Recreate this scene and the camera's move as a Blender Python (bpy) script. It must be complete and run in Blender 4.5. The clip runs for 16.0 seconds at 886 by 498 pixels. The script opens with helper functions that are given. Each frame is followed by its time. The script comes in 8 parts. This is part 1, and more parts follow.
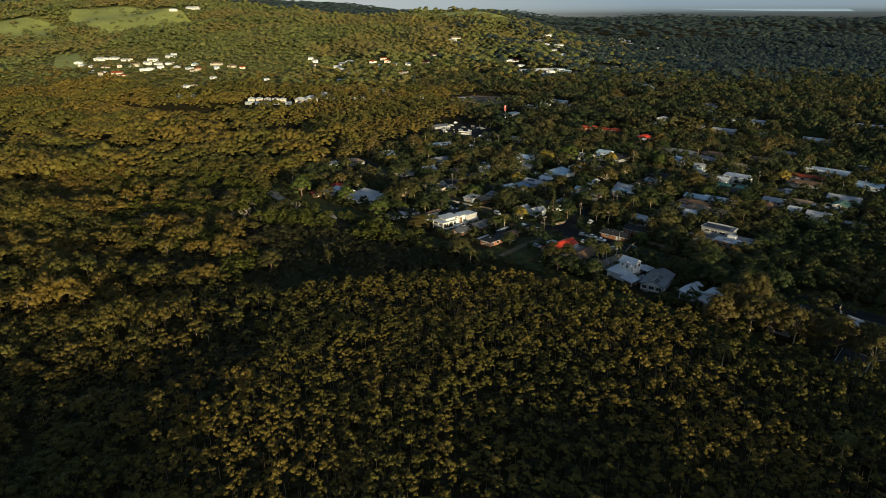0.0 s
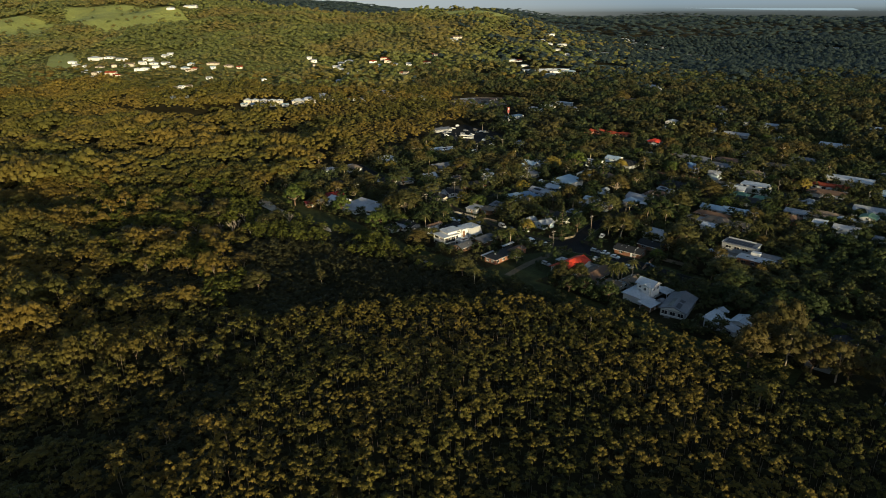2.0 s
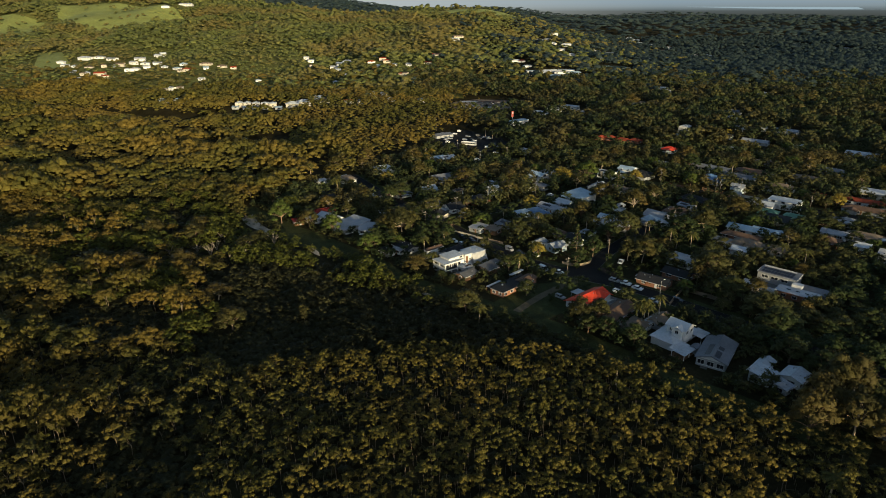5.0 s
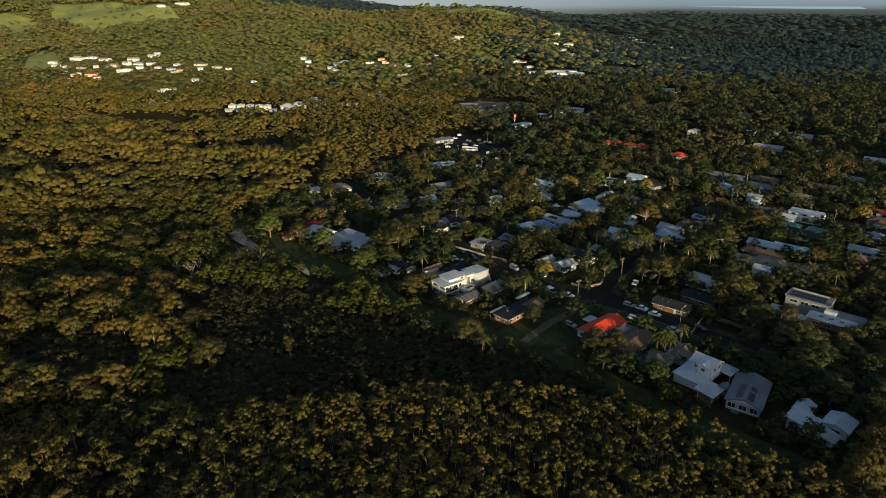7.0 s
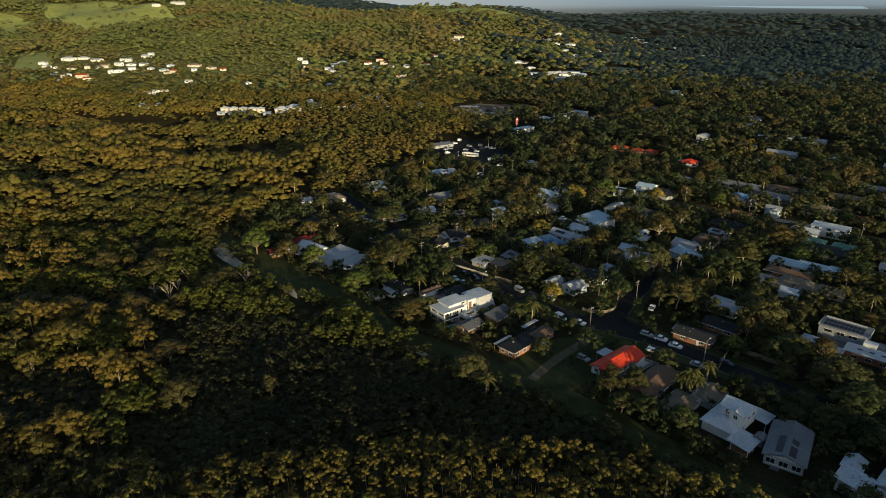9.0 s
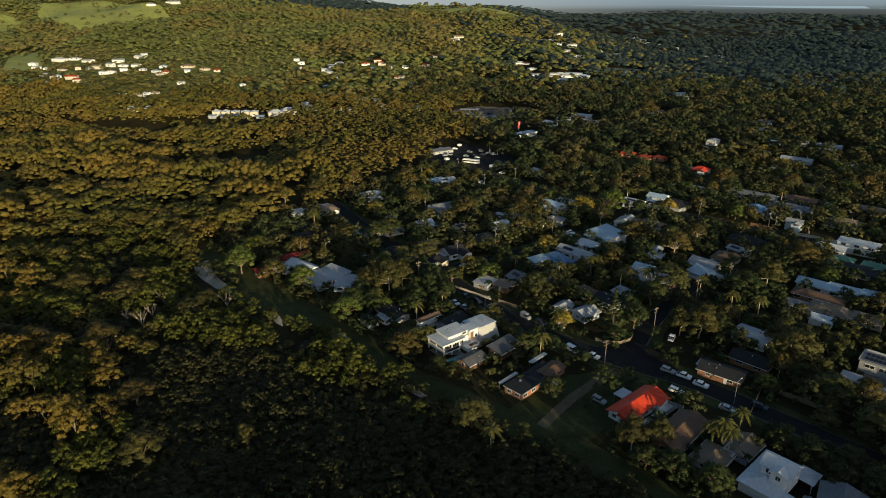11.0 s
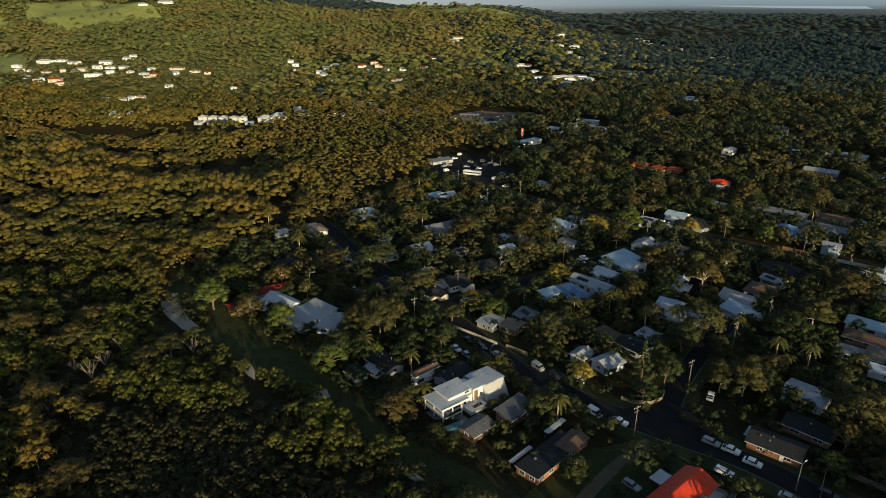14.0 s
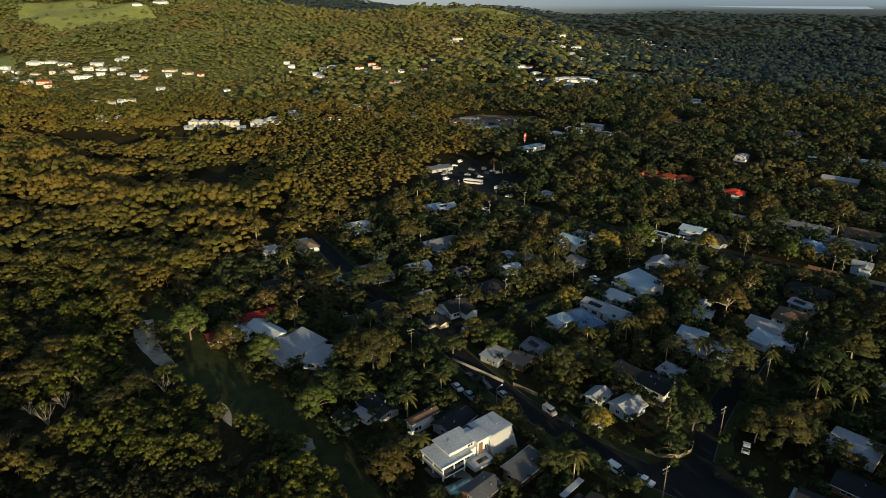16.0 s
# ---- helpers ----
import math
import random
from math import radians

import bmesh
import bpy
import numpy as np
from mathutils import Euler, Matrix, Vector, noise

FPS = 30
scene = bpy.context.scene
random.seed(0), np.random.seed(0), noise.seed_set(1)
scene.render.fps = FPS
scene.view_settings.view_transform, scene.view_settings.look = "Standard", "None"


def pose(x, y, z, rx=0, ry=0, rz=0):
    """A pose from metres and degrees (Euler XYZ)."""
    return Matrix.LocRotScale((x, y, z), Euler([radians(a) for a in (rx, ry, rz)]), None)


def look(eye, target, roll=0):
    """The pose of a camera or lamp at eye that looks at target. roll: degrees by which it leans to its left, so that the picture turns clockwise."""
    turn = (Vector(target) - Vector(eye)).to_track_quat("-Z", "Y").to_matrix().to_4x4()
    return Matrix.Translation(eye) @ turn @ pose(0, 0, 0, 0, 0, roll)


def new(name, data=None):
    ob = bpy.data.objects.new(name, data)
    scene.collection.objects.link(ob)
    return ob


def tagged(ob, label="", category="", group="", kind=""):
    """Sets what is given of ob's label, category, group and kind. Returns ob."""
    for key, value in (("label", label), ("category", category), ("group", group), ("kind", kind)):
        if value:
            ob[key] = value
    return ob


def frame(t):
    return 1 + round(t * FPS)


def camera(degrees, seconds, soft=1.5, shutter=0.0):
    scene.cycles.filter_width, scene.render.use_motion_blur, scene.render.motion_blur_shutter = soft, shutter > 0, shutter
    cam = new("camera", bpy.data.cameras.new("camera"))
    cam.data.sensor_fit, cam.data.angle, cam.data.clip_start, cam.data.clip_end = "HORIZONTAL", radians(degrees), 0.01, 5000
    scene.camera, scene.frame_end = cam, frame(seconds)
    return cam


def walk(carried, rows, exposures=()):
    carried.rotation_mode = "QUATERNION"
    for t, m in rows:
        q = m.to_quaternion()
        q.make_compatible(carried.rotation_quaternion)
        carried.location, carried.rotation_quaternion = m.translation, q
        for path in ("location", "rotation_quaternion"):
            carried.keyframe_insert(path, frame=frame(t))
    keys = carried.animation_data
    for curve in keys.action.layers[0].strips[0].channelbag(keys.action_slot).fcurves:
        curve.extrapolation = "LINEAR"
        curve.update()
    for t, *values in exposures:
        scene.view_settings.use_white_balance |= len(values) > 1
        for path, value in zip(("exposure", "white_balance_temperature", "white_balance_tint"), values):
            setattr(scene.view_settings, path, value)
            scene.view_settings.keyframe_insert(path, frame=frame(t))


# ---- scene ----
# metres; the drone flies level along +y, looking down at about 21 degrees
cam = camera(70.36, 16.0, soft=1.0)
PATH = [
    (0.0, -0.05, -3.18, 100.09, 21.056, -0.027, -0.512),
    (2.0, -0.20, 19.20, 100.17, 21.155, 0.067, -0.451),
    (4.0, -0.20, 41.61, 100.28, 21.241, 0.114, -0.396),
    (6.0, -0.11, 64.05, 100.38, 21.312, 0.122, -0.350),
    (8.0, 0.03, 86.51, 100.47, 21.368, 0.100, -0.311),
    (10.0, 0.17, 108.98, 100.53, 21.407, 0.056, -0.280),
    (12.0, 0.27, 131.45, 100.54, 21.427, -0.003, -0.256),
    (14.0, 0.29, 153.91, 100.50, 21.428, -0.069, -0.240),
    (16.0, 0.18, 176.36, 100.39, 21.408, -0.132, -0.231),
]
walk(cam, [(t, pose(x, y, z, 90 - dip, 0, turn) @ pose(0, 0, 0, 0, 0, roll)) for t, x, y, z, dip, turn, roll in PATH],
     exposures=[(0.0, 0.42), (16.0, 0.34)])

# ---- light: low golden sun behind the camera on its right ----
SUN_AZ, SUN_EL = radians(27.0), radians(8.0)   # azimuth from -y towards +x
sun_dir = Vector((math.sin(SUN_AZ) * math.cos(SUN_EL), -math.cos(SUN_AZ) * math.cos(SUN_EL), math.sin(SUN_EL)))
sun_data = bpy.data.lights.new("sun", "SUN")
sun_data.energy, sun_data.angle, sun_data.color = 5.0, radians(0.6), (1.0, 0.83, 0.50)
sun = new("sun", sun_data)
sun.matrix_world = look(sun_dir * 300, (0, 0, 0))
world = bpy.data.worlds.new("world")
scene.world = world
world.use_nodes = True
wn = world.node_tree.nodes
sky = wn.new("ShaderNodeTexSky")
sky.sky_type, sky.sun_disc = "NISHITA", False
sky.sun_elevation, sky.sun_rotation = SUN_EL, math.pi - SUN_AZ
sky.air_density, sky.dust_density, sky.ozone_density = 1.0, 0.9, 1.5
wn["Background"].inputs["Strength"].default_value = 0.122
world.node_tree.links.new(sky.outputs["Color"], wn["Background"].inputs["Color"])

# ---- materials ----
def mat(name, base, rough=0.8, metal=0.0, scale=1.0, var=0.25, bump=0.0, bump_scale=8.0, per_object=0.0, spec=0.3):
    """A surface with stains at two scales (scale in 1/m), fine relief and a shift of tone from object to object."""
    m = bpy.data.materials.new(name)
    m.use_nodes = True
    n, l = m.node_tree.nodes, m.node_tree.links
    b = n["Principled BSDF"]
    b.inputs["Roughness"].default_value, b.inputs["Metallic"].default_value = rough, metal
    b.inputs["Specular IOR Level"].default_value = spec
    pos = n.new("ShaderNodeNewGeometry").outputs["Position"]
    big, small = n.new("ShaderNodeTexNoise"), n.new("ShaderNodeTexNoise")
    big.inputs["Scale"].default_value, small.inputs["Scale"].default_value = 0.16 * scale, 1.7 * scale
    big.inputs["Detail"].default_value, small.inputs["Detail"].default_value = 5, 6
    l.new(pos, big.inputs["Vector"]), l.new(pos, small.inputs["Vector"])
    add = n.new("ShaderNodeMath")
    add.operation = "ADD"
    l.new(big.outputs["Fac"], add.inputs[0]), l.new(small.outputs["Fac"], add.inputs[1])
    last = add.outputs[0]
    if per_object:
        info, mul, more = n.new("ShaderNodeObjectInfo"), n.new("ShaderNodeMath"), n.new("ShaderNodeMath")
        mul.operation, mul.inputs[1].default_value = "MULTIPLY_ADD", per_object
        mul.inputs[2].default_value = -per_object / 2
        l.new(info.outputs["Random"], mul.inputs[0])
        more.operation = "ADD"
        l.new(last, more.inputs[0]), l.new(mul.outputs[0], more.inputs[1])
        last = more.outputs[0]
    ramp = n.new("ShaderNodeMapRange")
    ramp.inputs["From Min"].default_value, ramp.inputs["From Max"].default_value = 0.6, 1.4
    ramp.inputs["To Min"].default_value, ramp.inputs["To Max"].default_value = 1 - var, 1 + var
    l.new(last, ramp.inputs["Value"])
    mix = n.new("ShaderNodeVectorMath")
    mix.operation = "SCALE"
    mix.inputs[0].default_value = base
    l.new(ramp.outputs[0], mix.inputs["Scale"])
    l.new(mix.outputs[0], b.inputs["Base Color"])
    if bump:
        fine, bp = n.new("ShaderNodeTexNoise"), n.new("ShaderNodeBump")
        fine.inputs["Scale"].default_value, fine.inputs["Detail"].default_value = bump_scale, 4
        bp.inputs["Strength"].default_value, bp.inputs["Distance"].default_value = bump, 0.1
        l.new(pos, fine.inputs["Vector"]), l.new(fine.outputs["Fac"], bp.inputs["Height"])
        l.new(bp.outputs[0], b.inputs["Normal"])
    return m


def roof_mat(name, base, rough=0.6, ribs=0.0, tile=False, metal=0.0):
    """Sheet or tile roofing: ribs or courses run along the roof's own slope, with weather stains."""
    m = mat(name, base, rough, metal, 0.9, 0.28, 0.0, per_object=0.25, spec=0.18)
    n, l = m.node_tree.nodes, m.node_tree.links
    co = n.new("ShaderNodeTexCoord").outputs["Object"]
    wave = n.new("ShaderNodeTexWave")
    wave.wave_type, wave.bands_direction = "BANDS", "Y" if tile else "X"
    wave.inputs["Scale"].default_value = 0.9 if tile else 0.55
    wave.inputs["Distortion"].default_value = 0.6 if tile else 0.1
    l.new(co, wave.inputs["Vector"])
    bp = n.new("ShaderNodeBump")
    bp.inputs["Strength"].default_value, bp.inputs["Distance"].default_value = 0.25, 0.04
    l.new(wave.outputs["Fac"], bp.inputs["Height"])
    l.new(bp.outputs[0], n["Principled BSDF"].inputs["Normal"])
    return m


def leaf_mat(name, dark, light, stand=0.12, dry=None, thin=0.2, gaps=0.0, speckle=0.5, patch_scale=0.025, leafy_scale=0.0):
    """Foliage: tone drifts from stand to stand, from crown to crown and from spray to spray; light shines through."""
    m = bpy.data.materials.new(name)
    m.use_nodes = True
    n, l = m.node_tree.nodes, m.node_tree.links
    b = n["Principled BSDF"]
    b.inputs["Roughness"].default_value, b.inputs["Specular IOR Level"].default_value = 0.65, 0.15
    geo = n.new("ShaderNodeNewGeometry")
    a, c = n.new("ShaderNodeTexNoise"), n.new("ShaderNodeTexNoise")
    a.inputs["Scale"].default_value, c.inputs["Scale"].default_value = stand, patch_scale
    a.inputs["Detail"].default_value, c.inputs["Detail"].default_value = 2, 3
    l.new(geo.outputs["Position"], a.inputs["Vector"]), l.new(geo.outputs["Position"], c.inputs["Vector"])
    s1, s2 = n.new("ShaderNodeMath"), n.new("ShaderNodeMath")
    s1.operation, s2.operation = "MULTIPLY_ADD", "MULTIPLY_ADD"
    s1.inputs[1].default_value = 2.2
    l.new(a.outputs["Fac"], s1.inputs[0])
    s2.inputs[1].default_value = speckle
    l.new(geo.outputs["Random Per Island"], s2.inputs[0])
    l.new(s2.outputs[0], s1.inputs[2])
    s2.inputs[2].default_value = -0.6 - 0.5 * speckle
    mix = n.new("ShaderNodeMix")
    mix.data_type = "RGBA"
    mix.inputs["A"].default_value, mix.inputs["B"].default_value = (*dark, 1), (*light, 1)
    l.new(s1.outputs[0], mix.inputs["Factor"])
    out = mix.outputs["Result"]
    if dry:
        r, again = n.new("ShaderNodeMapRange"), n.new("ShaderNodeMix")
        r.inputs["From Min"].default_value, r.inputs["From Max"].default_value = 0.44, 0.6
        l.new(c.outputs["Fac"], r.inputs["Value"])
        again.data_type = "RGBA"
        again.inputs["B"].default_value = (*dry, 1)
        l.new(r.outputs[0], again.inputs["Factor"]), l.new(out, again.inputs["A"])
        out = again.outputs["Result"]
    l.new(out, b.inputs["Base Color"])
    if leafy_scale:
        # sprays of leaves within a closed clump: light and dark flecks with relief
        fleck, hi, amount, bp = n.new("ShaderNodeTexNoise"), n.new("ShaderNodeMapRange"), n.new("ShaderNodeVectorMath"), n.new("ShaderNodeBump")
        fleck.inputs["Scale"].default_value, fleck.inputs["Detail"].default_value, fleck.inputs["Roughness"].default_value = leafy_scale, 3, 0.65
        l.new(geo.outputs["Position"], fleck.inputs["Vector"])
        hi.inputs["From Min"].default_value, hi.inputs["From Max"].default_value = 0.32, 0.68
        hi.inputs["To Min"].default_value, hi.inputs["To Max"].default_value = 0.65, 1.35
        l.new(fleck.outputs["Fac"], hi.inputs["Value"])
        amount.operation = "SCALE"
        l.new(out, amount.inputs[0]), l.new(hi.outputs[0], amount.inputs["Scale"])
        out = amount.outputs[0]
        bp.inputs["Strength"].default_value, bp.inputs["Distance"].default_value = 0.5, 0.6 / leafy_scale
        l.new(fleck.outputs["Fac"], bp.inputs["Height"]), l.new(bp.outputs[0], b.inputs["Normal"])
        l.new(out, b.inputs["Base Color"])
    tr, ad = n.new("ShaderNodeBsdfTranslucent"), n.new("ShaderNodeMixShader")
    l.new(out, tr.inputs["Color"])
    ad.inputs[0].default_value = thin
    l.new(b.outputs[0], ad.inputs[1]), l.new(tr.outputs[0], ad.inputs[2])
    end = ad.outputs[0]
    if gaps:
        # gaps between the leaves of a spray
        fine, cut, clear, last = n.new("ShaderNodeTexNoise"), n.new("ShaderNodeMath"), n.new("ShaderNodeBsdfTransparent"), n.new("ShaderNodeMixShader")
        fine.inputs["Scale"].default_value, fine.inputs["Detail"].default_value = 5.5, 2.0
        l.new(geo.outputs["Position"], fine.inputs["Vector"])
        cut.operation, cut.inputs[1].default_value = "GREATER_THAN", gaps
        l.new(fine.outputs["Fac"], cut.inputs[0])
        l.new(cut.outputs[0], last.inputs[0]), l.new(clear.outputs[0], last.inputs[1]), l.new(end, last.inputs[2])
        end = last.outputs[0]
    l.new(end, n["Material Output"].inputs["Surface"])
    return m


M = {
    "ground": mat("earth_and_litter", (0.030, 0.026, 0.012), 0.95, 0, 0.5, 0.5, 0.6, 1.5, spec=0.05),
    # hill ground lightened, so that shadowed gaps between crowns come out softer
    "hillside": mat("lightened_hill_understorey", (0.115, 0.120, 0.038), 0.95, 0, 0.12, 0.6, 0.5, 0.6, spec=0.05),
    "grass": mat("mown_grass", (0.041, 0.047, 0.017), 0.9, 0, 1.2, 0.6, 0.5, 3.0, spec=0.08),
    "pasture": mat("pasture_grass", (0.21, 0.235, 0.06), 0.9, 0, 0.15, 0.3, 0.3, 0.4),
    "asphalt": mat("worn_asphalt", (0.017, 0.0175, 0.018), 0.95, 0, 1.0, 0.3, 0.3, 12.0, spec=0.1),
    "concrete": mat("weathered_concrete", (0.13, 0.128, 0.12), 0.85, 0, 1.2, 0.2, 0.2, 10.0),
    "tan_paving": mat("tan_paving", (0.16, 0.125, 0.095), 0.9, 0, 0.8, 0.5, 0.3, 5.0),
    "dirt": mat("worn_earth", (0.105, 0.085, 0.052), 0.95, 0, 1.6, 0.5, 0.4, 4.0),
    "sand": mat("sandy_track", (0.34, 0.30, 0.24), 0.95, 0, 1.6, 0.6, 0.4, 4.0),
    "white": mat("white_paint", (0.66, 0.655, 0.64), 0.6, 0, 1.0, 0.08, 0.0, per_object=0.1),
    # wall white taken down to grey, its missing sun put into the colour
    "pale_wall": mat("dimmed_wall_paint", (0.36, 0.36, 0.355), 0.65, 0, 1.0, 0.12, 0.1, 10.0),
    "cream": mat("cream_render", (0.48, 0.43, 0.35), 0.75, 0, 1.0, 0.12, 0.1, 10.0, per_object=0.15),
    "grey_wall": mat("grey_weatherboard", (0.30, 0.31, 0.32), 0.7, 0, 1.0, 0.15, 0.1, 10.0, per_object=0.3),
    "blue_wall": mat("pale_blue_boards", (0.40, 0.48, 0.55), 0.7, 0, 1.0, 0.12, 0.1, 10.0),
    "brick": mat("brown_brick", (0.26, 0.12, 0.07), 0.85, 0, 3.0, 0.3, 0.3, 14.0, per_object=0.2),
    "timber": mat("brown_timber", (0.20, 0.11, 0.06), 0.75, 0, 2.0, 0.3, 0.2, 9.0, per_object=0.2),
    "fence_timber": mat("grey_paling_timber", (0.22, 0.17, 0.12), 0.85, 0, 2.0, 0.3, 0.2, 9.0, per_object=0.3),
    "r_white": roof_mat("white_sheet_roof", (0.43, 0.46, 0.495)),
    "r_pale": roof_mat("pale_grey_sheet_roof", (0.30, 0.315, 0.34)),
    "r_grey": roof_mat("grey_sheet_roof", (0.145, 0.152, 0.168)),
    "r_slate": roof_mat("weathered_slate_grey_sheet_roof", (0.085, 0.088, 0.095), 0.75),
    "r_dark": roof_mat("charcoal_sheet_roof", (0.022, 0.023, 0.025), 0.8),
    "r_blue": roof_mat("blue_sheet_roof", (0.11, 0.20, 0.34)),
    "r_aqua": roof_mat("pale_aqua_sheet_roof", (0.32, 0.42, 0.50)),
    "r_green": roof_mat("green_sheet_roof", (0.10, 0.20, 0.14)),
    "r_red": roof_mat("red_sheet_roof", (0.60, 0.055, 0.022), 0.5),
    "r_tile": roof_mat("terracotta_tile_roof", (0.27, 0.050, 0.022), 0.8, tile=True),
    "r_crimson": roof_mat("dark_red_sheet_roof", (0.20, 0.025, 0.018)),
    "r_brown": roof_mat("brown_tile_roof", (0.125, 0.078, 0.054), 0.8, tile=True),
    "r_tan": roof_mat("weathered_tan_tile_roof", (0.175, 0.135, 0.10), 0.8, tile=True),
    "glass": mat("window_glass", (0.015, 0.018, 0.022), 0.1, 0, 1.0, 0.1, spec=0.4),
    "solar": mat("solar_cells", (0.010, 0.012, 0.022), 0.3, 0, 1.0, 0.1, spec=0.25),
    "dark": mat("dark_rubber", (0.02, 0.02, 0.02), 0.7),
    "steel": mat("galvanised_steel", (0.45, 0.46, 0.47), 0.4, 0.8, 2.0, 0.15),
    "pole": mat("weathered_pole_wood", (0.17, 0.145, 0.12), 0.9, 0, 3.0, 0.25),
    "car_white": mat("white_car_paint", (0.75, 0.76, 0.77), 0.25, 0, 1.0, 0.04, spec=0.6),
    "car_silver": mat("silver_car_paint", (0.42, 0.43, 0.45), 0.3, 0.4, 1.0, 0.04, spec=0.6),
    "car_dark": mat("dark_car_paint", (0.03, 0.035, 0.045), 0.25, 0, 1.0, 0.04, spec=0.6),
    "car_red": mat("red_car_paint", (0.35, 0.03, 0.02), 0.3, 0, 1.0, 0.04, spec=0.6),
    "pool": mat("pool_water", (0.05, 0.25, 0.30), 0.05, 0, 1.0, 0.1, spec=0.6),
    "pond": mat("still_water", (0.10, 0.16, 0.18), 0.06, 0, 0.3, 0.1, spec=1.0),
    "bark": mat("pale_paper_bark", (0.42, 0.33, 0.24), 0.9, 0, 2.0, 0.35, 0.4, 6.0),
    # copy of the pale bark, darkened for the shade beneath the crowns
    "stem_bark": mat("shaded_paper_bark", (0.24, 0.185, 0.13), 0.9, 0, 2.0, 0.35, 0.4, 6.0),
    "grey_bark": mat("weathered_dead_wood", (0.30, 0.25, 0.20), 0.9, 0, 2.0, 0.3, 0.3, 6.0),
    "dark_bark": mat("dark_bark", (0.16, 0.11, 0.075), 0.9, 0, 2.0, 0.35, 0.4, 6.0),
    "paperbark": leaf_mat("paperbark_leaves", (0.033, 0.036, 0.010), (0.136, 0.116, 0.022), 0.3, (0.130, 0.098, 0.020), gaps=0.40, thin=0.15, speckle=0.25, leafy_scale=3.2),
    "gum": leaf_mat("gum_leaves", (0.030, 0.034, 0.010), (0.114, 0.100, 0.021), 0.16, (0.140, 0.098, 0.020), gaps=0.40, thin=0.15, speckle=0.4, leafy_scale=3.2),
    "swamp": leaf_mat("swamp_forest_leaves", (0.070, 0.070, 0.017), (0.148, 0.132, 0.028), 0.05, (0.166, 0.121, 0.027), thin=0.28, speckle=0.0, patch_scale=0.012, leafy_scale=1.6),
    # gum leaves copied darker, the suburb's dimmer light put into the colour
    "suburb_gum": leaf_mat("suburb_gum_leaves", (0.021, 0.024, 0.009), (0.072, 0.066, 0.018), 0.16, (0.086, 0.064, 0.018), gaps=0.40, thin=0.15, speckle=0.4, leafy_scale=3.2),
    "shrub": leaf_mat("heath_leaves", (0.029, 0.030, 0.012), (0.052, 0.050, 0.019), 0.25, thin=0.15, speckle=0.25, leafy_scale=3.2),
    "banksia": leaf_mat("banksia_leaves", (0.031, 0.040, 0.009), (0.114, 0.118, 0.019), 0.3, gaps=0.40, thin=0.15, speckle=0.4, leafy_scale=3.2),
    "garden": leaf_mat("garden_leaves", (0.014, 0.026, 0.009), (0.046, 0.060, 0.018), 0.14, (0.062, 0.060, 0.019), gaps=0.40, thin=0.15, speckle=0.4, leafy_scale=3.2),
    "fresh": leaf_mat("fresh_green_leaves", (0.040, 0.062, 0.014), (0.092, 0.115, 0.024), 0.2, gaps=0.40, thin=0.15, speckle=0.25, leafy_scale=3.2),
    "golden": leaf_mat("golden_leaves", (0.16, 0.13, 0.025), (0.26, 0.19, 0.035), 0.2, gaps=0.40, thin=0.15, speckle=0.25, leafy_scale=3.2),
    "conifer": leaf_mat("pine_needles", (0.030, 0.042, 0.016), (0.060, 0.070, 0.022), 0.4),
    "palm": leaf_mat("palm_fronds", (0.056, 0.064, 0.017), (0.112, 0.098, 0.026), 0.4),
    "woods": leaf_mat("suburb_canopy_leaves", (0.034, 0.050, 0.020), (0.092, 0.104, 0.036), 0.06, (0.110, 0.094, 0.034), thin=0.28, speckle=0.0, leafy_scale=1.3),
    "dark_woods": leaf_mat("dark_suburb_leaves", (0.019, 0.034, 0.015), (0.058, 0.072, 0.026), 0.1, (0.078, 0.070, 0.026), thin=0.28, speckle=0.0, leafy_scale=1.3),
    # cloud shade and blue haze put into the leaf colour of far hills
    "hill_east": leaf_mat("shaded_hazy_forest_leaves", (0.032, 0.053, 0.050), (0.057, 0.079, 0.070), 0.03, thin=0.28, speckle=0.0, leafy_scale=0.6),
    # leaves lightened well past plain foliage, to carry the haze over the ridge
    "hill": leaf_mat("haze_lightened_hill_leaves", (0.128, 0.150, 0.046), (0.215, 0.224, 0.064), 0.02, (0.222, 0.184, 0.056), thin=0.28, speckle=0.0, patch_scale=0.008, leafy_scale=0.7),
}


# ---- helpers ----
def sm(a, b, v):
    k = np.clip((v - a) / (b - a), 0, 1)
    return k * k * (3 - 2 * k)


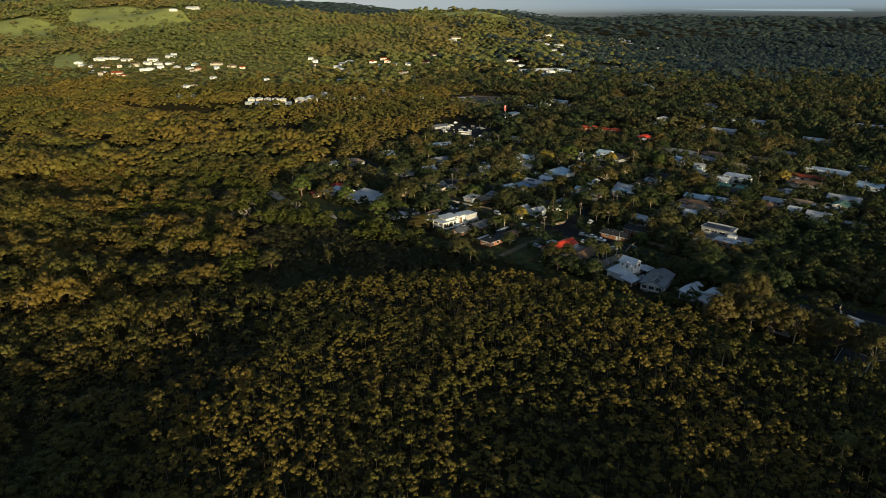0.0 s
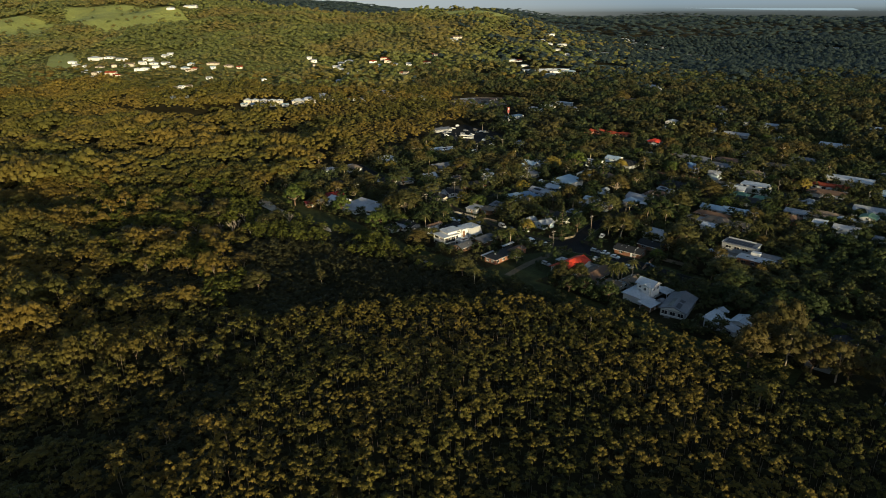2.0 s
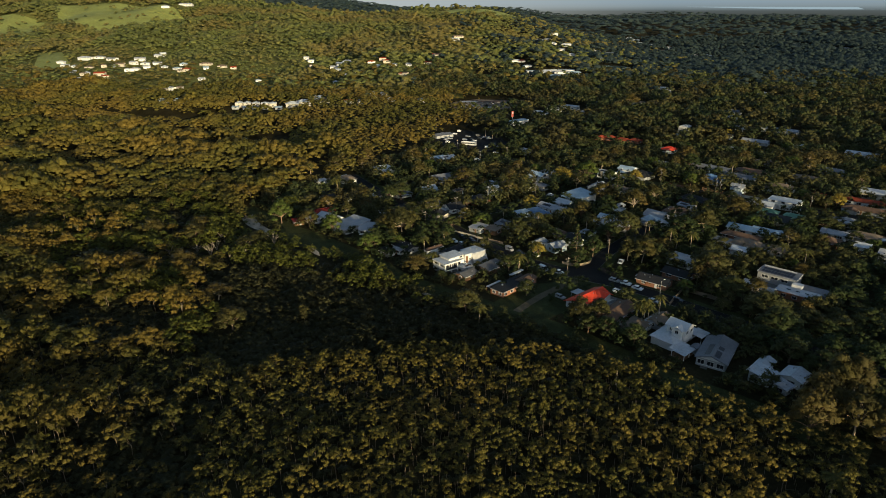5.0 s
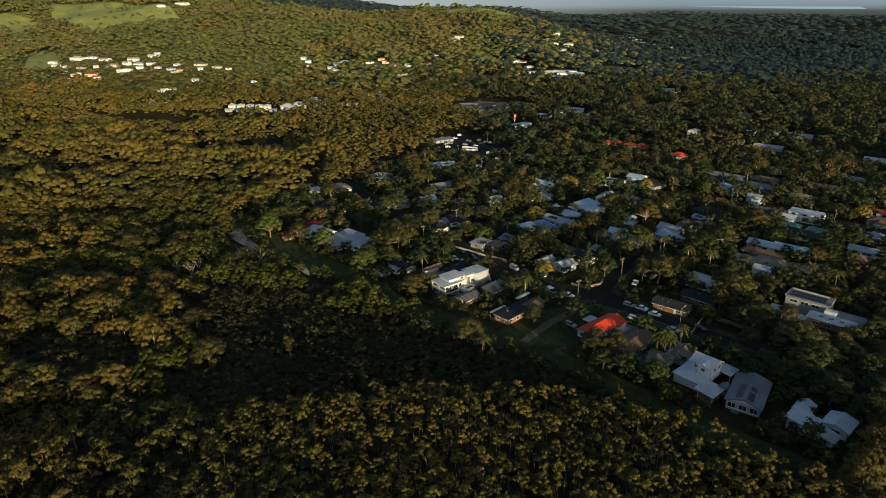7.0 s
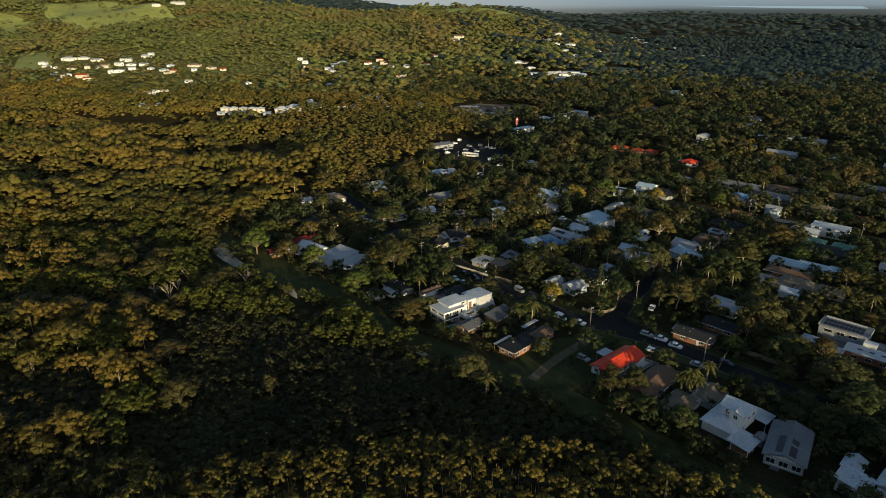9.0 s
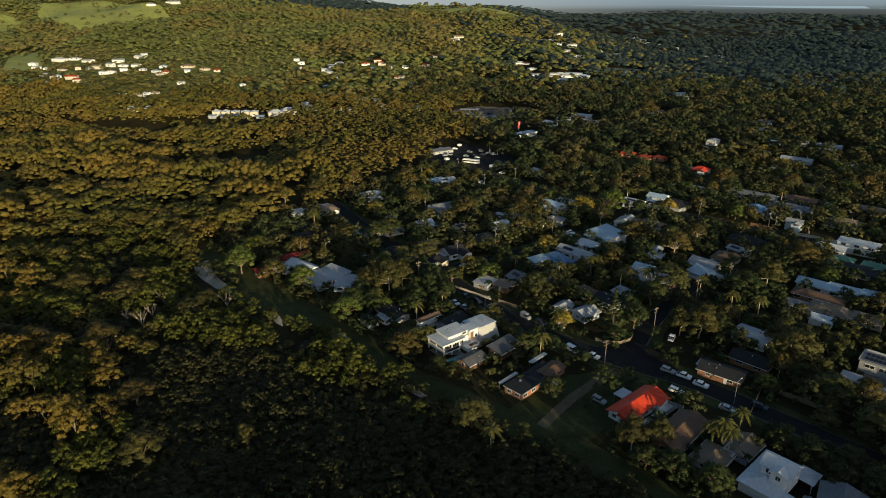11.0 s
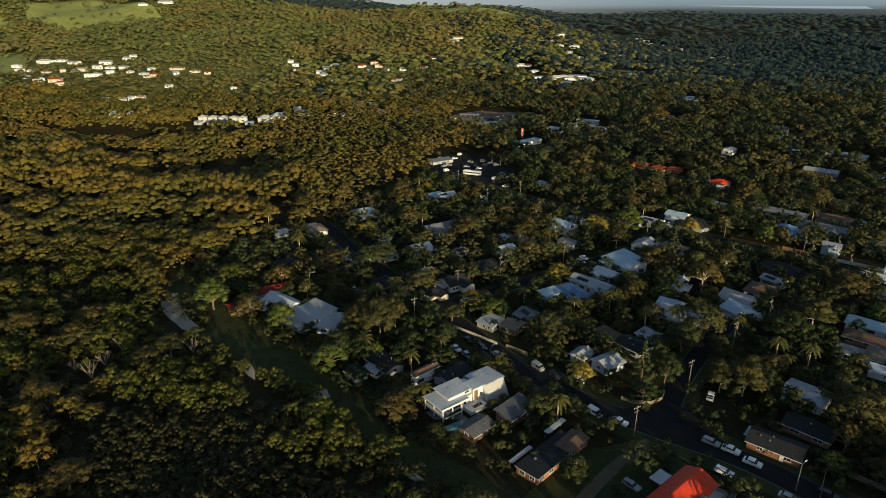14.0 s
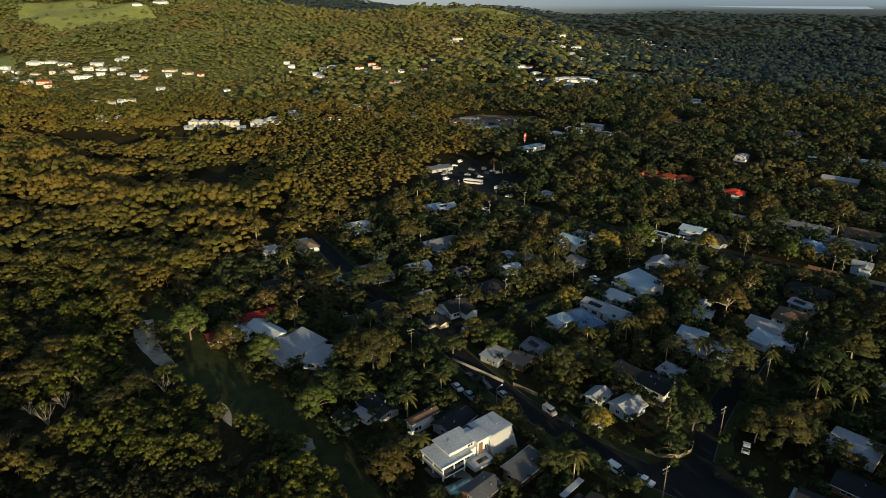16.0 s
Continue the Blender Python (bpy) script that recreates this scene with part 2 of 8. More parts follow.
def terrain(x, y):
    """Height of the ground: a gentle fall away from the coast, a long ridge, lower hills to its right."""
    z = -0.0163 * np.clip(y, -400, 560)
    z = z + 77 * sm(760, 1760, y + 0.10 * x) * (1 - sm(60, 420, x - 0.12 * (y - 1500)))
    z = z + 16 * sm(600, 1000, y) * sm(-150, -420, x) + 34 * sm(1250, 1750, y) * sm(-300, -700, x)
    z = z + 44 * sm(1150, 2300, y - 0.15 * x) * sm(60, 420, x - 0.12 * (y - 1500))
    z = z + 22 * np.exp(-((x - 70) / 150) ** 2 - ((y - 1700) / 160) ** 2)
    z = z + 9.5 * np.exp(-((x + 240) / 130) ** 2 - ((y - 765) / 70) ** 2)
    z = z + 10 * np.sin(x * 0.0065 + 1) * np.sin(y * 0.0052) * sm(1100, 1500, y) * sm(250, 500, x)
    # spurs and gullies down the slope
    z = z + 8 * np.sin(0.034 * x + 1.6 * np.sin(0.006 * y) + 0.9) * np.sin(0.011 * y + 0.010 * x) * sm(930, 1150, y) * (1 - sm(1560, 1700, y)) * (1 - sm(150, 420, x))
    return z - 30 * sm(2450, 3600, y) * sm(250, 600, x) + 20 * sm(3600, 4900, y) * sm(250, 600, x)


def gz(x, y):
    return float(terrain(x, y))


def mesh_object(name, bm, material, parent=None):
    me = bpy.data.meshes.new(name)
    bm.to_mesh(me)
    bm.free()
    if material:
        me.materials.append(material)
    ob = new(name, me)
    ob.parent = parent
    return ob


def part(name, bm, material, parent, label=""):
    ob = mesh_object(name, bm, M[material], parent)
    if label:
        ob["label"] = label
    return ob


def thing(name, x, y, turn, label, category, group="", lift=0.0):
    """An empty at the base of a thing, on the ground, turned by degrees."""
    ob = new(name)
    ob.matrix_basis = pose(x, y, gz(x, y) + lift, 0, 0, turn)
    ob.empty_display_size = 0.5
    return tagged(ob, label, category, group)


def box(bm, x, y, z, sx, sy, sz, rz=0.0):
    """A box with its base's centre at x, y, z."""
    c, s = math.cos(rz), math.sin(rz)
    v = [bm.verts.new((x + c * a * sx / 2 - s * b * sy / 2, y + s * a * sx / 2 + c * b * sy / 2, z + h * sz))
         for h in (0, 1) for a, b in ((-1, -1), (1, -1), (1, 1), (-1, 1))]
    for f in ((3, 2, 1, 0), (4, 5, 6, 7), (0, 1, 5, 4), (1, 2, 6, 5), (2, 3, 7, 6), (3, 0, 4, 7)):
        bm.faces.new([v[i] for i in f])
    return bm


def boxes(*rows):
    bm = bmesh.new()
    for r in rows:
        box(bm, *r)
    return bm


def extrude_x(points, x0, x1):
    """A solid whose outline in y and z is given (anticlockwise seen from +x), running from x0 to x1."""
    bm = bmesh.new()
    a = [bm.verts.new((x0, y, z)) for y, z in points]
    b = [bm.verts.new((x1, y, z)) for y, z in points]
    n = len(points)
    bm.faces.new(a[::-1]), bm.faces.new(b)
    for i in range(n):
        bm.faces.new((a[i], a[(i + 1) % n], b[(i + 1) % n], b[i]))
    return bm


def tube(bm, p, q, r0, r1, sides=6):
    """A tapered limb from p to q."""
    p, q = Vector(p), Vector(q)
    d = (q - p).normalized()
    u = d.orthogonal().normalized()
    w = d.cross(u)
    rings = [[bm.verts.new(c + r * (math.cos(k * math.tau / sides) * u + math.sin(k * math.tau / sides) * w)) for k in range(sides)]
             for c, r in ((p, r0), (q, r1))]
    for k in range(sides):
        j = (k + 1) % sides
        bm.faces.new((rings[0][k], rings[0][j], rings[1][j], rings[1][k]))
    bm.faces.new(rings[1])
    return bm


def from_arrays(name, verts, faces, material, parent=None):
    me = bpy.data.meshes.new(name)
    k = faces.shape[1]
    me.vertices.add(len(verts)), me.loops.add(faces.size), me.polygons.add(len(faces))
    me.vertices.foreach_set("co", np.ascontiguousarray(verts, dtype=np.float32).ravel())
    me.loops.foreach_set("vertex_index", np.ascontiguousarray(faces, dtype=np.int32).ravel())
    me.polygons.foreach_set("loop_start", np.arange(0, faces.size, k, dtype=np.int32))
    me.polygons.foreach_set("loop_total", np.full(len(faces), k, dtype=np.int32))
    me.update(calc_edges=True)
    me.materials.append(material)
    ob = new(name, me)
    ob.parent = parent
    return ob


KEEP_CLEAR = []  # outlines in plan that stay open
TAKEN = []      # plan circles kept free of trees: x, y, radius
FRONT = [(41.4, 288.6, 4.0), (70.9, 270.5, 4.0), (57.0, 283.5, 4.5), (68.5, 297.0, 5.0), (70.5, 292.5, 5.0), (82.0, 292.0, 5.0), (76.0, 293.0, 4.0), (17.1, 291.2, 6.0), (8.5, 287.0, 5.0), (43.5, 321.0, 6.5), (50.0, 315.5, 6.5), (46.0, 316.0, 4.0)]      # plan circles kept free of tall trees only
STRIPS = []     # plan lines kept free of trees: x0, y0, x1, y1, half width

# ---- ground, roads, tracks ----
def ground_sheet():
    xs = np.unique(np.concatenate([np.linspace(-4900, -1400, 15), np.linspace(-1400, 1500, 117), np.linspace(1500, 4900, 15)]))
    ys = np.unique(np.concatenate([np.linspace(-600, 0, 5), np.linspace(0, 560, 15), np.linspace(560, 2600, 103), np.linspace(2600, 4900, 24)]))
    gx, gy = np.meshgrid(xs, ys)
    v = np.stack([gx, gy, terrain(gx, gy)], -1).reshape(-1, 3)
    w = len(xs)
    i = np.arange(len(ys) - 1)[:, None] * w + np.arange(w - 1)[None]
    f = np.stack([i, i + 1, i + w + 1, i + w], -1).reshape(-1, 4)
    ob = from_arrays("ground", v, f, M["ground"])
    # paler understorey on the ridge, lightened to brighten the shaded gaps between trees
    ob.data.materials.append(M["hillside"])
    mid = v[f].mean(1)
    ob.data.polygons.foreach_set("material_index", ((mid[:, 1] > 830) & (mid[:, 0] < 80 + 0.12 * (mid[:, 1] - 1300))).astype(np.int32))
    return ob


tagged(ground_sheet(), "dark leaf litter and rough grass over gently falling land and hills", "ground", kind="structure")


def ribbon(name, pts, width, material, label, category, lift, keep=0.0, kind="structure", step=6.0):
    """A paved or mown strip along a line in plan, laid on the ground."""
    rows, p = [], [Vector(q) for q in pts]
    line = []
    for a, b in zip(p, p[1:]):
        n = max(1, int((b - a).length / step))
        line += [a.lerp(b, k / n) for k in range(n)]
    line.append(p[-1])
    for _ in range(3):
        line = [line[0]] + [(line[k - 1] + 2 * line[k] + line[k + 1]) / 4 for k in range(1, len(line) - 1)] + [line[-1]]
    bm = bmesh.new()
    prev = None
    for k, c in enumerate(line):
        d = (line[min(k + 1, len(line) - 1)] - line[max(k - 1, 0)]).normalized()
        ragged = 1 + (0.22 * noise.noise((c.x * 0.09, c.y * 0.09, 2.0)) + 0.1 * noise.noise((c.x * 0.4, c.y * 0.4, 5.0)) if material in ("grass", "sand", "dirt") else 0)
        s = Vector((-d.y, d.x)) * width / 2 * ragged
        ring = []
        for q, dz in ((c + s, -0.25), (c + s, lift), (c - s, lift), (c - s, -0.25)):
            ring.append(bm.verts.new((q.x, q.y, gz(q.x, q.y) + dz)))
        if prev:
            for j in range(3):
                bm.faces.new((prev[j], prev[j + 1], ring[j + 1], ring[j]))
        prev = ring
    if keep:
        STRIPS.extend((a.x, a.y, b.x, b.y, width / 2 + keep) for a, b in zip(line, line[1:]))
    return tagged(mesh_object(name, bm, M[material]), label, category, kind=kind)


def patch(name, pts, material, label, category, lift, keep=False):
    """A flat area with an uneven edge in plan."""
    bm = bmesh.new()
    pts = [Vector(p) for p in pts]
    mid = sum(pts, Vector((0, 0))) / len(pts)
    edge = []
    for a, b in zip(pts, pts[1:] + pts[:1]):
        n = max(2, int((b - a).length / 5))
        for k in range(n):
            q = a.lerp(b, k / n)
            out = (q - mid).normalized() * 1.2 * noise.noise((q.x * 0.15, q.y * 0.15, 3.0))
            edge.append(q + out)
    top = [bm.verts.new((q.x, q.y, gz(q.x, q.y) + lift)) for q in edge]
    low = [bm.verts.new((q.x, q.y, gz(q.x, q.y) - 0.3)) for q in edge]
    c = bm.verts.new((mid.x, mid.y, gz(mid.x, mid.y) + lift))
    n = len(top)
    for k in range(n):
        bm.faces.new((top[k], top[(k + 1) % n], c))
        bm.faces.new((low[k], low[(k + 1) % n], top[(k + 1) % n], top[k]))
    return tagged(mesh_object(name, bm, M[material]), label, category, kind="structure")


MAIN = [(-64, 470), (-40, 424), (-18, 390), (-2, 366), (12, 341.5), (19.6, 329), (32.6, 311), (44, 300), (58, 289), (74, 280), (89, 262), (102, 248), (122, 226), (140, 205), (165, 178)]
CROSS = [(58, 292), (70, 313), (82, 329), (98, 347), (118, 372)]
BACK = [(300, 300), (230, 356), (178, 401), (158, 420), (138, 434), (112, 456), (84, 480), (55, 508), (32, 536), (18, 560), (8, 590)]
SIDE = [(-18, 390), (-40, 405), (-64, 420), (-86, 442)]
EAST = [(-2, 366), (22, 380), (46, 396), (70, 412), (100, 436), (112, 456)]
ribbon("verge", MAIN, 15.0, "grass", "mown grass verges beside the street", "verge", 0.03)
ribbon("verge", CROSS, 13.0, "grass", "mown grass verges beside the side street", "verge", 0.026)
ribbon("verge", BACK, 15.0, "grass", "rough grass verges beside the through road", "verge", 0.03)
ribbon("verge", EAST, 11.0, "grass", "mown grass verges beside the cross street", "verge", 0.022)
ribbon("verge", SIDE, 11.0, "grass", "mown grass verges at the end of the street", "verge", 0.022)
for line, w in ((MAIN, 7.2), (CROSS, 6.2), (BACK, 7.6), (EAST, 5.6), (SIDE, 5.6)):
    ribbon("kerb", line, w + 0.36, "concrete", "pale concrete kerb along the street", "kerb", 0.15 if line is MAIN else 0.14 if line is BACK else 0.13)
for line, w, z, k in ((MAIN, 7.2, 0.19, 1.6), (CROSS, 6.2, 0.18, 1.0), (BACK, 7.6, 0.185, 4.0), (EAST, 5.6, 0.175, 0.8), (SIDE, 5.6, 0.17, -1.6)):
    ribbon("road", line, w, "asphalt", "dark worn asphalt street between grass verges", "road", z, keep=k)
patch("junction", [(50, 300), (64, 303), (72, 296), (72, 284), (60, 284), (48, 294)], "asphalt", "dark asphalt junction of two streets", "road", 0.2)

# the mown strip between the bush and the back fences, with its sandy track
CLEAR = [(-112, 392), (-101, 381), (-82, 358), (-58, 336), (-45, 322), (-32, 309), (-17, 287), (8, 268), (28, 252), (46, 238), (60, 218), (80, 200), (104, 178)]
ribbon("mown_strip", CLEAR, 10.0, "grass", "mown grass strip between bush and back fences", "lawn", 0.035, keep=-3.0)
patch("sandy_track", [(-108.8, 373.3), (-108.7, 378.7), (-104.6, 379.7), (-98.0, 366.5), (-91.5, 356.9), (-84.7, 349.4), (-84.3, 344.6), (-91.5, 349.5), (-98.5, 357.0), (-103.6, 363.3)], "sand", "pale sandy vehicle track at the bush edge", "track", 0.06)
patch("sandy_track", [(-64.7, 328.3), (-62.2, 327.1), (-57.7, 320.7), (-56.2, 315.9), (-59.0, 318.0), (-62.2, 322.9)], "sand", "pale sand worn through the grass", "track", 0.06)
patch("sandy_track", [(-39.1, 310.0), (-37.5, 311.9), (-33.3, 311.1), (-31.8, 306.4), (-34.3, 305.6), (-37.1, 307.6)], "sand", "pale sand worn through the grass", "track", 0.06)
patch("sandy_track", [(-11.9, 277.6), (-9.6, 278.2), (-7.6, 275.5), (-4.3, 272.2), (-6.1, 271.6), (-9.3, 273.5)], "sand", "pale sand worn through the grass", "track", 0.06)
STRIPS.extend(((-118, 398, -106, 386, 4.0), (-106, 386, -92, 366, 4.0), (-66, 340, -50, 321, 2.0), (-37, 312, -22, 292, 2.0)))
patch("lawn", [(-86.9, 345.5), (-78.7, 354.3), (-65.7, 346.4), (-54.5, 337.2), (-45.8, 328.8), (-36.0, 317.6), (-27.9, 307.2), (-33.1, 306.0), (-43.8, 312.6), (-56.4, 317.8), (-66.6, 329.1), (-78.3, 337.5)], "grass", "open mown grass beside the halls", "lawn", 0.045)
KEEP_CLEAR.append([(-86.9, 345.5), (-78.7, 354.3), (-65.7, 346.4), (-54.5, 337.2), (-45.8, 328.8), (-36.0, 317.6), (-27.9, 307.2), (-33.1, 306.0), (-43.8, 312.6), (-56.4, 317.8), (-66.6, 329.1), (-78.3, 337.5)])
STRIPS.append((-100, 374, -80, 350, 7.0))
TAKEN.extend(((-99, 356, 5), (-94, 349, 5), (-90, 342, 4.5), (-104, 364, 4), (-58, 317, 3.5), (-55, 311, 3.5), (-52, 305, 3), (-34, 304, 3.5), (-31, 298, 3.5)))
patch("lawn", [(14, 262), (34, 282), (52, 287), (60, 276), (44, 258), (30, 246)], "grass", "open lawn with wheel tracks between houses", "lawn", 0.05)
KEEP_CLEAR.append([(0, 281), (9, 277), (17, 272), (22, 270), (31, 276), (39, 283), (41, 289), (47, 291), (52, 288), (53, 282), (43, 274), (36, 268), (45, 263), (45, 255), (34, 249), (19, 255), (12, 262), (8, 268), (0, 272)])
ribbon("sandy_track", [(26, 258), (35.4, 270.8), (42.5, 277.7), (53.5, 286.0)], 3.2, "dirt", "worn earth driveway across the lawn", "track", 0.075, keep=1.0)

# pasture on the ridge
def pasture(pts, label):
    pts = [Vector(q) for q in pts]
    mid = sum(pts, Vector((0, 0))) / len(pts)
    edge = []
    for q, r in zip(pts, pts[1:] + pts[:1]):
        for k in range(6):
            e = q.lerp(r, k / 6)
            edge.append(e + (e - mid) * 0.12 * noise.noise((e.x * 0.03, e.y * 0.03, 1.0)))
    bm = bmesh.new()
    rings = [[bm.verts.new((*(c := mid.lerp(e, k / 9)), gz(c.x, c.y) + 0.6)) for e in edge] for k in range(1, 10)]
    n = len(edge)
    top = bm.verts.new((mid.x, mid.y, gz(mid.x, mid.y) + 0.6))
    for k in range(n):
        bm.faces.new((top, rings[0][k], rings[0][(k + 1) % n]))
        for q, r in zip(rings, rings[1:]):
            bm.faces.new((q[k], r[k], r[(k + 1) % n], q[(k + 1) % n]))
    KEEP_CLEAR.append([(e.x, e.y) for e in edge])
    return tagged(mesh_object("pasture", bm, M["pasture"]), label, "pasture", kind="structure")


pasture([(-545, 1500), (-600, 1410), (-700, 1375), (-790, 1410), (-870, 1560), (-890, 1610), (-760, 1640), (-640, 1600)], "sunlit green pasture on the ridge")
pasture([(-1020, 1450), (-960, 1330), (-800, 1320), (-770, 1410), (-830, 1470), (-980, 1520)], "sunlit green pasture below the ridge")
pasture([(-20, 1640), (60, 1590), (140, 1600), (200, 1660), (210, 1760), (60, 1790), (-30, 1740)], "green pasture on the rounded end of the ridge")
pasture([(-650, 1172), (-575, 1060), (-550, 1005), (-595, 1000), (-670, 1140)], "bright green clearing among hillside houses")
pasture([(10, 985), (40, 960), (78, 975), (80, 1010), (45, 1025)], "small green field among trees")

POND = [(258, 1158), (292, 1146), (318, 1190), (346, 1236), (332, 1256), (300, 1212), (272, 1184)]
patch("pond", POND, "pond", "pale still pond behind the village", "water", 0.5)
KEEP_CLEAR.append(POND)
TAKEN.extend(((272, 1138, 14), (268, 1116, 12), (300, 1128, 12), (318, 1160, 12), (338, 1196, 12), (322, 1168, 10)))

# far shore and sea, beyond the hills: haze and brightness painted into glowing sheets
def distance_sheet():
    n = 60
    v, f = [], []
    for k in range(n + 1):
        a = radians(-55 + 110 * k / n)
        for z in (-20.0, 400.0):
            v.append((4850 * math.sin(a), 4850 * math.cos(a), z))
    for k in range(n):
        f.append((2 * k, 2 * k + 2, 2 * k + 3, 2 * k + 1))
    m = bpy.data.materials.new("far_sea_haze_glow")
    m.use_nodes = True
    nn, l = m.node_tree.nodes, m.node_tree.links
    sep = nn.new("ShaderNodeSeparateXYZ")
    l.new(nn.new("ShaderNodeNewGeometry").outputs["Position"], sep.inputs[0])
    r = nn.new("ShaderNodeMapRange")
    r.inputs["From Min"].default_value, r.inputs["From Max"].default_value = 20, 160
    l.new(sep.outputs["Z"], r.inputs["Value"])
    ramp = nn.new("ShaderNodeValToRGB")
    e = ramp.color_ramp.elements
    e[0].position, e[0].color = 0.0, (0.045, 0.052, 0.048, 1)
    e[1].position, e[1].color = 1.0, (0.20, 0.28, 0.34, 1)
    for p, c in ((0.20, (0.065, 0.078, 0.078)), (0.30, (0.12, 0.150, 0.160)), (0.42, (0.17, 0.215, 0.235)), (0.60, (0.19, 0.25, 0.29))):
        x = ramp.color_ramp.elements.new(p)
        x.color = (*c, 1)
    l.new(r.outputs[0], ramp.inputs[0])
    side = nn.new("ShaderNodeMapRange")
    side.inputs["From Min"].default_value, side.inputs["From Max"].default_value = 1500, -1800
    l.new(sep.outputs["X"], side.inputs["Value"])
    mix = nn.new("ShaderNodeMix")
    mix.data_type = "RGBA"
    mix.inputs["B"].default_value = (0.42, 0.44, 0.41, 1)      # paler sky glow painted in on the left
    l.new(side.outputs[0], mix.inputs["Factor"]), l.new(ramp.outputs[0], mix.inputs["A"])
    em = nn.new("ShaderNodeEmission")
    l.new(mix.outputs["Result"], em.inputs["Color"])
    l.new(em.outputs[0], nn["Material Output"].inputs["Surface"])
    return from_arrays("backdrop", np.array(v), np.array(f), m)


def far_bay():
    m = bpy.data.materials.new("far_bay_glow")
    m.use_nodes = True
    # flat glow in place of the light that the bay reflects
    nn, l = m.node_tree.nodes, m.node_tree.links
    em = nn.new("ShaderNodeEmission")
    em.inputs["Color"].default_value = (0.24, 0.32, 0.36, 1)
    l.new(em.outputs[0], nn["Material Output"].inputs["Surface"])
    bm = bmesh.new()
    prev = None
    for k in range(31):
        u = k / 30
        a = radians(19.6 + 13.5 * u)
        top, low = 75 - 6 * u, 75 - 17 * math.sin(min(1, u * 1.25) * math.pi / 2) - 2 * u
        pair = [bm.verts.new((4830 * math.sin(a), 4830 * math.cos(a), z)) for z in (low, max(top, low + 0.3) if u < 0.9 else low + 0.3)]
        if prev:
            bm.faces.new((prev[0], pair[0], pair[1], prev[1]))
        prev = pair
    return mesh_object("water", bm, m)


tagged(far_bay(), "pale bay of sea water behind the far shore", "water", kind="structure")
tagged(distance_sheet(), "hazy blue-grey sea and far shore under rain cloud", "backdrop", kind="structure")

# ---- houses ----
ROOF_WORDS = {"r_slate": "slate-grey sheet-metal", "r_white": "white", "r_pale": "pale grey", "r_grey": "grey", "r_dark": "charcoal",
              "r_blue": "blue", "r_aqua": "pale blue", "r_green": "green", "r_red": "bright red",
              "r_tile": "terracotta tiled", "r_brown": "brown tiled", "r_crimson": "dark red sheet-metal", "r_tan": "weathered tan"}
WALL_WORDS = {"white": "white", "cream": "cream", "grey_wall": "grey", "blue_wall": "pale blue", "brick": "brown brick", "timber": "timber"}
FORM_WORDS = {"gable": "gabled", "hip": "hipped", "skil": "low-pitched", "flat": "flat", "arch": "curved"}


def gable_roof(L, W, h, pitch, over=0.55, thick=0.16):
    r = (W / 2 + over) * math.tan(pitch)
    w = W / 2 + over
    z = h - over * math.tan(pitch)
    return extrude_x([(-w, z), (0, z + r), (w, z), (w, z + thick), (0, z + r + thick * 1.15), (-w, z + thick)][::-1], -L / 2 - over, L / 2 + over)


def hip_roof(L, W, h, pitch, over=0.55):
    bm = bmesh.new()
    a, b = L / 2 + over, W / 2 + over
    if a < b:
        top = [(0, -(b - a)), (0, b - a)]
    else:
        top = [(-(a - b), 0), (a - b, 0)]
    r = min(a, b) * math.tan(pitch)
    low = [bm.verts.new((x, y, h - 0.14)) for x, y in ((-a, -b), (a, -b), (a, b), (-a, b))]
    mid = [bm.verts.new((x, y, h + 0.02)) for x, y in ((-a, -b), (a, -b), (a, b), (-a, b))]
    t = [bm.verts.new((x, y, h + r)) for x, y in top]
    bm.faces.new(low[::-1])
    for k in range(4):
        bm.faces.new((low[k], low[(k + 1) % 4], mid[(k + 1) % 4], mid[k]))
    if a < b:
        t = t[::-1]
        bm.faces.new((mid[0], mid[1], t[1])), bm.faces.new((mid[1], mid[2], t[0], t[1]))
        bm.faces.new((mid[2], mid[3], t[0])), bm.faces.new((mid[3], mid[0], t[1], t[0]))
    else:
        bm.faces.new((mid[0], mid[1], t[1], t[0])), bm.faces.new((mid[1], mid[2], t[1]))
        bm.faces.new((mid[2], mid[3], t[0], t[1])), bm.faces.new((mid[3], mid[0], t[0]))
    return bm


def slab_roof(L, W, h, rise, over=0.45, thick=0.18):
    w = W / 2 + over
    return extrude_x([(-w, h), (w, h + rise), (w, h + rise + thick), (-w, h + thick)], -L / 2 - over, L / 2 + over)


def arch_roof(L, W, h, rise, over=0.4):
    w, n = W / 2 + over, 10
    up = [(w * math.cos(math.pi * k / n), h + rise * math.sin(math.pi * k / n)) for k in range(n + 1)]
    dn = [(y * 0.985, z - 0.14) for y, z in up[::-1]]
    return extrude_x(up + dn, -L / 2 - over, L / 2 + over)


def add_window(parent, x, y, z, w, h, side, frame_mat="white"):
    """A framed pane on a wall that faces side: 'y-', 'y+', 'x-' or 'x+'."""
    turn = {"y-": 0, "x+": 90, "y+": 180, "x-": 270}[side]
    bm = bmesh.new()
    for a, b, c, d in ((0, 0, w + 0.16, 0.09), (0, h - 0.01, w + 0.16, 0.09)):
        box(bm, a, 0, b - 0.045, c, 0.12, d)
    for a in (-w / 2 - 0.03, 0, w / 2 + 0.03):
        box(bm, a, 0, 0.046, 0.07, 0.12, h - 0.1)
    win = part("window", bm, frame_mat, parent)
    win.matrix_basis = pose(x, y, z, 0, 0, turn)
    part("pane", boxes((0, 0.02, 0.05, w, 0.05, h - 0.11)), "glass", win)
    return win


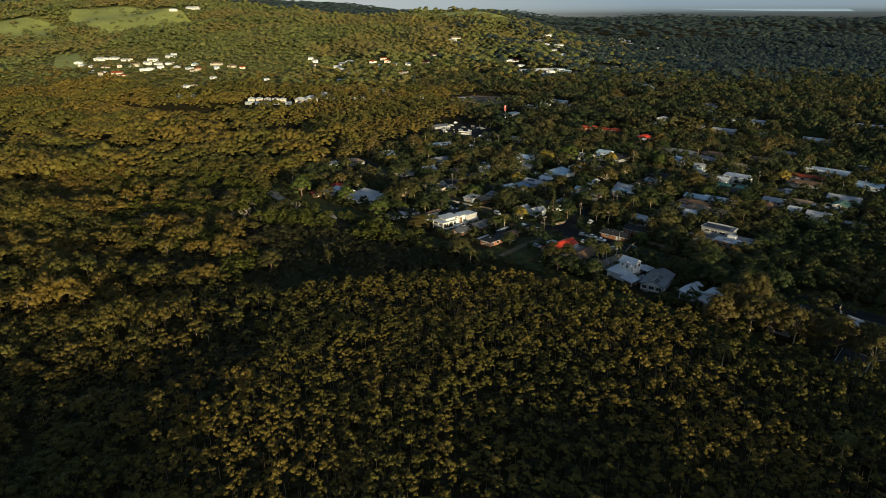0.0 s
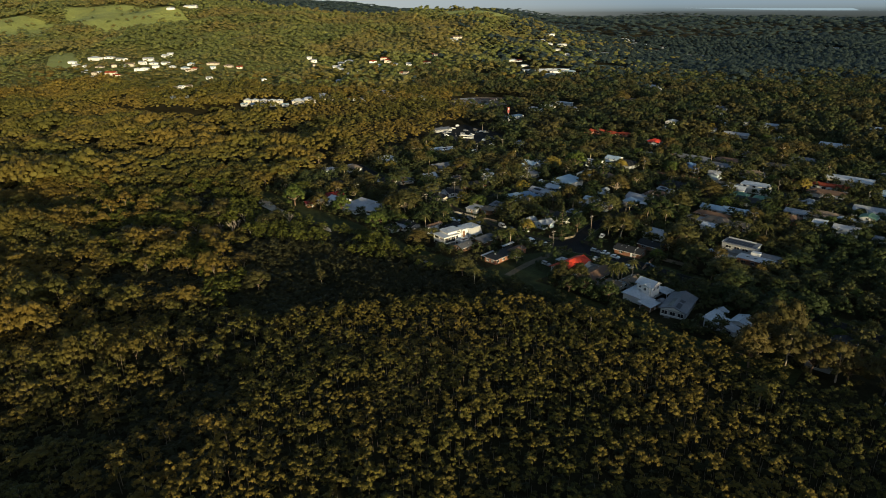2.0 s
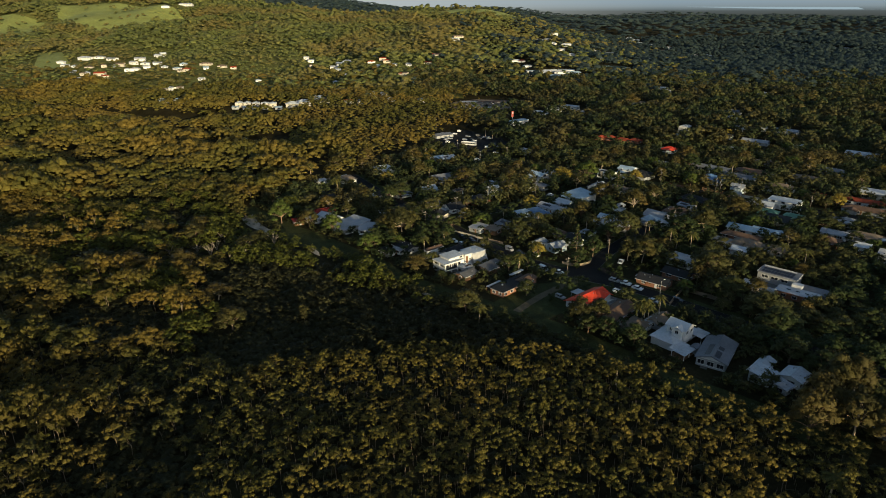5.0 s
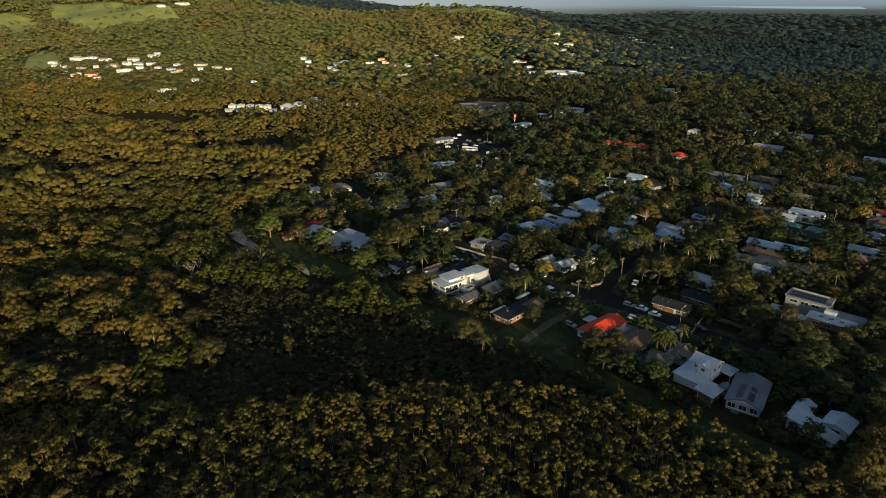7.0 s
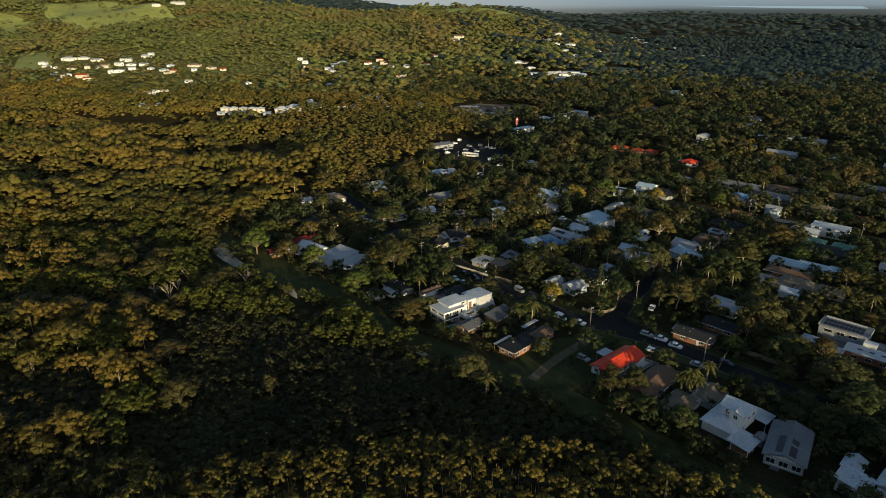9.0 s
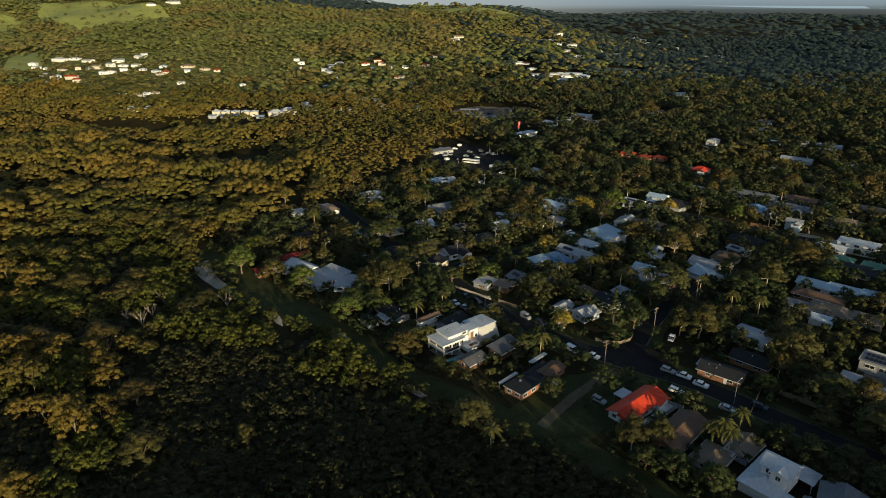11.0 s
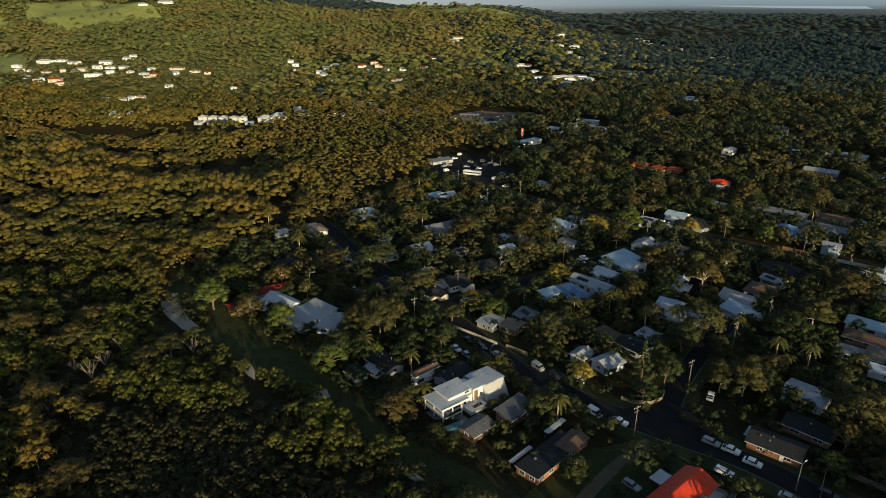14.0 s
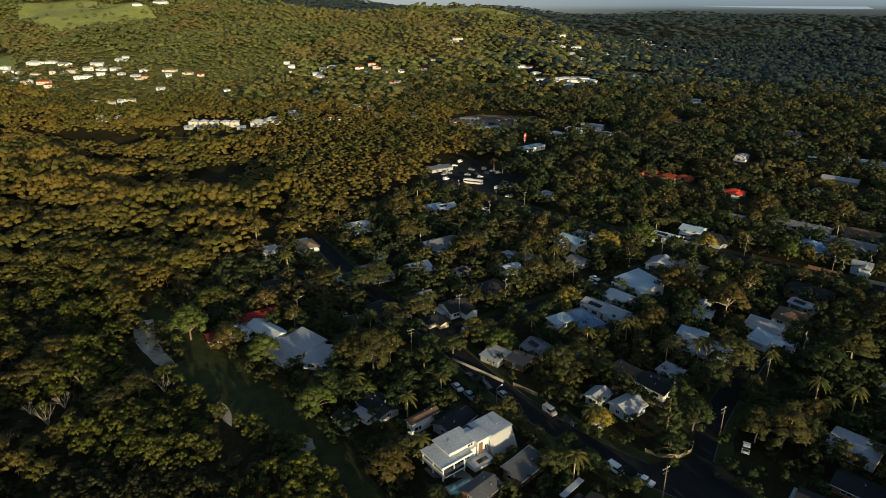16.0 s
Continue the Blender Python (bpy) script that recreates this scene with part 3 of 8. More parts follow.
ROW = "row of townhouses at the forest edge"
FAR = "houses on the far slope"
SCHOOL = "school halls beside the track"


def house(x, y, turn, L, W, h, form, roof, wall, group="houses of the suburb"):
    rng = random.Random(int(x * 13 + y * 7))
    if group == FAR:
        L, W = L * 1.2, W * 1.2
    h = h * 0.82
    ob = thing("house", x, y, turn, f"{'two-storey' if h > 4.0 else 'low'} {WALL_WORDS[wall]} house with {FORM_WORDS[form]} {ROOF_WORDS[roof]} roof among trees", "house", group)
    pitch = radians(rng.uniform(17, 24))
    if form == "gable":
        r = W / 2 * math.tan(pitch)
        part("wall", extrude_x([(-W / 2, -0.7), (W / 2, -0.7), (W / 2, h), (0, h + r), (-W / 2, h)], -L / 2, L / 2), wall, ob)
        part("roof", gable_roof(L, W, h, pitch), roof, ob)
    elif form == "hip":
        part("wall", boxes((0, 0, -0.7, L, W, h + 0.65)), wall, ob)
        part("roof", hip_roof(L, W, h, pitch), roof, ob)
    elif form == "arch":
        part("wall", boxes((0, 0, -0.7, L, W, h + 0.75)), wall, ob)
        part("roof", arch_roof(L, W, h, W * 0.14), roof, ob)
    else:
        rise = 0.06 * W if form == "flat" else 0.14 * W
        part("wall", extrude_x([(-W / 2, -0.7), (W / 2, -0.7), (W / 2, h + rise - 0.02), (-W / 2, h + 0.02)], -L / 2, L / 2), wall, ob)
        part("roof", slab_roof(L, W, h, rise), roof, ob)
    far = y > 560
    plain = y < 345 or group == SCHOOL          # plain houses take no additions
    storeys = (0.9, 3.6) if h > 4.0 else (0.9,)
    for z in storeys:
        for side, run, off in (("y-", L, W / 2), ("x-", W, L / 2), ("x+", W, L / 2)):
            n = max(1, int(run / (7.0 if far else 4.2)))
            for k in range(n):
                if rng.random() < 0.2 and n > 1:
                    continue
                a = (k + 0.5) / n * run - run / 2 + rng.uniform(-0.3, 0.3)
                w = rng.choice((1.2, 1.8, 2.2))
                p = {"y-": (a, -off - 0.05), "x-": (-off - 0.05, a), "x+": (off + 0.05, a)}[side]
                add_window(ob, *p, z, w, 1.2, side)
    if not far:
        d = part("door", boxes((0, 0, 0.0, 0.9, 0.09, 2.05)), rng.choice(("timber", "white")), ob)
        d.matrix_basis = pose(rng.uniform(-0.2, 0.2) * L, -W / 2 - 0.045, 0.05)
        if rng.random() < 0.35 and form in ("gable", "hip"):
            part("flue", boxes((L * 0.2, W * 0.2, h, 0.25, 0.25, 0.27 * W)), "steel", ob)
        if not plain and rng.random() < 0.4 and form != "arch":
            v = part("verandah_roof", slab_roof(L * 0.5, 2.6, 2.55, 0.3, 0.1, 0.1), roof, ob)
            v.matrix_basis = pose(-L * 0.18, -W / 2 - 1.35, 0)
            for k in (-1, 0, 1):
                part("post", boxes((-L * 0.18 + k * L * 0.23, -W / 2 - 2.45, -0.4, 0.12, 0.12, 2.95)), "white", ob)
    if not far and not plain:
        t = math.tan(pitch)
        if form in ("gable", "hip") and L > 6.5 and rng.random() < 0.55:
            # front wing with its own gable
            ww, px = W * 0.6, L * rng.choice((-0.24, 0.24))
            part("wing_wall", extrude_x([(-ww / 2, -0.7), (ww / 2, -0.7), (ww / 2, h - 0.12), (0, h - 0.12 + ww / 2 * t), (-ww / 2, h - 0.12)], 0, W * 0.84), wall, ob).matrix_basis = pose(px, 0, 0, 0, 0, -90)
            part("wing_roof", gable_roof(W * 0.9, ww, h - 0.12, pitch), roof, ob).matrix_basis = pose(px, -W * 0.46, 0.03, 0, 0, -90)
        elif form == "gable" and rng.random() < 0.4:
            for k in range(rng.randint(4, 7)):
                part("solar_panel", boxes((0, 0, 0, 1.0, 1.65, 0.05)), "solar", ob, "dark blue solar panel").matrix_basis = pose(-L * 0.32 + 1.06 * k, -W * 0.26, h + W * 0.24 * t + 0.2, math.degrees(pitch), 0, 0)
        if rng.random() < 0.6:
            for k in range(rng.randint(1, 3)):
                vx, vy = rng.uniform(-0.36, 0.36) * L, rng.uniform(0.1, 0.3) * W
                part("roof_vent", boxes((vx, vy, h, 0.34, 0.34, (W / 2 - vy) * (t if form in ("gable", "hip") else 0.16) + 0.55)), "steel", ob)
        if rng.random() < 0.45:
            sx = rng.choice((-1, 1)) * (L / 2 + 1.7)
            part("carport_roof", slab_roof(3.0, W * 0.7, 2.3, 0.2, 0.15, 0.1), rng.choice(("r_pale", "r_grey", "r_white", "r_tan")), ob).matrix_basis = pose(sx, 0, 0)
            for py in (-W * 0.3, W * 0.3):
                part("carport_post", boxes((sx + (1.3 if sx > 0 else -1.3), py, -0.5, 0.1, 0.1, 2.8)), "steel", ob)
    if plain:
        t = math.tan(pitch)
        if form == "gable":
            part("ridge_cap", boxes((0, 0, h + W / 2 * t + 0.15, L + 1.1, 0.32, 0.08)), roof, ob)
        for side in () if form == "arch" else (-1, 1):
            drop = 0.55 * t if form == "gable" else 0.1
            eave = h - drop if form in ("gable", "hip") else h + (rise if side > 0 else 0)
            part("gutter", boxes((0, side * (W / 2 + 0.6), eave - 0.06, L + 1.0, 0.12, 0.12)), "white", ob)
        for k in range(rng.randint(1, 3)):
            vx, vy = rng.uniform(-0.36, 0.36) * L, rng.uniform(-0.3, 0.3) * W
            part("roof_vent", boxes((vx, vy, h, 0.3, 0.3, (W / 2 - abs(vy)) * (t if form in ("gable", "hip") else 0.16) + 0.45)), "steel", ob)
    c, d = math.cos(radians(turn)), math.sin(radians(turn))
    for k in (-1, 0, 1):
        q = k * max(0, L - W) / 2
        TAKEN.append((x + c * q, y + d * q, W * 0.5))
    if far:
        # gardens kept low below the far houses
        for k in (6, 14, 23):
            TAKEN.append((x, y - k, 1.5 + 0.42 * L))
        if group == ROW:
            for k in (12, 20, 30):
                TAKEN.append((x, y - k, 2.4 + 0.45 * L))
    else:
        # low planting only on the open side of the house
        FRONT.append((x, y - W * 0.5 - 2.0, 0.8 + 0.25 * L))
    return ob


# ---- houses of the suburb: x, y, turn, length, width, eaves, roof form, roofing, walls ----
# west side of the street
house(-25.8, 316.9, -48, 5.1, 4.3, 2.7, "gable", "r_dark", "white")
house(-21.1, 318.4, -38, 4.9, 2.0, 2.6, "skil", "r_pale", "white")
house(-18.0, 323.0, -50, 11.1, 6.6, 2.7, "gable", "r_dark", "grey_wall")
house(-5.2, 315.2, 41, 8.8, 2.1, 4.8, "gable", "r_brown", "white")
house(3.3, 315.3, 51, 9.8, 6.5, 3.2, "gable", "r_dark", "grey_wall")
house(20.0, 297.2, 45, 10.2, 5.2, 3, "skil", "r_slate", "timber")
house(9.0, 290.0, 44, 7.6, 5.2, 2.7, "gable", "r_slate", "timber")
house(60.6, 253.0, 45, 16.8, 7.2, 2.9, "gable", "r_brown", "brick")
house(65.3, 243.6, 42, 8.6, 6.6, 2.6, "hip", "r_tan", "cream")
house(74.2, 247.2, 40, 8.4, 6.0, 2.6, "gable", "r_tan", "grey_wall")
house(70.6, 245.6, 42, 4.6, 1.6, 2.8, "skil", "r_pale", "cream")
# farther down the street
house(93.1, 211.3, 42, 6.1, 5.8, 3.2, "skil", "r_white", "white")
house(96.7, 217.3, 44, 4.9, 3.4, 3.2, "gable", "r_white", "white")
house(95.9, 205.2, 31, 3.9, 3.7, 2.8, "skil", "r_pale", "white")
house(101.8, 210.0, 41, 6.6, 5.6, 3.4, "gable", "r_white", "white")
house(115.5, 186.3, 47, 10.9, 7, 3.4, "hip", "r_dark", "grey_wall")
house(125.3, 192.9, 47, 9.4, 6.2, 3.4, "gable", "r_dark", "grey_wall")
house(137.6, 184.2, 47, 7, 3.9, 3.6, "skil", "r_pale", "cream")
house(123.7, 161.4, 47, 10.1, 7, 3, "hip", "r_dark", "grey_wall")
# east side of the street
house(17.0, 349.6, -42, 6.7, 6.4, 2.6, "skil", "r_pale", "grey_wall")
house(24.2, 346.6, -39, 6.6, 6.0, 3, "flat", "r_tan", "timber")
house(32.0, 354.2, -58, 9.4, 6.2, 2.9, "gable", "r_grey", "grey_wall")
house(40.0, 347.9, 32, 7, 5.5, 2.9, "gable", "r_pale", "cream")
house(44.3, 326.7, 46, 5.7, 4.6, 3.2, "gable", "r_pale", "blue_wall")
house(51.2, 321.6, 34, 7.4, 6.2, 3.4, "gable", "r_pale", "blue_wall")
house(62.4, 331.8, -53, 9.4, 7, 3.4, "gable", "r_dark", "white")
house(55.6, 339.9, -55, 8.6, 6.2, 2.9, "hip", "r_brown", "brick")
house(69.1, 339.1, -52, 6.2, 4.7, 2.8, "skil", "r_pale", "white")
house(102.8, 303.4, -47, 10.5, 9.0, 3.2, "arch", "r_pale", "white")
house(95.6, 288.6, -46, 11.0, 6.6, 2.9, "gable", "r_dark", "brick")
house(83.6, 282.0, -40, 12.0, 7.0, 2.9, "gable", "r_dark", "brick")
house(80.4, 285.8, -43, 4.2, 2.6, 2.5, "skil", "r_pale", "timber")
# first block behind
house(-20.0, 381.9, -43, 14.5, 7.9, 3.2, "hip", "r_dark", "cream")
house(-3.1, 375.2, 32, 7, 6.2, 2.8, "hip", "r_dark", "cream")
house(-7.7, 394.2, 32, 7.8, 7, 3, "gable", "r_grey", "grey_wall")
house(5.1, 384.2, 32, 9.4, 8.6, 3.6, "gable", "r_dark", "white")
house(19.4, 401.4, 32, 11.7, 10.1, 3.2, "hip", "r_dark", "brick")
house(8.2, 419.8, 32, 5.5, 4.7, 3, "gable", "r_tan", "white")
house(-9.8, 422.9, 32, 8.6, 8.6, 3.4, "gable", "r_white", "white")
house(-27.5, 418.6, -58, 15.6, 9.4, 3.2, "hip", "r_grey", "white")
house(-36.4, 414.6, 32, 9.4, 7, 2.9, "hip", "r_dark", "white")
house(-27.3, 435.0, 32, 4.7, 3.9, 3, "gable", "r_aqua", "white")
house(-79.6, 446.6, 32, 7, 3.9, 2.7, "skil", "r_pale", "white")
house(-62.6, 452.0, -58, 10.9, 7, 3.2, "hip", "r_tan", "white")
house(-68.7, 407.8, 32, 7.8, 4.7, 2.7, "gable", "r_dark", "white")
house(-42.0, 479.0, 32, 13.3, 10.9, 3.4, "hip", "r_white", "white")
house(2.2, 512.6, 32, 10.9, 7, 3.4, "gable", "r_white", "white")
house(-4.1, 510.7, 32, 11.7, 6.2, 3.2, "skil", "r_aqua", "white")
house(-0.8, 452.7, 32, 17.2, 10.1, 3.4, "gable", "r_grey", "grey_wall")
house(13.4, 461.1, 32, 17.2, 10.1, 3.2, "hip", "r_dark", "grey_wall")
house(28.9, 418.0, 32, 7, 5.5, 5.4, "gable", "r_white", "white")
house(28.3, 436.8, 32, 7, 3.9, 3, "skil", "r_pale", "white")
house(38.8, 436.0, -58, 7.8, 5.5, 3, "hip", "r_tan", "cream")
house(49.7, 425.6, -56, 9.4, 6.2, 3, "gable", "r_dark", "white")
house(59.7, 430.5, -54, 9.4, 4.7, 2.8, "skil", "r_grey", "grey_wall")
house(61.2, 452.2, -53, 11.7, 7.8, 5.2, "gable", "r_aqua", "white")
house(70.7, 463.4, -51, 9.4, 7, 3.2, "gable", "r_pale", "cream")
house(51.3, 374.5, -65, 13.5, 5.7, 3.3, "hip", "r_blue", "blue_wall")
house(41.7, 373.0, 32, 7.8, 4.7, 3, "skil", "r_aqua", "blue_wall")
house(59.7, 381.1, -48, 16.9, 7.2, 3.6, "gable", "r_pale", "white")
house(68.1, 392.4, -54, 9.1, 6.2, 3.4, "gable", "r_white", "white")
house(78.4, 403.2, -65, 14.8, 11.7, 4.4, "skil", "r_aqua", "white")
house(65.1, 374.9, -53, 7.8, 5.5, 3.2, "gable", "r_pale", "white")
house(94.7, 426.0, 52, 9.7, 9.7, 3.4, "gable", "r_pale", "white")
house(106.3, 422.5, -51, 11.5, 7.4, 3.4, "hip", "r_tan", "white")
house(94.4, 380.6, 58, 15.1, 3.8, 3, "gable", "r_white", "white")
house(84.3, 361.1, -42, 8.0, 6.7, 4.0, "gable", "r_aqua", "white")
house(85.0, 352.8, -33, 15.7, 6.6, 3.2, "skil", "r_pale", "white")
house(112.0, 367.8, -49, 10.8, 7.6, 3.4, "gable", "r_pale", "white")
house(105.9, 358.6, 43, 8.8, 5.9, 3.2, "skil", "r_aqua", "white")
house(112.1, 356.3, -43, 7, 3.1, 2.7, "skil", "r_white", "white")
house(124.1, 375.1, 48, 10.6, 9.4, 3.2, "hip", "r_brown", "cream")
house(133.9, 384.4, -56, 8.5, 5.5, 3.2, "gable", "r_pale", "grey_wall")
house(143.1, 397.2, -48, 15.3, 8.9, 3, "hip", "r_dark", "brick")
house(123.6, 466.3, -43, 10.1, 7.8, 5.4, "gable", "r_aqua", "white")
house(107.7, 458.2, -43, 10.9, 6.2, 4.8, "gable", "r_white", "white")
house(130.4, 459.0, -43, 15.6, 9.4, 3.2, "hip", "r_dark", "grey_wall")
house(171.0, 446.3, 39, 12.8, 11.8, 3.4, "hip", "r_blue", "blue_wall")
house(190.8, 449.9, -43, 21.8, 8.6, 3.2, "gable", "r_grey", "grey_wall")
house(206.3, 464.1, -43, 20.3, 9.4, 3, "hip", "r_brown", "grey_wall")
house(155.0, 491.8, -43, 12.5, 4.7, 3.2, "flat", "r_pale", "white")
# farther east
house(148.1, 344.1, -43, 15.6, 7, 3.4, "gable", "r_aqua", "white")
house(155.9, 338.9, -43, 12.5, 6.2, 3.4, "gable", "r_aqua", "white")
house(163.6, 336.0, -43, 6.2, 4.7, 3, "gable", "r_aqua", "white")
house(141.8, 334.1, -43, 17.2, 6.2, 2.9, "hip", "r_brown", "brick")
house(139.0, 322.4, -43, 12.5, 8.6, 3.2, "hip", "r_tan", "cream")
house(148.3, 315.6, -43, 9.4, 7, 3, "hip", "r_tan", "cream")
house(132.2, 315.3, -43, 7, 3.9, 2.8, "skil", "r_white", "white")
house(129.4, 327.4, -43, 7, 4.7, 2.8, "skil", "r_grey", "white")
house(172.5, 371.1, -43, 8.6, 6.2, 3.4, "hip", "r_green", "cream")
house(181.7, 363.3, -43, 8.6, 6.2, 3.4, "hip", "r_green", "cream")
house(172.7, 359.6, -43, 17.2, 9.4, 2.6, "flat", "r_dark", "cream")
house(176.3, 385.3, -43, 10.9, 7, 3.6, "gable", "r_white", "white")
house(188.1, 385.2, -43, 15.6, 7, 5.8, "flat", "r_white", "white")
house(177.3, 419.5, -43, 7, 6.2, 5, "gable", "r_pale", "blue_wall")
house(203.3, 421.7, -43, 15.6, 9.4, 3.6, "hip", "r_tan", "white")
house(231.3, 443.9, -43, 17.2, 9.4, 3.4, "hip", "r_tan", "white")
house(255.1, 401.9, -43, 25, 10.9, 4, "arch", "r_white", "cream")
house(235.3, 389.3, -43, 20.3, 6.2, 3.4, "gable", "r_tile", "white")
house(225.8, 375.1, -43, 20.3, 7.8, 3, "hip", "r_brown", "grey_wall")
house(217.9, 404.6, -43, 6.2, 3.9, 3.2, "gable", "r_tile", "white")
house(310.5, 512.9, -43, 20.3, 7.8, 4.2, "gable", "r_white", "white")
house(391.9, 575.5, -43, 21.8, 9.4, 5, "flat", "r_white", "white")
house(371.5, 550.9, -43, 20.3, 7, 3.4, "gable", "r_grey", "white")
house(281.2, 549.2, -43, 8.6, 5.5, 3.2, "skil", "r_aqua", "white")
house(287.4, 412.0, -43, 12.5, 7, 3.4, "gable", "r_pale", "white")
house(259.7, 365.9, -43, 14, 7.8, 3.2, "skil", "r_aqua", "white")
house(205.2, 355.4, -43, 7.8, 6.2, 3, "hip", "r_pale", "white")
house(176.5, 326.9, -43, 12.5, 8.6, 3.2, "hip", "r_brown", "brick")
house(187.5, 336.8, -43, 10.9, 6.2, 3.2, "gable", "r_pale", "white")
house(198.4, 330.9, -43, 15.6, 8.6, 3.2, "hip", "r_tan", "cream")
house(226.0, 335.8, -43, 15.6, 9.4, 3.6, "gable", "r_pale", "white")
house(214.5, 320.1, 47, 7, 7, 5.6, "gable", "r_green", "white")
house(193.1, 303.4, -43, 10.1, 7, 5.2, "gable", "r_pale", "white")
house(187.5, 315.5, -43, 5.5, 5.5, 4.6, "gable", "r_white", "white")
house(204.6, 322.7, -43, 9.4, 5.5, 3, "hip", "r_white", "white")
house(204.2, 290.9, -43, 9.4, 7, 3.2, "hip", "r_grey", "grey_wall")
house(182.7, 476.9, -43, 26.5, 7.8, 3.2, "hip", "r_grey", "grey_wall")
house(228.2, 492.5, -43, 14, 7, 3, "hip", "r_tan", "white")
house(260.6, 465.2, -43, 15.6, 7.8, 3, "hip", "r_grey", "grey_wall")
# by the shops
house(133.9, 593.5, -43, 9.4, 7.8, 2.9, "hip", "r_tile", "brick")
house(142.4, 590.2, -43, 9.4, 7.8, 2.9, "hip", "r_tile", "brick")
house(150.8, 581.0, -43, 9.4, 7.8, 2.9, "hip", "r_tile", "brick")
house(160.9, 577.9, -43, 9.4, 7.8, 2.9, "hip", "r_tile", "brick")
house(176.9, 540.0, -43, 9.8, 7.6, 3.4, "hip", "r_red", "white")
FRONT.extend(((175.5, 529.0, 9), (173.0, 518.0, 8), (170.0, 506.0, 7)))
house(221.7, 632.0, 47, 9.4, 7.8, 4.5, "gable", "r_white", "white")
house(204.7, 611.0, -43, 7.8, 4.7, 3, "flat", "r_white", "white")
house(301.7, 616.7, -43, 29.6, 7.8, 3.4, "gable", "r_pale", "white")
house(285.2, 686.4, -43, 15.6, 7.8, 3.4, "gable", "r_pale", "white")
house(306.0, 721.9, -43, 14, 7, 3.4, "hip", "r_grey", "white")
house(271.4, 629.0, -43, 7, 6.2, 3.2, "gable", "r_aqua", "white")
house(257.4, 568.8, -43, 20.3, 7, 3.2, "gable", "r_pale", "grey_wall")
house(242.0, 593.2, -43, 12.5, 6.2, 3.2, "skil", "r_grey", "white")
house(391.5, 847.1, 47, 28.1, 7.8, 5, "flat", "r_white", "cream")
house(227.4, 540.9, 47, 9.4, 4.7, 3, "skil", "r_pale", "white")
house(63.3, 534.9, -53, 10.9, 7, 3.2, "skil", "r_pale", "grey_wall")
house(-0.5, 605.4, 32, 17.2, 6.2, 2.8, "skil", "r_grey", "grey_wall")
house(286.4, 882.8, -43, 12.5, 7.8, 3.6, "gable", "r_pale", "white")
house(70.7, 667.2, 39, 26.5, 7, 4.2, "flat", "r_aqua", "white")
house(121.3, 743.1, -43, 17.2, 7, 4, "flat", "r_white", "white")
house(140.8, 761.9, -43, 20.3, 7, 4, "flat", "r_white", "white")
house(102.5, 722.6, -45, 14, 7, 4, "flat", "r_white", "white")
house(142.1, 723.9, -43, 15.6, 7, 4, "gable", "r_pale", "white")
house(219.6, 786.2, -43, 23.4, 7.8, 4.5, "flat", "r_tan", "cream")

# ---- the larger houses, built one by one ----
def solar_panel(parent, x, y, z, tilt, w=1.0, l=1.65, turn=0):
    p = part("solar_panel", boxes((0, 0, 0, w, l, 0.05)), "solar", parent, "dark blue solar panel")
    p.matrix_basis = pose(x, y, z, tilt, 0, turn)
    return p


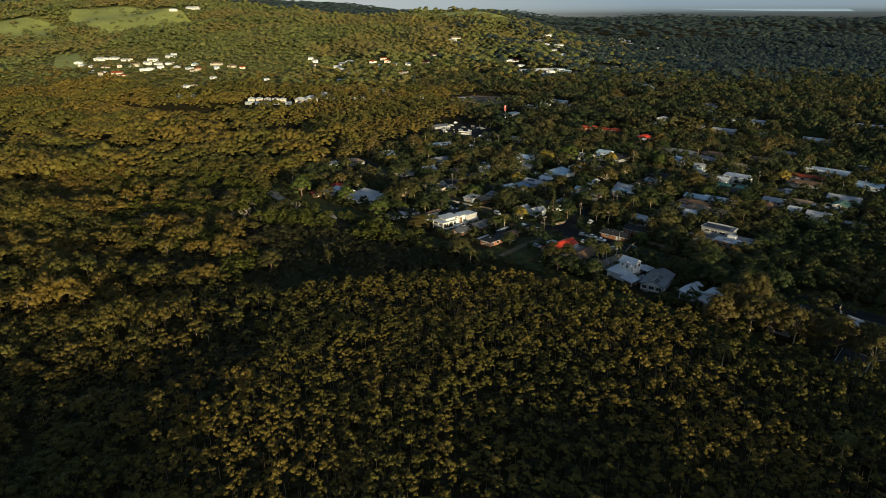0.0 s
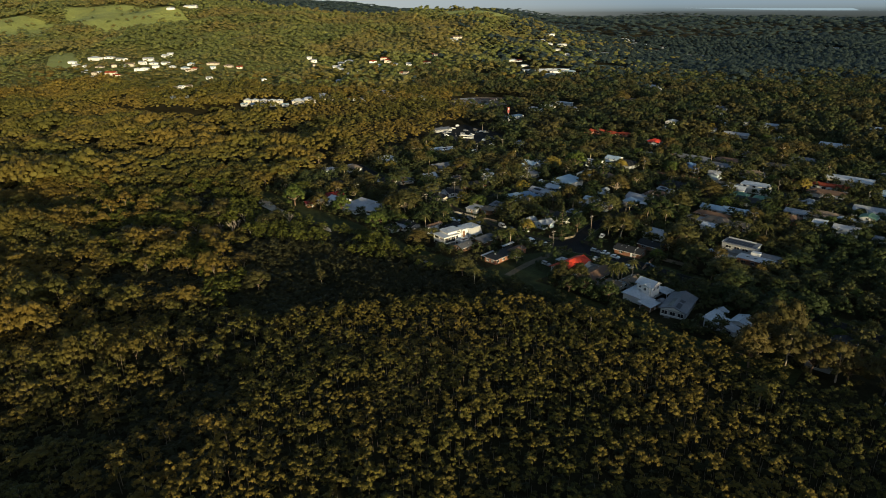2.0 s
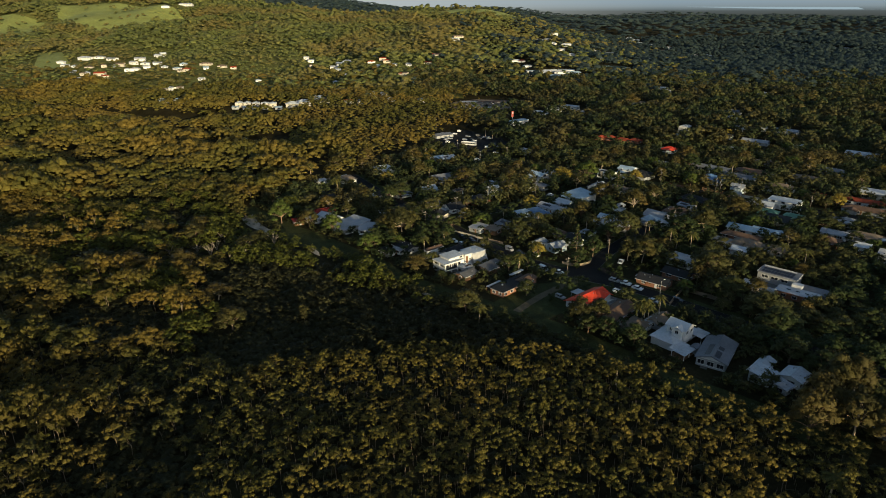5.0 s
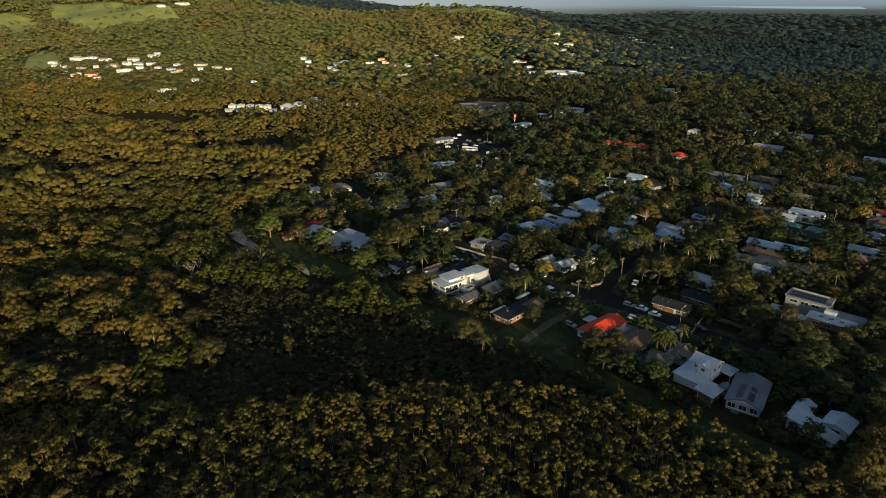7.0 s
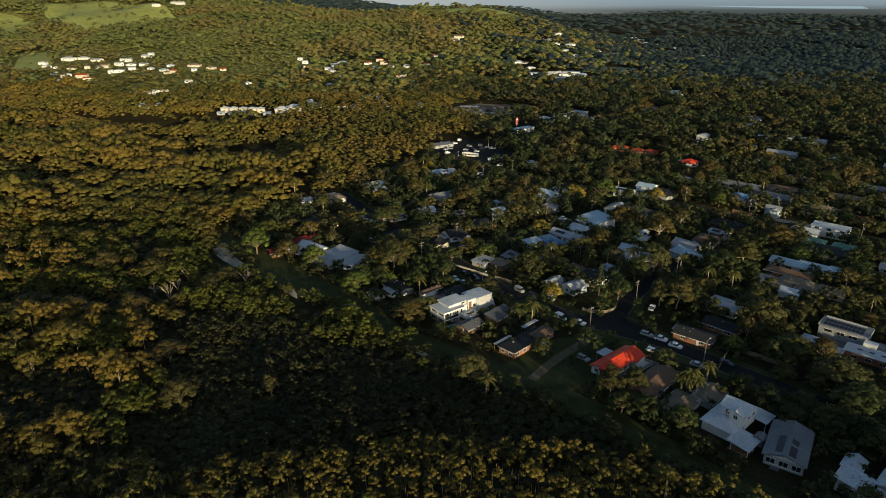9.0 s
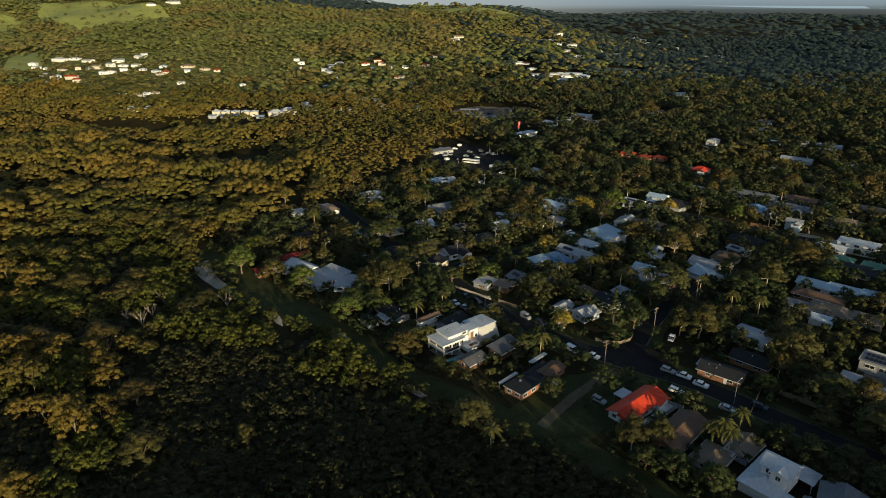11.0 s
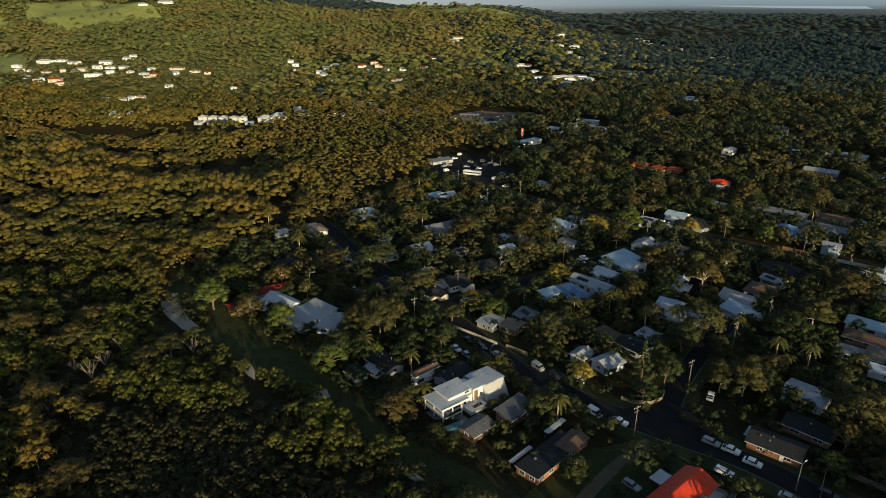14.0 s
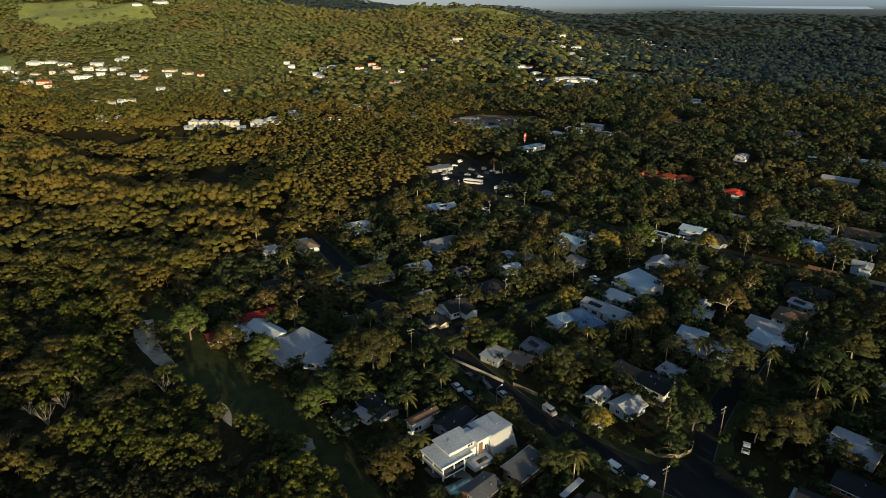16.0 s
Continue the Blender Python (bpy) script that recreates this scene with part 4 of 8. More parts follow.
def white_house():
    ob = thing("house", 6.8, 304.9, 38, "modern two-storey white house with stepped flat roofs and open balcony", "house", "houses of the suburb", -1.4)
    # front wing: living floor over a shaded undercroft, balcony at the end
    part("wall", boxes((-4.6, 0.3, -0.7, 8.2, 7.0, 6.0)), "white", ob)
    part("upper_wall", boxes((-4.2, 0.7, 5.3, 7.8, 5.8, 1.25)), "white", ob)
    part("upper_roof", slab_roof(7.8, 5.8, 6.55, 0.15, 0.45, 0.2), "r_white", ob).matrix_basis = pose(-4.2, 0.7, 0)
    part("balcony_floor", boxes((-10.2, 0.0, 2.7, 3.0, 7.6, 0.32), (-8.4, -4.3, 2.7, 6.6, 1.1, 0.32)), "white", ob)
    part("lower_roof", boxes((-9.3, -0.2, 5.35, 5.6, 8.6, 0.3), (-4.6, -3.9, 5.35, 4.0, 1.2, 0.3)), "r_white", ob)
    part("fascia", boxes((-12.14, -0.2, 5.2, 0.12, 8.8, 0.55), (-7.4, -4.56, 5.2, 9.6, 0.12, 0.55)), "white", ob)
    part("balustrade", boxes((-11.66, 0.0, 3.02, 0.12, 7.6, 0.95)), "white", ob)
    part("glass_balustrade", boxes((-8.6, -4.8, 3.02, 5.8, 0.06, 0.95)), "glass", ob)
    part("balcony_back_wall", boxes((-8.78, 0.2, 3.05, 0.14, 6.6, 2.28)), "timber", ob, "brown timber wall behind the balcony")
    for px, py in ((-11.6, -4.2), (-11.6, -0.3), (-11.6, 3.7), (-8.6, -4.6), (-5.4, -4.6)):
        part("post", boxes((px, py, -0.6, 0.28, 0.28, 5.95)), "white", ob)
    for k in range(3):
        add_window(ob, -8.87, -2.0 + 2.1 * k, 3.2, 1.7, 2.0, "x-")
    for k in range(3):
        add_window(ob, -7.6 + 2.0 * k, -3.26, 3.1, 1.8, 2.1, "y-")
    add_window(ob, -1.6, -2.26, 5.55, 1.5, 0.8, "y-")
    part("upper_parapet", boxes((-4.2, -2.5, 6.5, 8.6, 0.16, 0.3), (-8.42, 0.7, 6.5, 0.16, 6.6, 0.3)), "white", ob)
    part("undercroft_wall", boxes((-9.6, 1.4, -0.7, 2.0, 4.8, 3.4)), "grey_wall", ob)
    # middle: stair tower with a timber panel, raised deck before it
    part("stair_tower", boxes((1.7, -1.4, -0.7, 3.8, 4.0, 7.5), (0.8, 2.0, -0.7, 3.6, 3.6, 6.4)), "white", ob)
    part("tower_roof", boxes((1.7, -1.4, 6.8, 4.4, 4.6, 0.2)), "r_white", ob)
    part("timber_panel", boxes((0.8, -3.46, 2.9, 1.3, 0.1, 3.2)), "timber", ob, "warm orange timber panel")
    add_window(ob, 2.6, -3.46, 3.7, 1.0, 1.2, "y-")
    part("deck", boxes((-0.6, -5.0, -0.6, 6.2, 3.2, 3.2)), "white", ob, "white raised deck")
    part("deck_pool", boxes((-0.2, -5.2, 2.6, 3.2, 1.3, 0.03)), "glass", ob)
    # rear wing: its end wall leans out to the ground
    # greyed in place of the shade that falls on this white wall
    part("rear_wall", extrude_x([(-7.0, -0.7), (3.9, -0.7), (3.9, 5.95), (-3.5, 6.15)], 3.4, 11.2), "pale_wall", ob, "white raked end wall, dimmed to grey")
    part("rear_roof", slab_roof(8.2, 7.0, 6.2, -0.25, 0.3, 0.2), "r_white", ob).matrix_basis = pose(7.3, 0.35, 0)
    for k in range(2):
        w = part("raked_window", boxes((0, 0, 0, 0.9, 1.2, 0.06)), "glass", ob)
        w.matrix_basis = pose(5.4 + 3.4 * k, -5.0 - 0.4 * k, 2.9 - 0.7 * k, 64, 0, 0)
    for k in range(2):
        add_window(ob, 5.6 + 2.6 * k, 3.96, 3.4, 1.4, 1.2, "y+")
    add_window(ob, 11.26, 0, 3.4, 1.6, 1.3, "x+")
    for px, py in ((-5.5, 1.2), (6.5, 1.4), (8.6, -0.6)):
        part("roof_vent", boxes((px, py, 6.5, 0.5, 0.4, 0.5)), "steel", ob)
    part("terrace", boxes((-8.9, -2.6, 0.6, 7.4, 9.6, 0.95)), "concrete", ob, "pale paved terrace")
    TAKEN.append((7, 303.8, 12.5)), TAKEN.append((0, 293, 8)), TAKEN.append((10, 294.5, 5))


white_house()
pool = thing("swimming_pool", 4.5, 292.6, 33, "small turquoise swimming pool with pale paved surround", "pool")
part("surround", boxes((0, 0, -0.3, 7.4, 4.0, 0.38)), "concrete", pool)
part("water", boxes((0, 0, -0.2, 6.2, 2.8, 0.31)), "pool", pool)


def brick_house():
    ob = thing("house", 26.4, 278.5, 45, "long low brick house with flat charcoal roof and brown eastern wing", "house", "houses of the suburb")
    part("wall", boxes((-3.05, 0, -0.7, 12.1, 6.2, 3.0), (6.2, 2.5, -0.7, 6.4, 1.5, 3.0)), "brick", ob)
    part("flat_roof", boxes((-3.05, 0, 2.3, 12.9, 6.9, 0.22), (6.4, 2.55, 2.3, 6.0, 1.8, 0.22)), "r_dark", ob)
    part("gutter", boxes((-3.05, -3.5, 2.34, 12.9, 0.12, 0.14), (-9.56, 0, 2.34, 0.12, 6.9, 0.14)), "grey_wall", ob)
    part("wing_wall", extrude_x([(-2.3, -0.7), (2.3, -0.7), (2.3, 2.2), (0, 2.7), (-2.3, 2.2)], -4.2, 4.2), "brick", ob).matrix_basis = pose(7.5, -0.9, 0)
    part("wing_roof", gable_roof(8.4, 4.6, 2.22, radians(13), 0.4, 0.14), "r_brown", ob, "weathered brown sheet roof").matrix_basis = pose(7.5, -0.9, 0)
    part("wing_ridge_cap", boxes((7.5, -0.9, 2.9, 9.2, 0.3, 0.07)), "r_brown", ob)
    part("vent_pipe", boxes((10.0, -2.0, 2.4, 0.16, 0.16, 0.8)), "steel", ob)
    part("roof_vent", boxes((-4.4, 1.2, 2.52, 0.5, 0.5, 0.4)), "steel", ob)
    part("carport_roof", boxes((9.7, 5.4, 2.4, 7.8, 1.5, 0.12)), "r_white", ob, "narrow white carport roof")
    for px in (6.2, 9.7, 13.2):
        part("carport_post", boxes((px, 6.0, -0.5, 0.1, 0.1, 2.95)), "steel", ob)
    part("pergola_roof", boxes((-5.1, 5.0, 2.2, 8.0, 1.2, 0.1)), "r_pale", ob)
    for px in (-8.8, -5.1, -1.4):
        part("pergola_post", boxes((px, 5.4, -0.5, 0.1, 0.1, 2.75)), "timber", ob)
    for k in range(3):
        add_window(ob, -7.6 + 3.8 * k, -3.16, 0.8, 1.6, 1.1, "y-")
    for k in (-1.5, 1.4):
        add_window(ob, -9.16, k, 0.8, 1.4, 1.1, "x-")
    for k in range(2):
        add_window(ob, 5.6 + 3.4 * k, -3.26, 0.8, 1.5, 1.0, "y-")
    TAKEN.extend(((22.0, 274.5, 6.5), (28.0, 280.0, 6.0), (33.0, 284.0, 5.5), (31.0, 289.0, 4.0), (19.0, 278.7, 4.0)))


brick_house()


def red_house():
    ob = thing("house", 53.2, 265.0, 39.6, "long low house with bright red sheet-metal roof and white side deck", "house", "houses of the suburb")
    p = radians(21)
    t = math.tan(p)
    part("wall", extrude_x([(-3.2, -0.7), (3.2, -0.7), (3.2, 2.6), (0, 2.6 + 3.2 * t), (-3.2, 2.6)], -8.3, 8.3), "white", ob)
    part("roof", gable_roof(17.2, 6.4, 2.6, p, 0.6), "r_red", ob)
    # low gables crossing the roof at its two ends
    for gx, gw, gl in ((6.2, 4.6, 5.2), (-6.6, 3.8, 4.6)):
        part("cross_gable_wall", extrude_x([(-gw / 2, 0.0), (gw / 2, 0.0), (gw / 2, 2.55), (0, 2.55 + gw / 2 * t), (-gw / 2, 2.55)], 0, gl - 1.0), "white", ob).matrix_basis = pose(gx, 0, 0, 0, 0, -90)
        part("cross_gable_roof", gable_roof(gl - 0.8, gw, 2.55, p, 0.5), "r_red", ob).matrix_basis = pose(gx, -gl / 2 + 0.25, 0.05, 0, 0, -90)
    part("ridge_cap", boxes((0, 0, 2.6 + 3.2 * t + 0.17, 17.9, 0.36, 0.07)), "r_red", ob)
    part("deck", boxes((2.4, -5.3, -0.6, 13.6, 2.4, 1.15)), "white", ob, "white painted side deck")
    part("deck_rail", boxes((2.4, -6.48, 0.55, 13.6, 0.06, 0.95), (9.17, -5.3, 0.55, 0.06, 2.3, 0.95)), "grey_wall", ob)
    for k in range(6):
        part("deck_post", boxes((-4.2 + 2.6 * k, -6.38, 0.55, 0.1, 0.1, 1.0)), "white", ob)
    for k in range(5):
        add_window(ob, -5.2 + 2.5 * k, -3.26, 1.0, 1.3, 1.3, "y-")
    for k in range(2):
        add_window(ob, -8.36, -1.4 + 2.8 * k, 0.9, 1.2, 1.2, "x-")
    part("skylight", boxes((-5.2, -1.7, 3.35, 0.9, 0.7, 0.25)), "dark", ob)
    part("vent_pipe", boxes((-3.0, 1.2, 3.1, 0.14, 0.14, 0.9)), "steel", ob)
    part("vent_pipe", boxes((2.2, -1.0, 3.2, 0.14, 0.14, 0.8)), "steel", ob)
    part("carport_roof", boxes((0.9, 5.4, 2.5, 4.6, 3.0, 0.12)), "r_white", ob, "white flat carport roof")
    for px, py in ((-1.2, 4.2), (-1.2, 6.6), (3.0, 4.2), (3.0, 6.6)):
        part("carport_post", boxes((px, py, -0.5, 0.1, 0.1, 3.0)), "steel", ob)
    TAKEN.append((50, 262.5, 7)), TAKEN.append((57, 268, 7)), TAKEN.append((61, 264.5, 5)), TAKEN.append((54, 257.5, 4))
    FRONT.append((46, 256, 3)), FRONT.append((60, 260, 4))


red_house()


def dormer_house():
    ob = thing("house", 75.6, 236.2, 41, "white weatherboard house with white hipped roofs and upper storey", "house", "houses of the suburb")
    part("wall", boxes((0, 0, -0.7, 14.8, 7.8, 3.55)), "white", ob)
    part("roof", hip_roof(14.8, 7.8, 2.85, radians(15)), "r_white", ob)
    part("upper_wall", extrude_x([(-2.7, 2.0), (2.7, 2.0), (2.7, 6.3), (0, 7.75), (-2.7, 6.3)], -3.2, 3.2), "white", ob).matrix_basis = pose(0.2, -1.7, 0, 0, 0, 90)
    part("upper_roof", gable_roof(6.6, 5.4, 6.3, radians(28), 0.45), "r_white", ob).matrix_basis = pose(0.2, -1.7, 0, 0, 0, 90)
    for k in (-1.3, 1.3):
        add_window(ob, 0.2 + k, -4.96, 4.5, 1.1, 1.2, "y-")
    add_window(ob, -2.56, -0.2, 4.5, 1.2, 1.2, "x-")
    add_window(ob, 2.96, -1.7, 4.5, 1.4, 1.2, "x+")
    part("cross_gable_wall", extrude_x([(-1.7, 2.2), (1.7, 2.2), (1.7, 6.2), (0, 7.15), (-1.7, 6.2)], -3.9, 0.0), "white", ob).matrix_basis = pose(0.4, -2.6, 0)
    part("cross_gable_roof", gable_roof(4.2, 3.4, 6.22, radians(29), 0.4), "r_white", ob).matrix_basis = pose(-1.7, -2.6, 0)
    add_window(ob, -3.56, -2.6, 4.5, 1.0, 1.2, "x-")
    part("side_awning", slab_roof(5.2, 4.0, 2.6, 0.3, 0.2, 0.1), "r_white", ob, "white flat awning").matrix_basis = pose(5.8, -5.9, 0)
    for px in (3.4, 7.8):
        part("awning_post", boxes((px, -7.7, -0.5, 0.12, 0.12, 3.1)), "white", ob)
    part("garden_store", boxes((-2.6, -9.0, -0.5, 2.6, 2.2, 2.9)), "grey_wall", ob)
    part("store_roof", gable_roof(2.8, 2.2, 2.4, radians(24), 0.2), "r_grey", ob).matrix_basis = pose(-2.6, -9.0, 0)
    part("annex_roof", slab_roof(6.6, 5.2, 2.1, 0.6, 0.3, 0.12), "r_white", ob).matrix_basis = pose(-7.0, -6.9, 0)
    for px, py in ((-10.2, -9.4), (-7.0, -9.4), (-3.8, -9.4), (-10.2, -5.2), (-3.8, -5.2)):
        part("annex_post", boxes((px, py, -0.5, 0.14, 0.14, 2.6)), "white", ob)
    part("deck", boxes((-7.0, -6.9, -0.4, 6.6, 4.9, 0.7)), "timber", ob)
    for k in range(4):
        add_window(ob, -5.6 + 3.7 * k, -3.96, 0.9, 1.5, 1.2, "y-")
    TAKEN.append((76.5, 234.2, 10)), TAKEN.append((73, 226, 6.5))


dormer_house()


def solar_house():
    ob = thing("house", 84.9, 224.4, 55, "grey-roofed gabled house with solar panels and grey boarded front", "house", "houses of the suburb")
    p = radians(18)
    part("wall", extrude_x([(-4.3, -0.7), (4.3, -0.7), (4.3, 2.9), (0, 2.9 + 4.3 * math.tan(p)), (-4.3, 2.9)], -7.4, 7.4), "grey_wall", ob)
    part("roof", gable_roof(15.2, 8.6, 2.9, p, 0.55), "r_grey", ob)
    for k in range(7):
        solar_panel(ob, -6.2 + k * 1.06, 1.5, 2.9 + 2.8 * math.tan(p) + 0.2, -18)
        if k != 4:
            solar_panel(ob, -6.6 + k * 1.06, -1.4, 2.9 + 2.9 * math.tan(p) + 0.2, 18)
    part("ridge_cap", boxes((0, 0, 2.9 + 4.3 * math.tan(p) + 0.15, 16.3, 0.34, 0.08)), "r_grey", ob)
    part("front_wall", boxes((-7.52, 0, -0.6, 0.2, 8.3, 3.45)), "pale_wall", ob)
    part("front_sill", boxes((-7.72, 0, 0.72, 0.22, 7.4, 0.1)), "white", ob)
    part("step", boxes((-8.3, 1.6, -0.5, 1.4, 2.0, 0.65)), "concrete", ob)
    part("gable_screen", extrude_x([(-3.0, 2.9), (3.0, 2.9), (0, 3.9)], -7.75, -7.6), "white", ob)
    for k in (-2.8, 0, 2.8):
        add_window(ob, -7.68, k, 0.85, 1.9, 1.5, "x-")
    for k in range(3):
        add_window(ob, -4.6 + 4.2 * k, -4.36, 0.9, 1.5, 1.2, "y-")
    TAKEN.append((83.2, 222.6, 9.5)), TAKEN.append((78, 215, 6))


solar_house()


def terrace_house():
    ob = thing("house", 129.0, 275.0, -44, "modern grey house with white parapets, solar panels and brick wing", "house", "houses of the suburb")
    mx, my = -1.7, 7.2
    part("wall", boxes((mx, my, -0.7, 14.0, 7.6, 5.4)), "grey_wall", ob)
    part("roof", slab_roof(14.0, 7.6, 4.7, 0.3, 0.3, 0.2), "r_grey", ob).matrix_basis = pose(mx, my, 0)
    part("parapet", boxes((mx, my - 4.0, 4.7, 14.5, 0.16, 0.3), (mx - 7.3, my, 4.7, 0.16, 7.8, 0.4), (mx + 7.3, my, 4.7, 0.16, 7.8, 0.4)), "grey_wall", ob)
    part("roof_screen", boxes((mx - 0.6, my + 2.9, 5.0, 12.0, 0.14, 0.7)), "r_pale", ob, "low pale screen on the roof")
    for r in range(2):
        for k in range(10):
            solar_panel(ob, mx - 5.6 + 1.16 * k, my - 2.0 + 2.5 * r, 5.12 + 0.1 * r, 8)
    for k in range(3):
        add_window(ob, mx - 4.2 + 3.6 * k, my - 3.86, 2.9, 2.4, 1.1, "y-")
    for k in range(2):
        add_window(ob, mx - 7.06, my - 1.6 + 3.0 * k, 2.7, 1.5, 1.3, "x-")
    part("entry_terrace", boxes((mx - 1.0, 1.4, -0.6, 9.0, 3.6, 1.7)), "concrete", ob)
    part("link_wall", boxes((6.6, 1.9, -0.7, 3.6, 3.0, 4.9)), "white", ob)
    part("brick_wing", boxes((8.0, -2.7, -0.7, 13.6, 5.2, 3.4)), "brick", ob, "dark red brick wing")
    part("brick_wing_roof", slab_roof(13.9, 5.4, 2.75, 0.2, 0.35, 0.2), "r_white", ob).matrix_basis = pose(8.0, -2.7, 0)
    part("rear_wing", boxes((12.6, 3.4, -0.7, 8.4, 5.6, 3.2)), "grey_wall", ob)
    part("rear_wing_roof", slab_roof(8.6, 5.8, 2.6, 0.2, 0.3, 0.18), "r_grey", ob, "blue-grey sheet roof").matrix_basis = pose(12.6, 3.4, 0)
    part("porch_roof", slab_roof(5.8, 3.8, 2.3, 0.2, 0.1, 0.12), "r_pale", ob).matrix_basis = pose(-1.6, -6.4, 0)
    for px, py in ((-4.2, -8.0), (1.0, -8.0), (-4.2, -4.8)):
        part("porch_post", boxes((px, py, -0.5, 0.12, 0.12, 2.9)), "white", ob)
    part("store", boxes((-8.8, -4.6, -0.6, 4.6, 4.0, 3.0)), "cream", ob)
    part("store_roof", slab_roof(4.6, 4.0, 2.45, 0.2, 0.3, 0.12), "r_pale", ob).matrix_basis = pose(-8.8, -4.6, 0)
    for k in range(3):
        add_window(ob, 4.0 + 3.8 * k, -5.36, 0.9, 1.6, 1.1, "y-")
    for k in range(3):
        part("skylight", boxes((4.8 + 3.2 * k, -2.6, 2.95, 1.4, 0.7, 0.22)), "glass", ob)
    TAKEN.extend(((132.8, 281, 9), (134, 267, 9), (122, 271, 6), (118.7, 277, 4.5), (141, 269.5, 6), (128, 262, 6)))


terrace_house()

# school halls beside the track
house(-68.0, 366.4, -27, 7.3, 5.1, 3.0, "gable", "r_white", "white", SCHOOL)
house(-59.2, 365.8, -41, 14.9, 6.1, 3.8, "gable", "r_white", "white", SCHOOL)
house(-44.9, 356.9, -42, 12.6, 7.6, 4.0, "skil", "r_pale", "white", SCHOOL)
house(-50.9, 351.8, -45, 12.6, 7.1, 3.0, "skil", "r_pale", "white", SCHOOL)
house(-37.4, 348.6, -13, 9.4, 9.1, 3.0, "skil", "r_pale", "blue_wall", SCHOOL)
house(-66.5, 377.5, 32, 13.0, 6.0, 3.2, "gable", "r_crimson", "white", SCHOOL)
house(-75.9, 362.2, 32, 5.0, 4.0, 2.6, "skil", "r_crimson", "brick", SCHOOL)

# market car park: tan paving with long low shade roofs
patch("market_yard", [(8.7, 796.0), (14.1, 816.2), (40.1, 833.2), (71.6, 826.5), (95.5, 811.2), (88.0, 777.0), (51.3, 755.9), (35.5, 750.8), (10.0, 773.2)], "tan_paving", "worn tan paving of the market car park", "car park", 0.12)
KEEP_CLEAR.append([(8.7, 796.0), (14.1, 816.2), (40.1, 833.2), (71.6, 826.5), (95.5, 811.2), (88.0, 777.0), (51.3, 755.9), (35.5, 750.8), (10.0, 773.2)])


def shade_roof(x, y, turn, l, w, roof):
    ob = thing("shade_roof", x, y, turn, "long low weathered shade roof over parked cars", "shelter", "shade roofs of the market")
    part("roof", slab_roof(l, w, 2.7, 0.3, 0.2, 0.12), roof, ob)
    for k in range(5):
        for s in (-1, 1):
            part("post", boxes((-l * 0.45 + k * l * 0.225, s * w * 0.4, -0.6, 0.15, 0.15, 3.4)), "steel", ob)
    TAKEN.append((x, y, 0.5 * w)), TAKEN.append((x, y - 14, 0.5 * l)), TAKEN.append((x, y - 34, 0.5 * l))


shade_roof(21, 782, -8, 26, 6, "r_tan")
shade_roof(29, 799, -8, 20, 6, "r_pale")
shade_roof(44, 784, 14, 24, 6, "r_tan")
shade_roof(55, 799, 14, 22, 6, "r_brown")
shade_roof(44, 756, 14, 22, 6, "r_pale")
shade_roof(62, 778, 14, 18, 6, "r_tan")
shade_roof(34, 768, -8, 20, 6, "r_grey")
shade_roof(83, 804, 14, 26, 6, "r_brown")


sign = thing("pylon_sign", 70, 697, 10, "tall red roadside sign board with a white disc", "sign")
part("post", boxes((0, 0, -0.6, 0.5, 0.4, 3.0)), "steel", sign)
part("board", boxes((0, 0, 2.4, 2.2, 0.4, 5.6)), "car_red", sign)
bm = bmesh.new()
tube(bm, (0, -0.26, 6.4), (0, -0.2, 6.4), 0.85, 0.85, 20)
part("disc", bm, "white", sign)
TAKEN.append((70, 685, 9))
# ---- houses on the far slopes ----
house(-587, 1057, 0, 9, 6, 4.6, "hip", "r_white", "white", FAR)
house(-568, 1032, -26, 10, 6, 4.6, "hip", "r_white", "white", FAR)
house(-554, 1034, -8, 7, 6, 2.8, "hip", "r_white", "white", FAR)
house(-568, 1093, -20, 17, 10, 4.4, "hip", "r_white", "white", FAR)
house(-546, 1095, 2, 12, 7, 2.8, "hip", "r_pale", "white", FAR)
house(-527, 1023, -2, 9, 6, 2.8, "hip", "r_tan", "cream", FAR)
house(-530, 983, 17, 7, 6, 2.8, "gable", "r_white", "white", FAR)
house(-501, 957, -8, 6, 6, 4.6, "hip", "r_tan", "cream", FAR)
house(-498, 961, 25, 6, 6, 4.4, "hip", "r_white", "white", FAR)
house(-477, 955, 6, 12, 7, 4.4, "gable", "r_tile", "cream", FAR)
house(-459, 934, 26, 9, 6, 4.4, "hip", "r_tile", "cream", FAR)
house(-489, 1023, -22, 10, 6, 2.8, "hip", "r_white", "white", FAR)
house(-483, 1030, -1, 10, 6, 4.4, "gable", "r_tan", "cream", FAR)
house(-506, 1025, 27, 6, 6, 4.4, "hip", "r_tan", "cream", FAR)
house(-518, 1078, -17, 13, 8, 2.8, "gable", "r_pale", "white", FAR)
house(-443, 989, 8, 10, 6, 4.4, "hip", "r_pale", "white", FAR)
house(-452, 985, 4, 6, 6, 4.4, "hip", "r_white", "white", FAR)
house(-435, 1009, 25, 8, 6, 4.6, "gable", "r_white", "white", FAR)
house(-484, 1098, 10, 13, 8, 4.4, "gable", "r_pale", "white", FAR)
house(-474, 1053, -17, 9, 6, 4.4, "gable", "r_pale", "white", FAR)
house(-461, 1063, 16, 11, 7, 2.8, "hip", "r_pale", "white", FAR)
house(-442, 1063, -3, 10, 6, 4.4, "gable", "r_pale", "white", FAR)
house(-476, 1151, -20, 12, 7, 4.6, "gable", "r_white", "white", FAR)
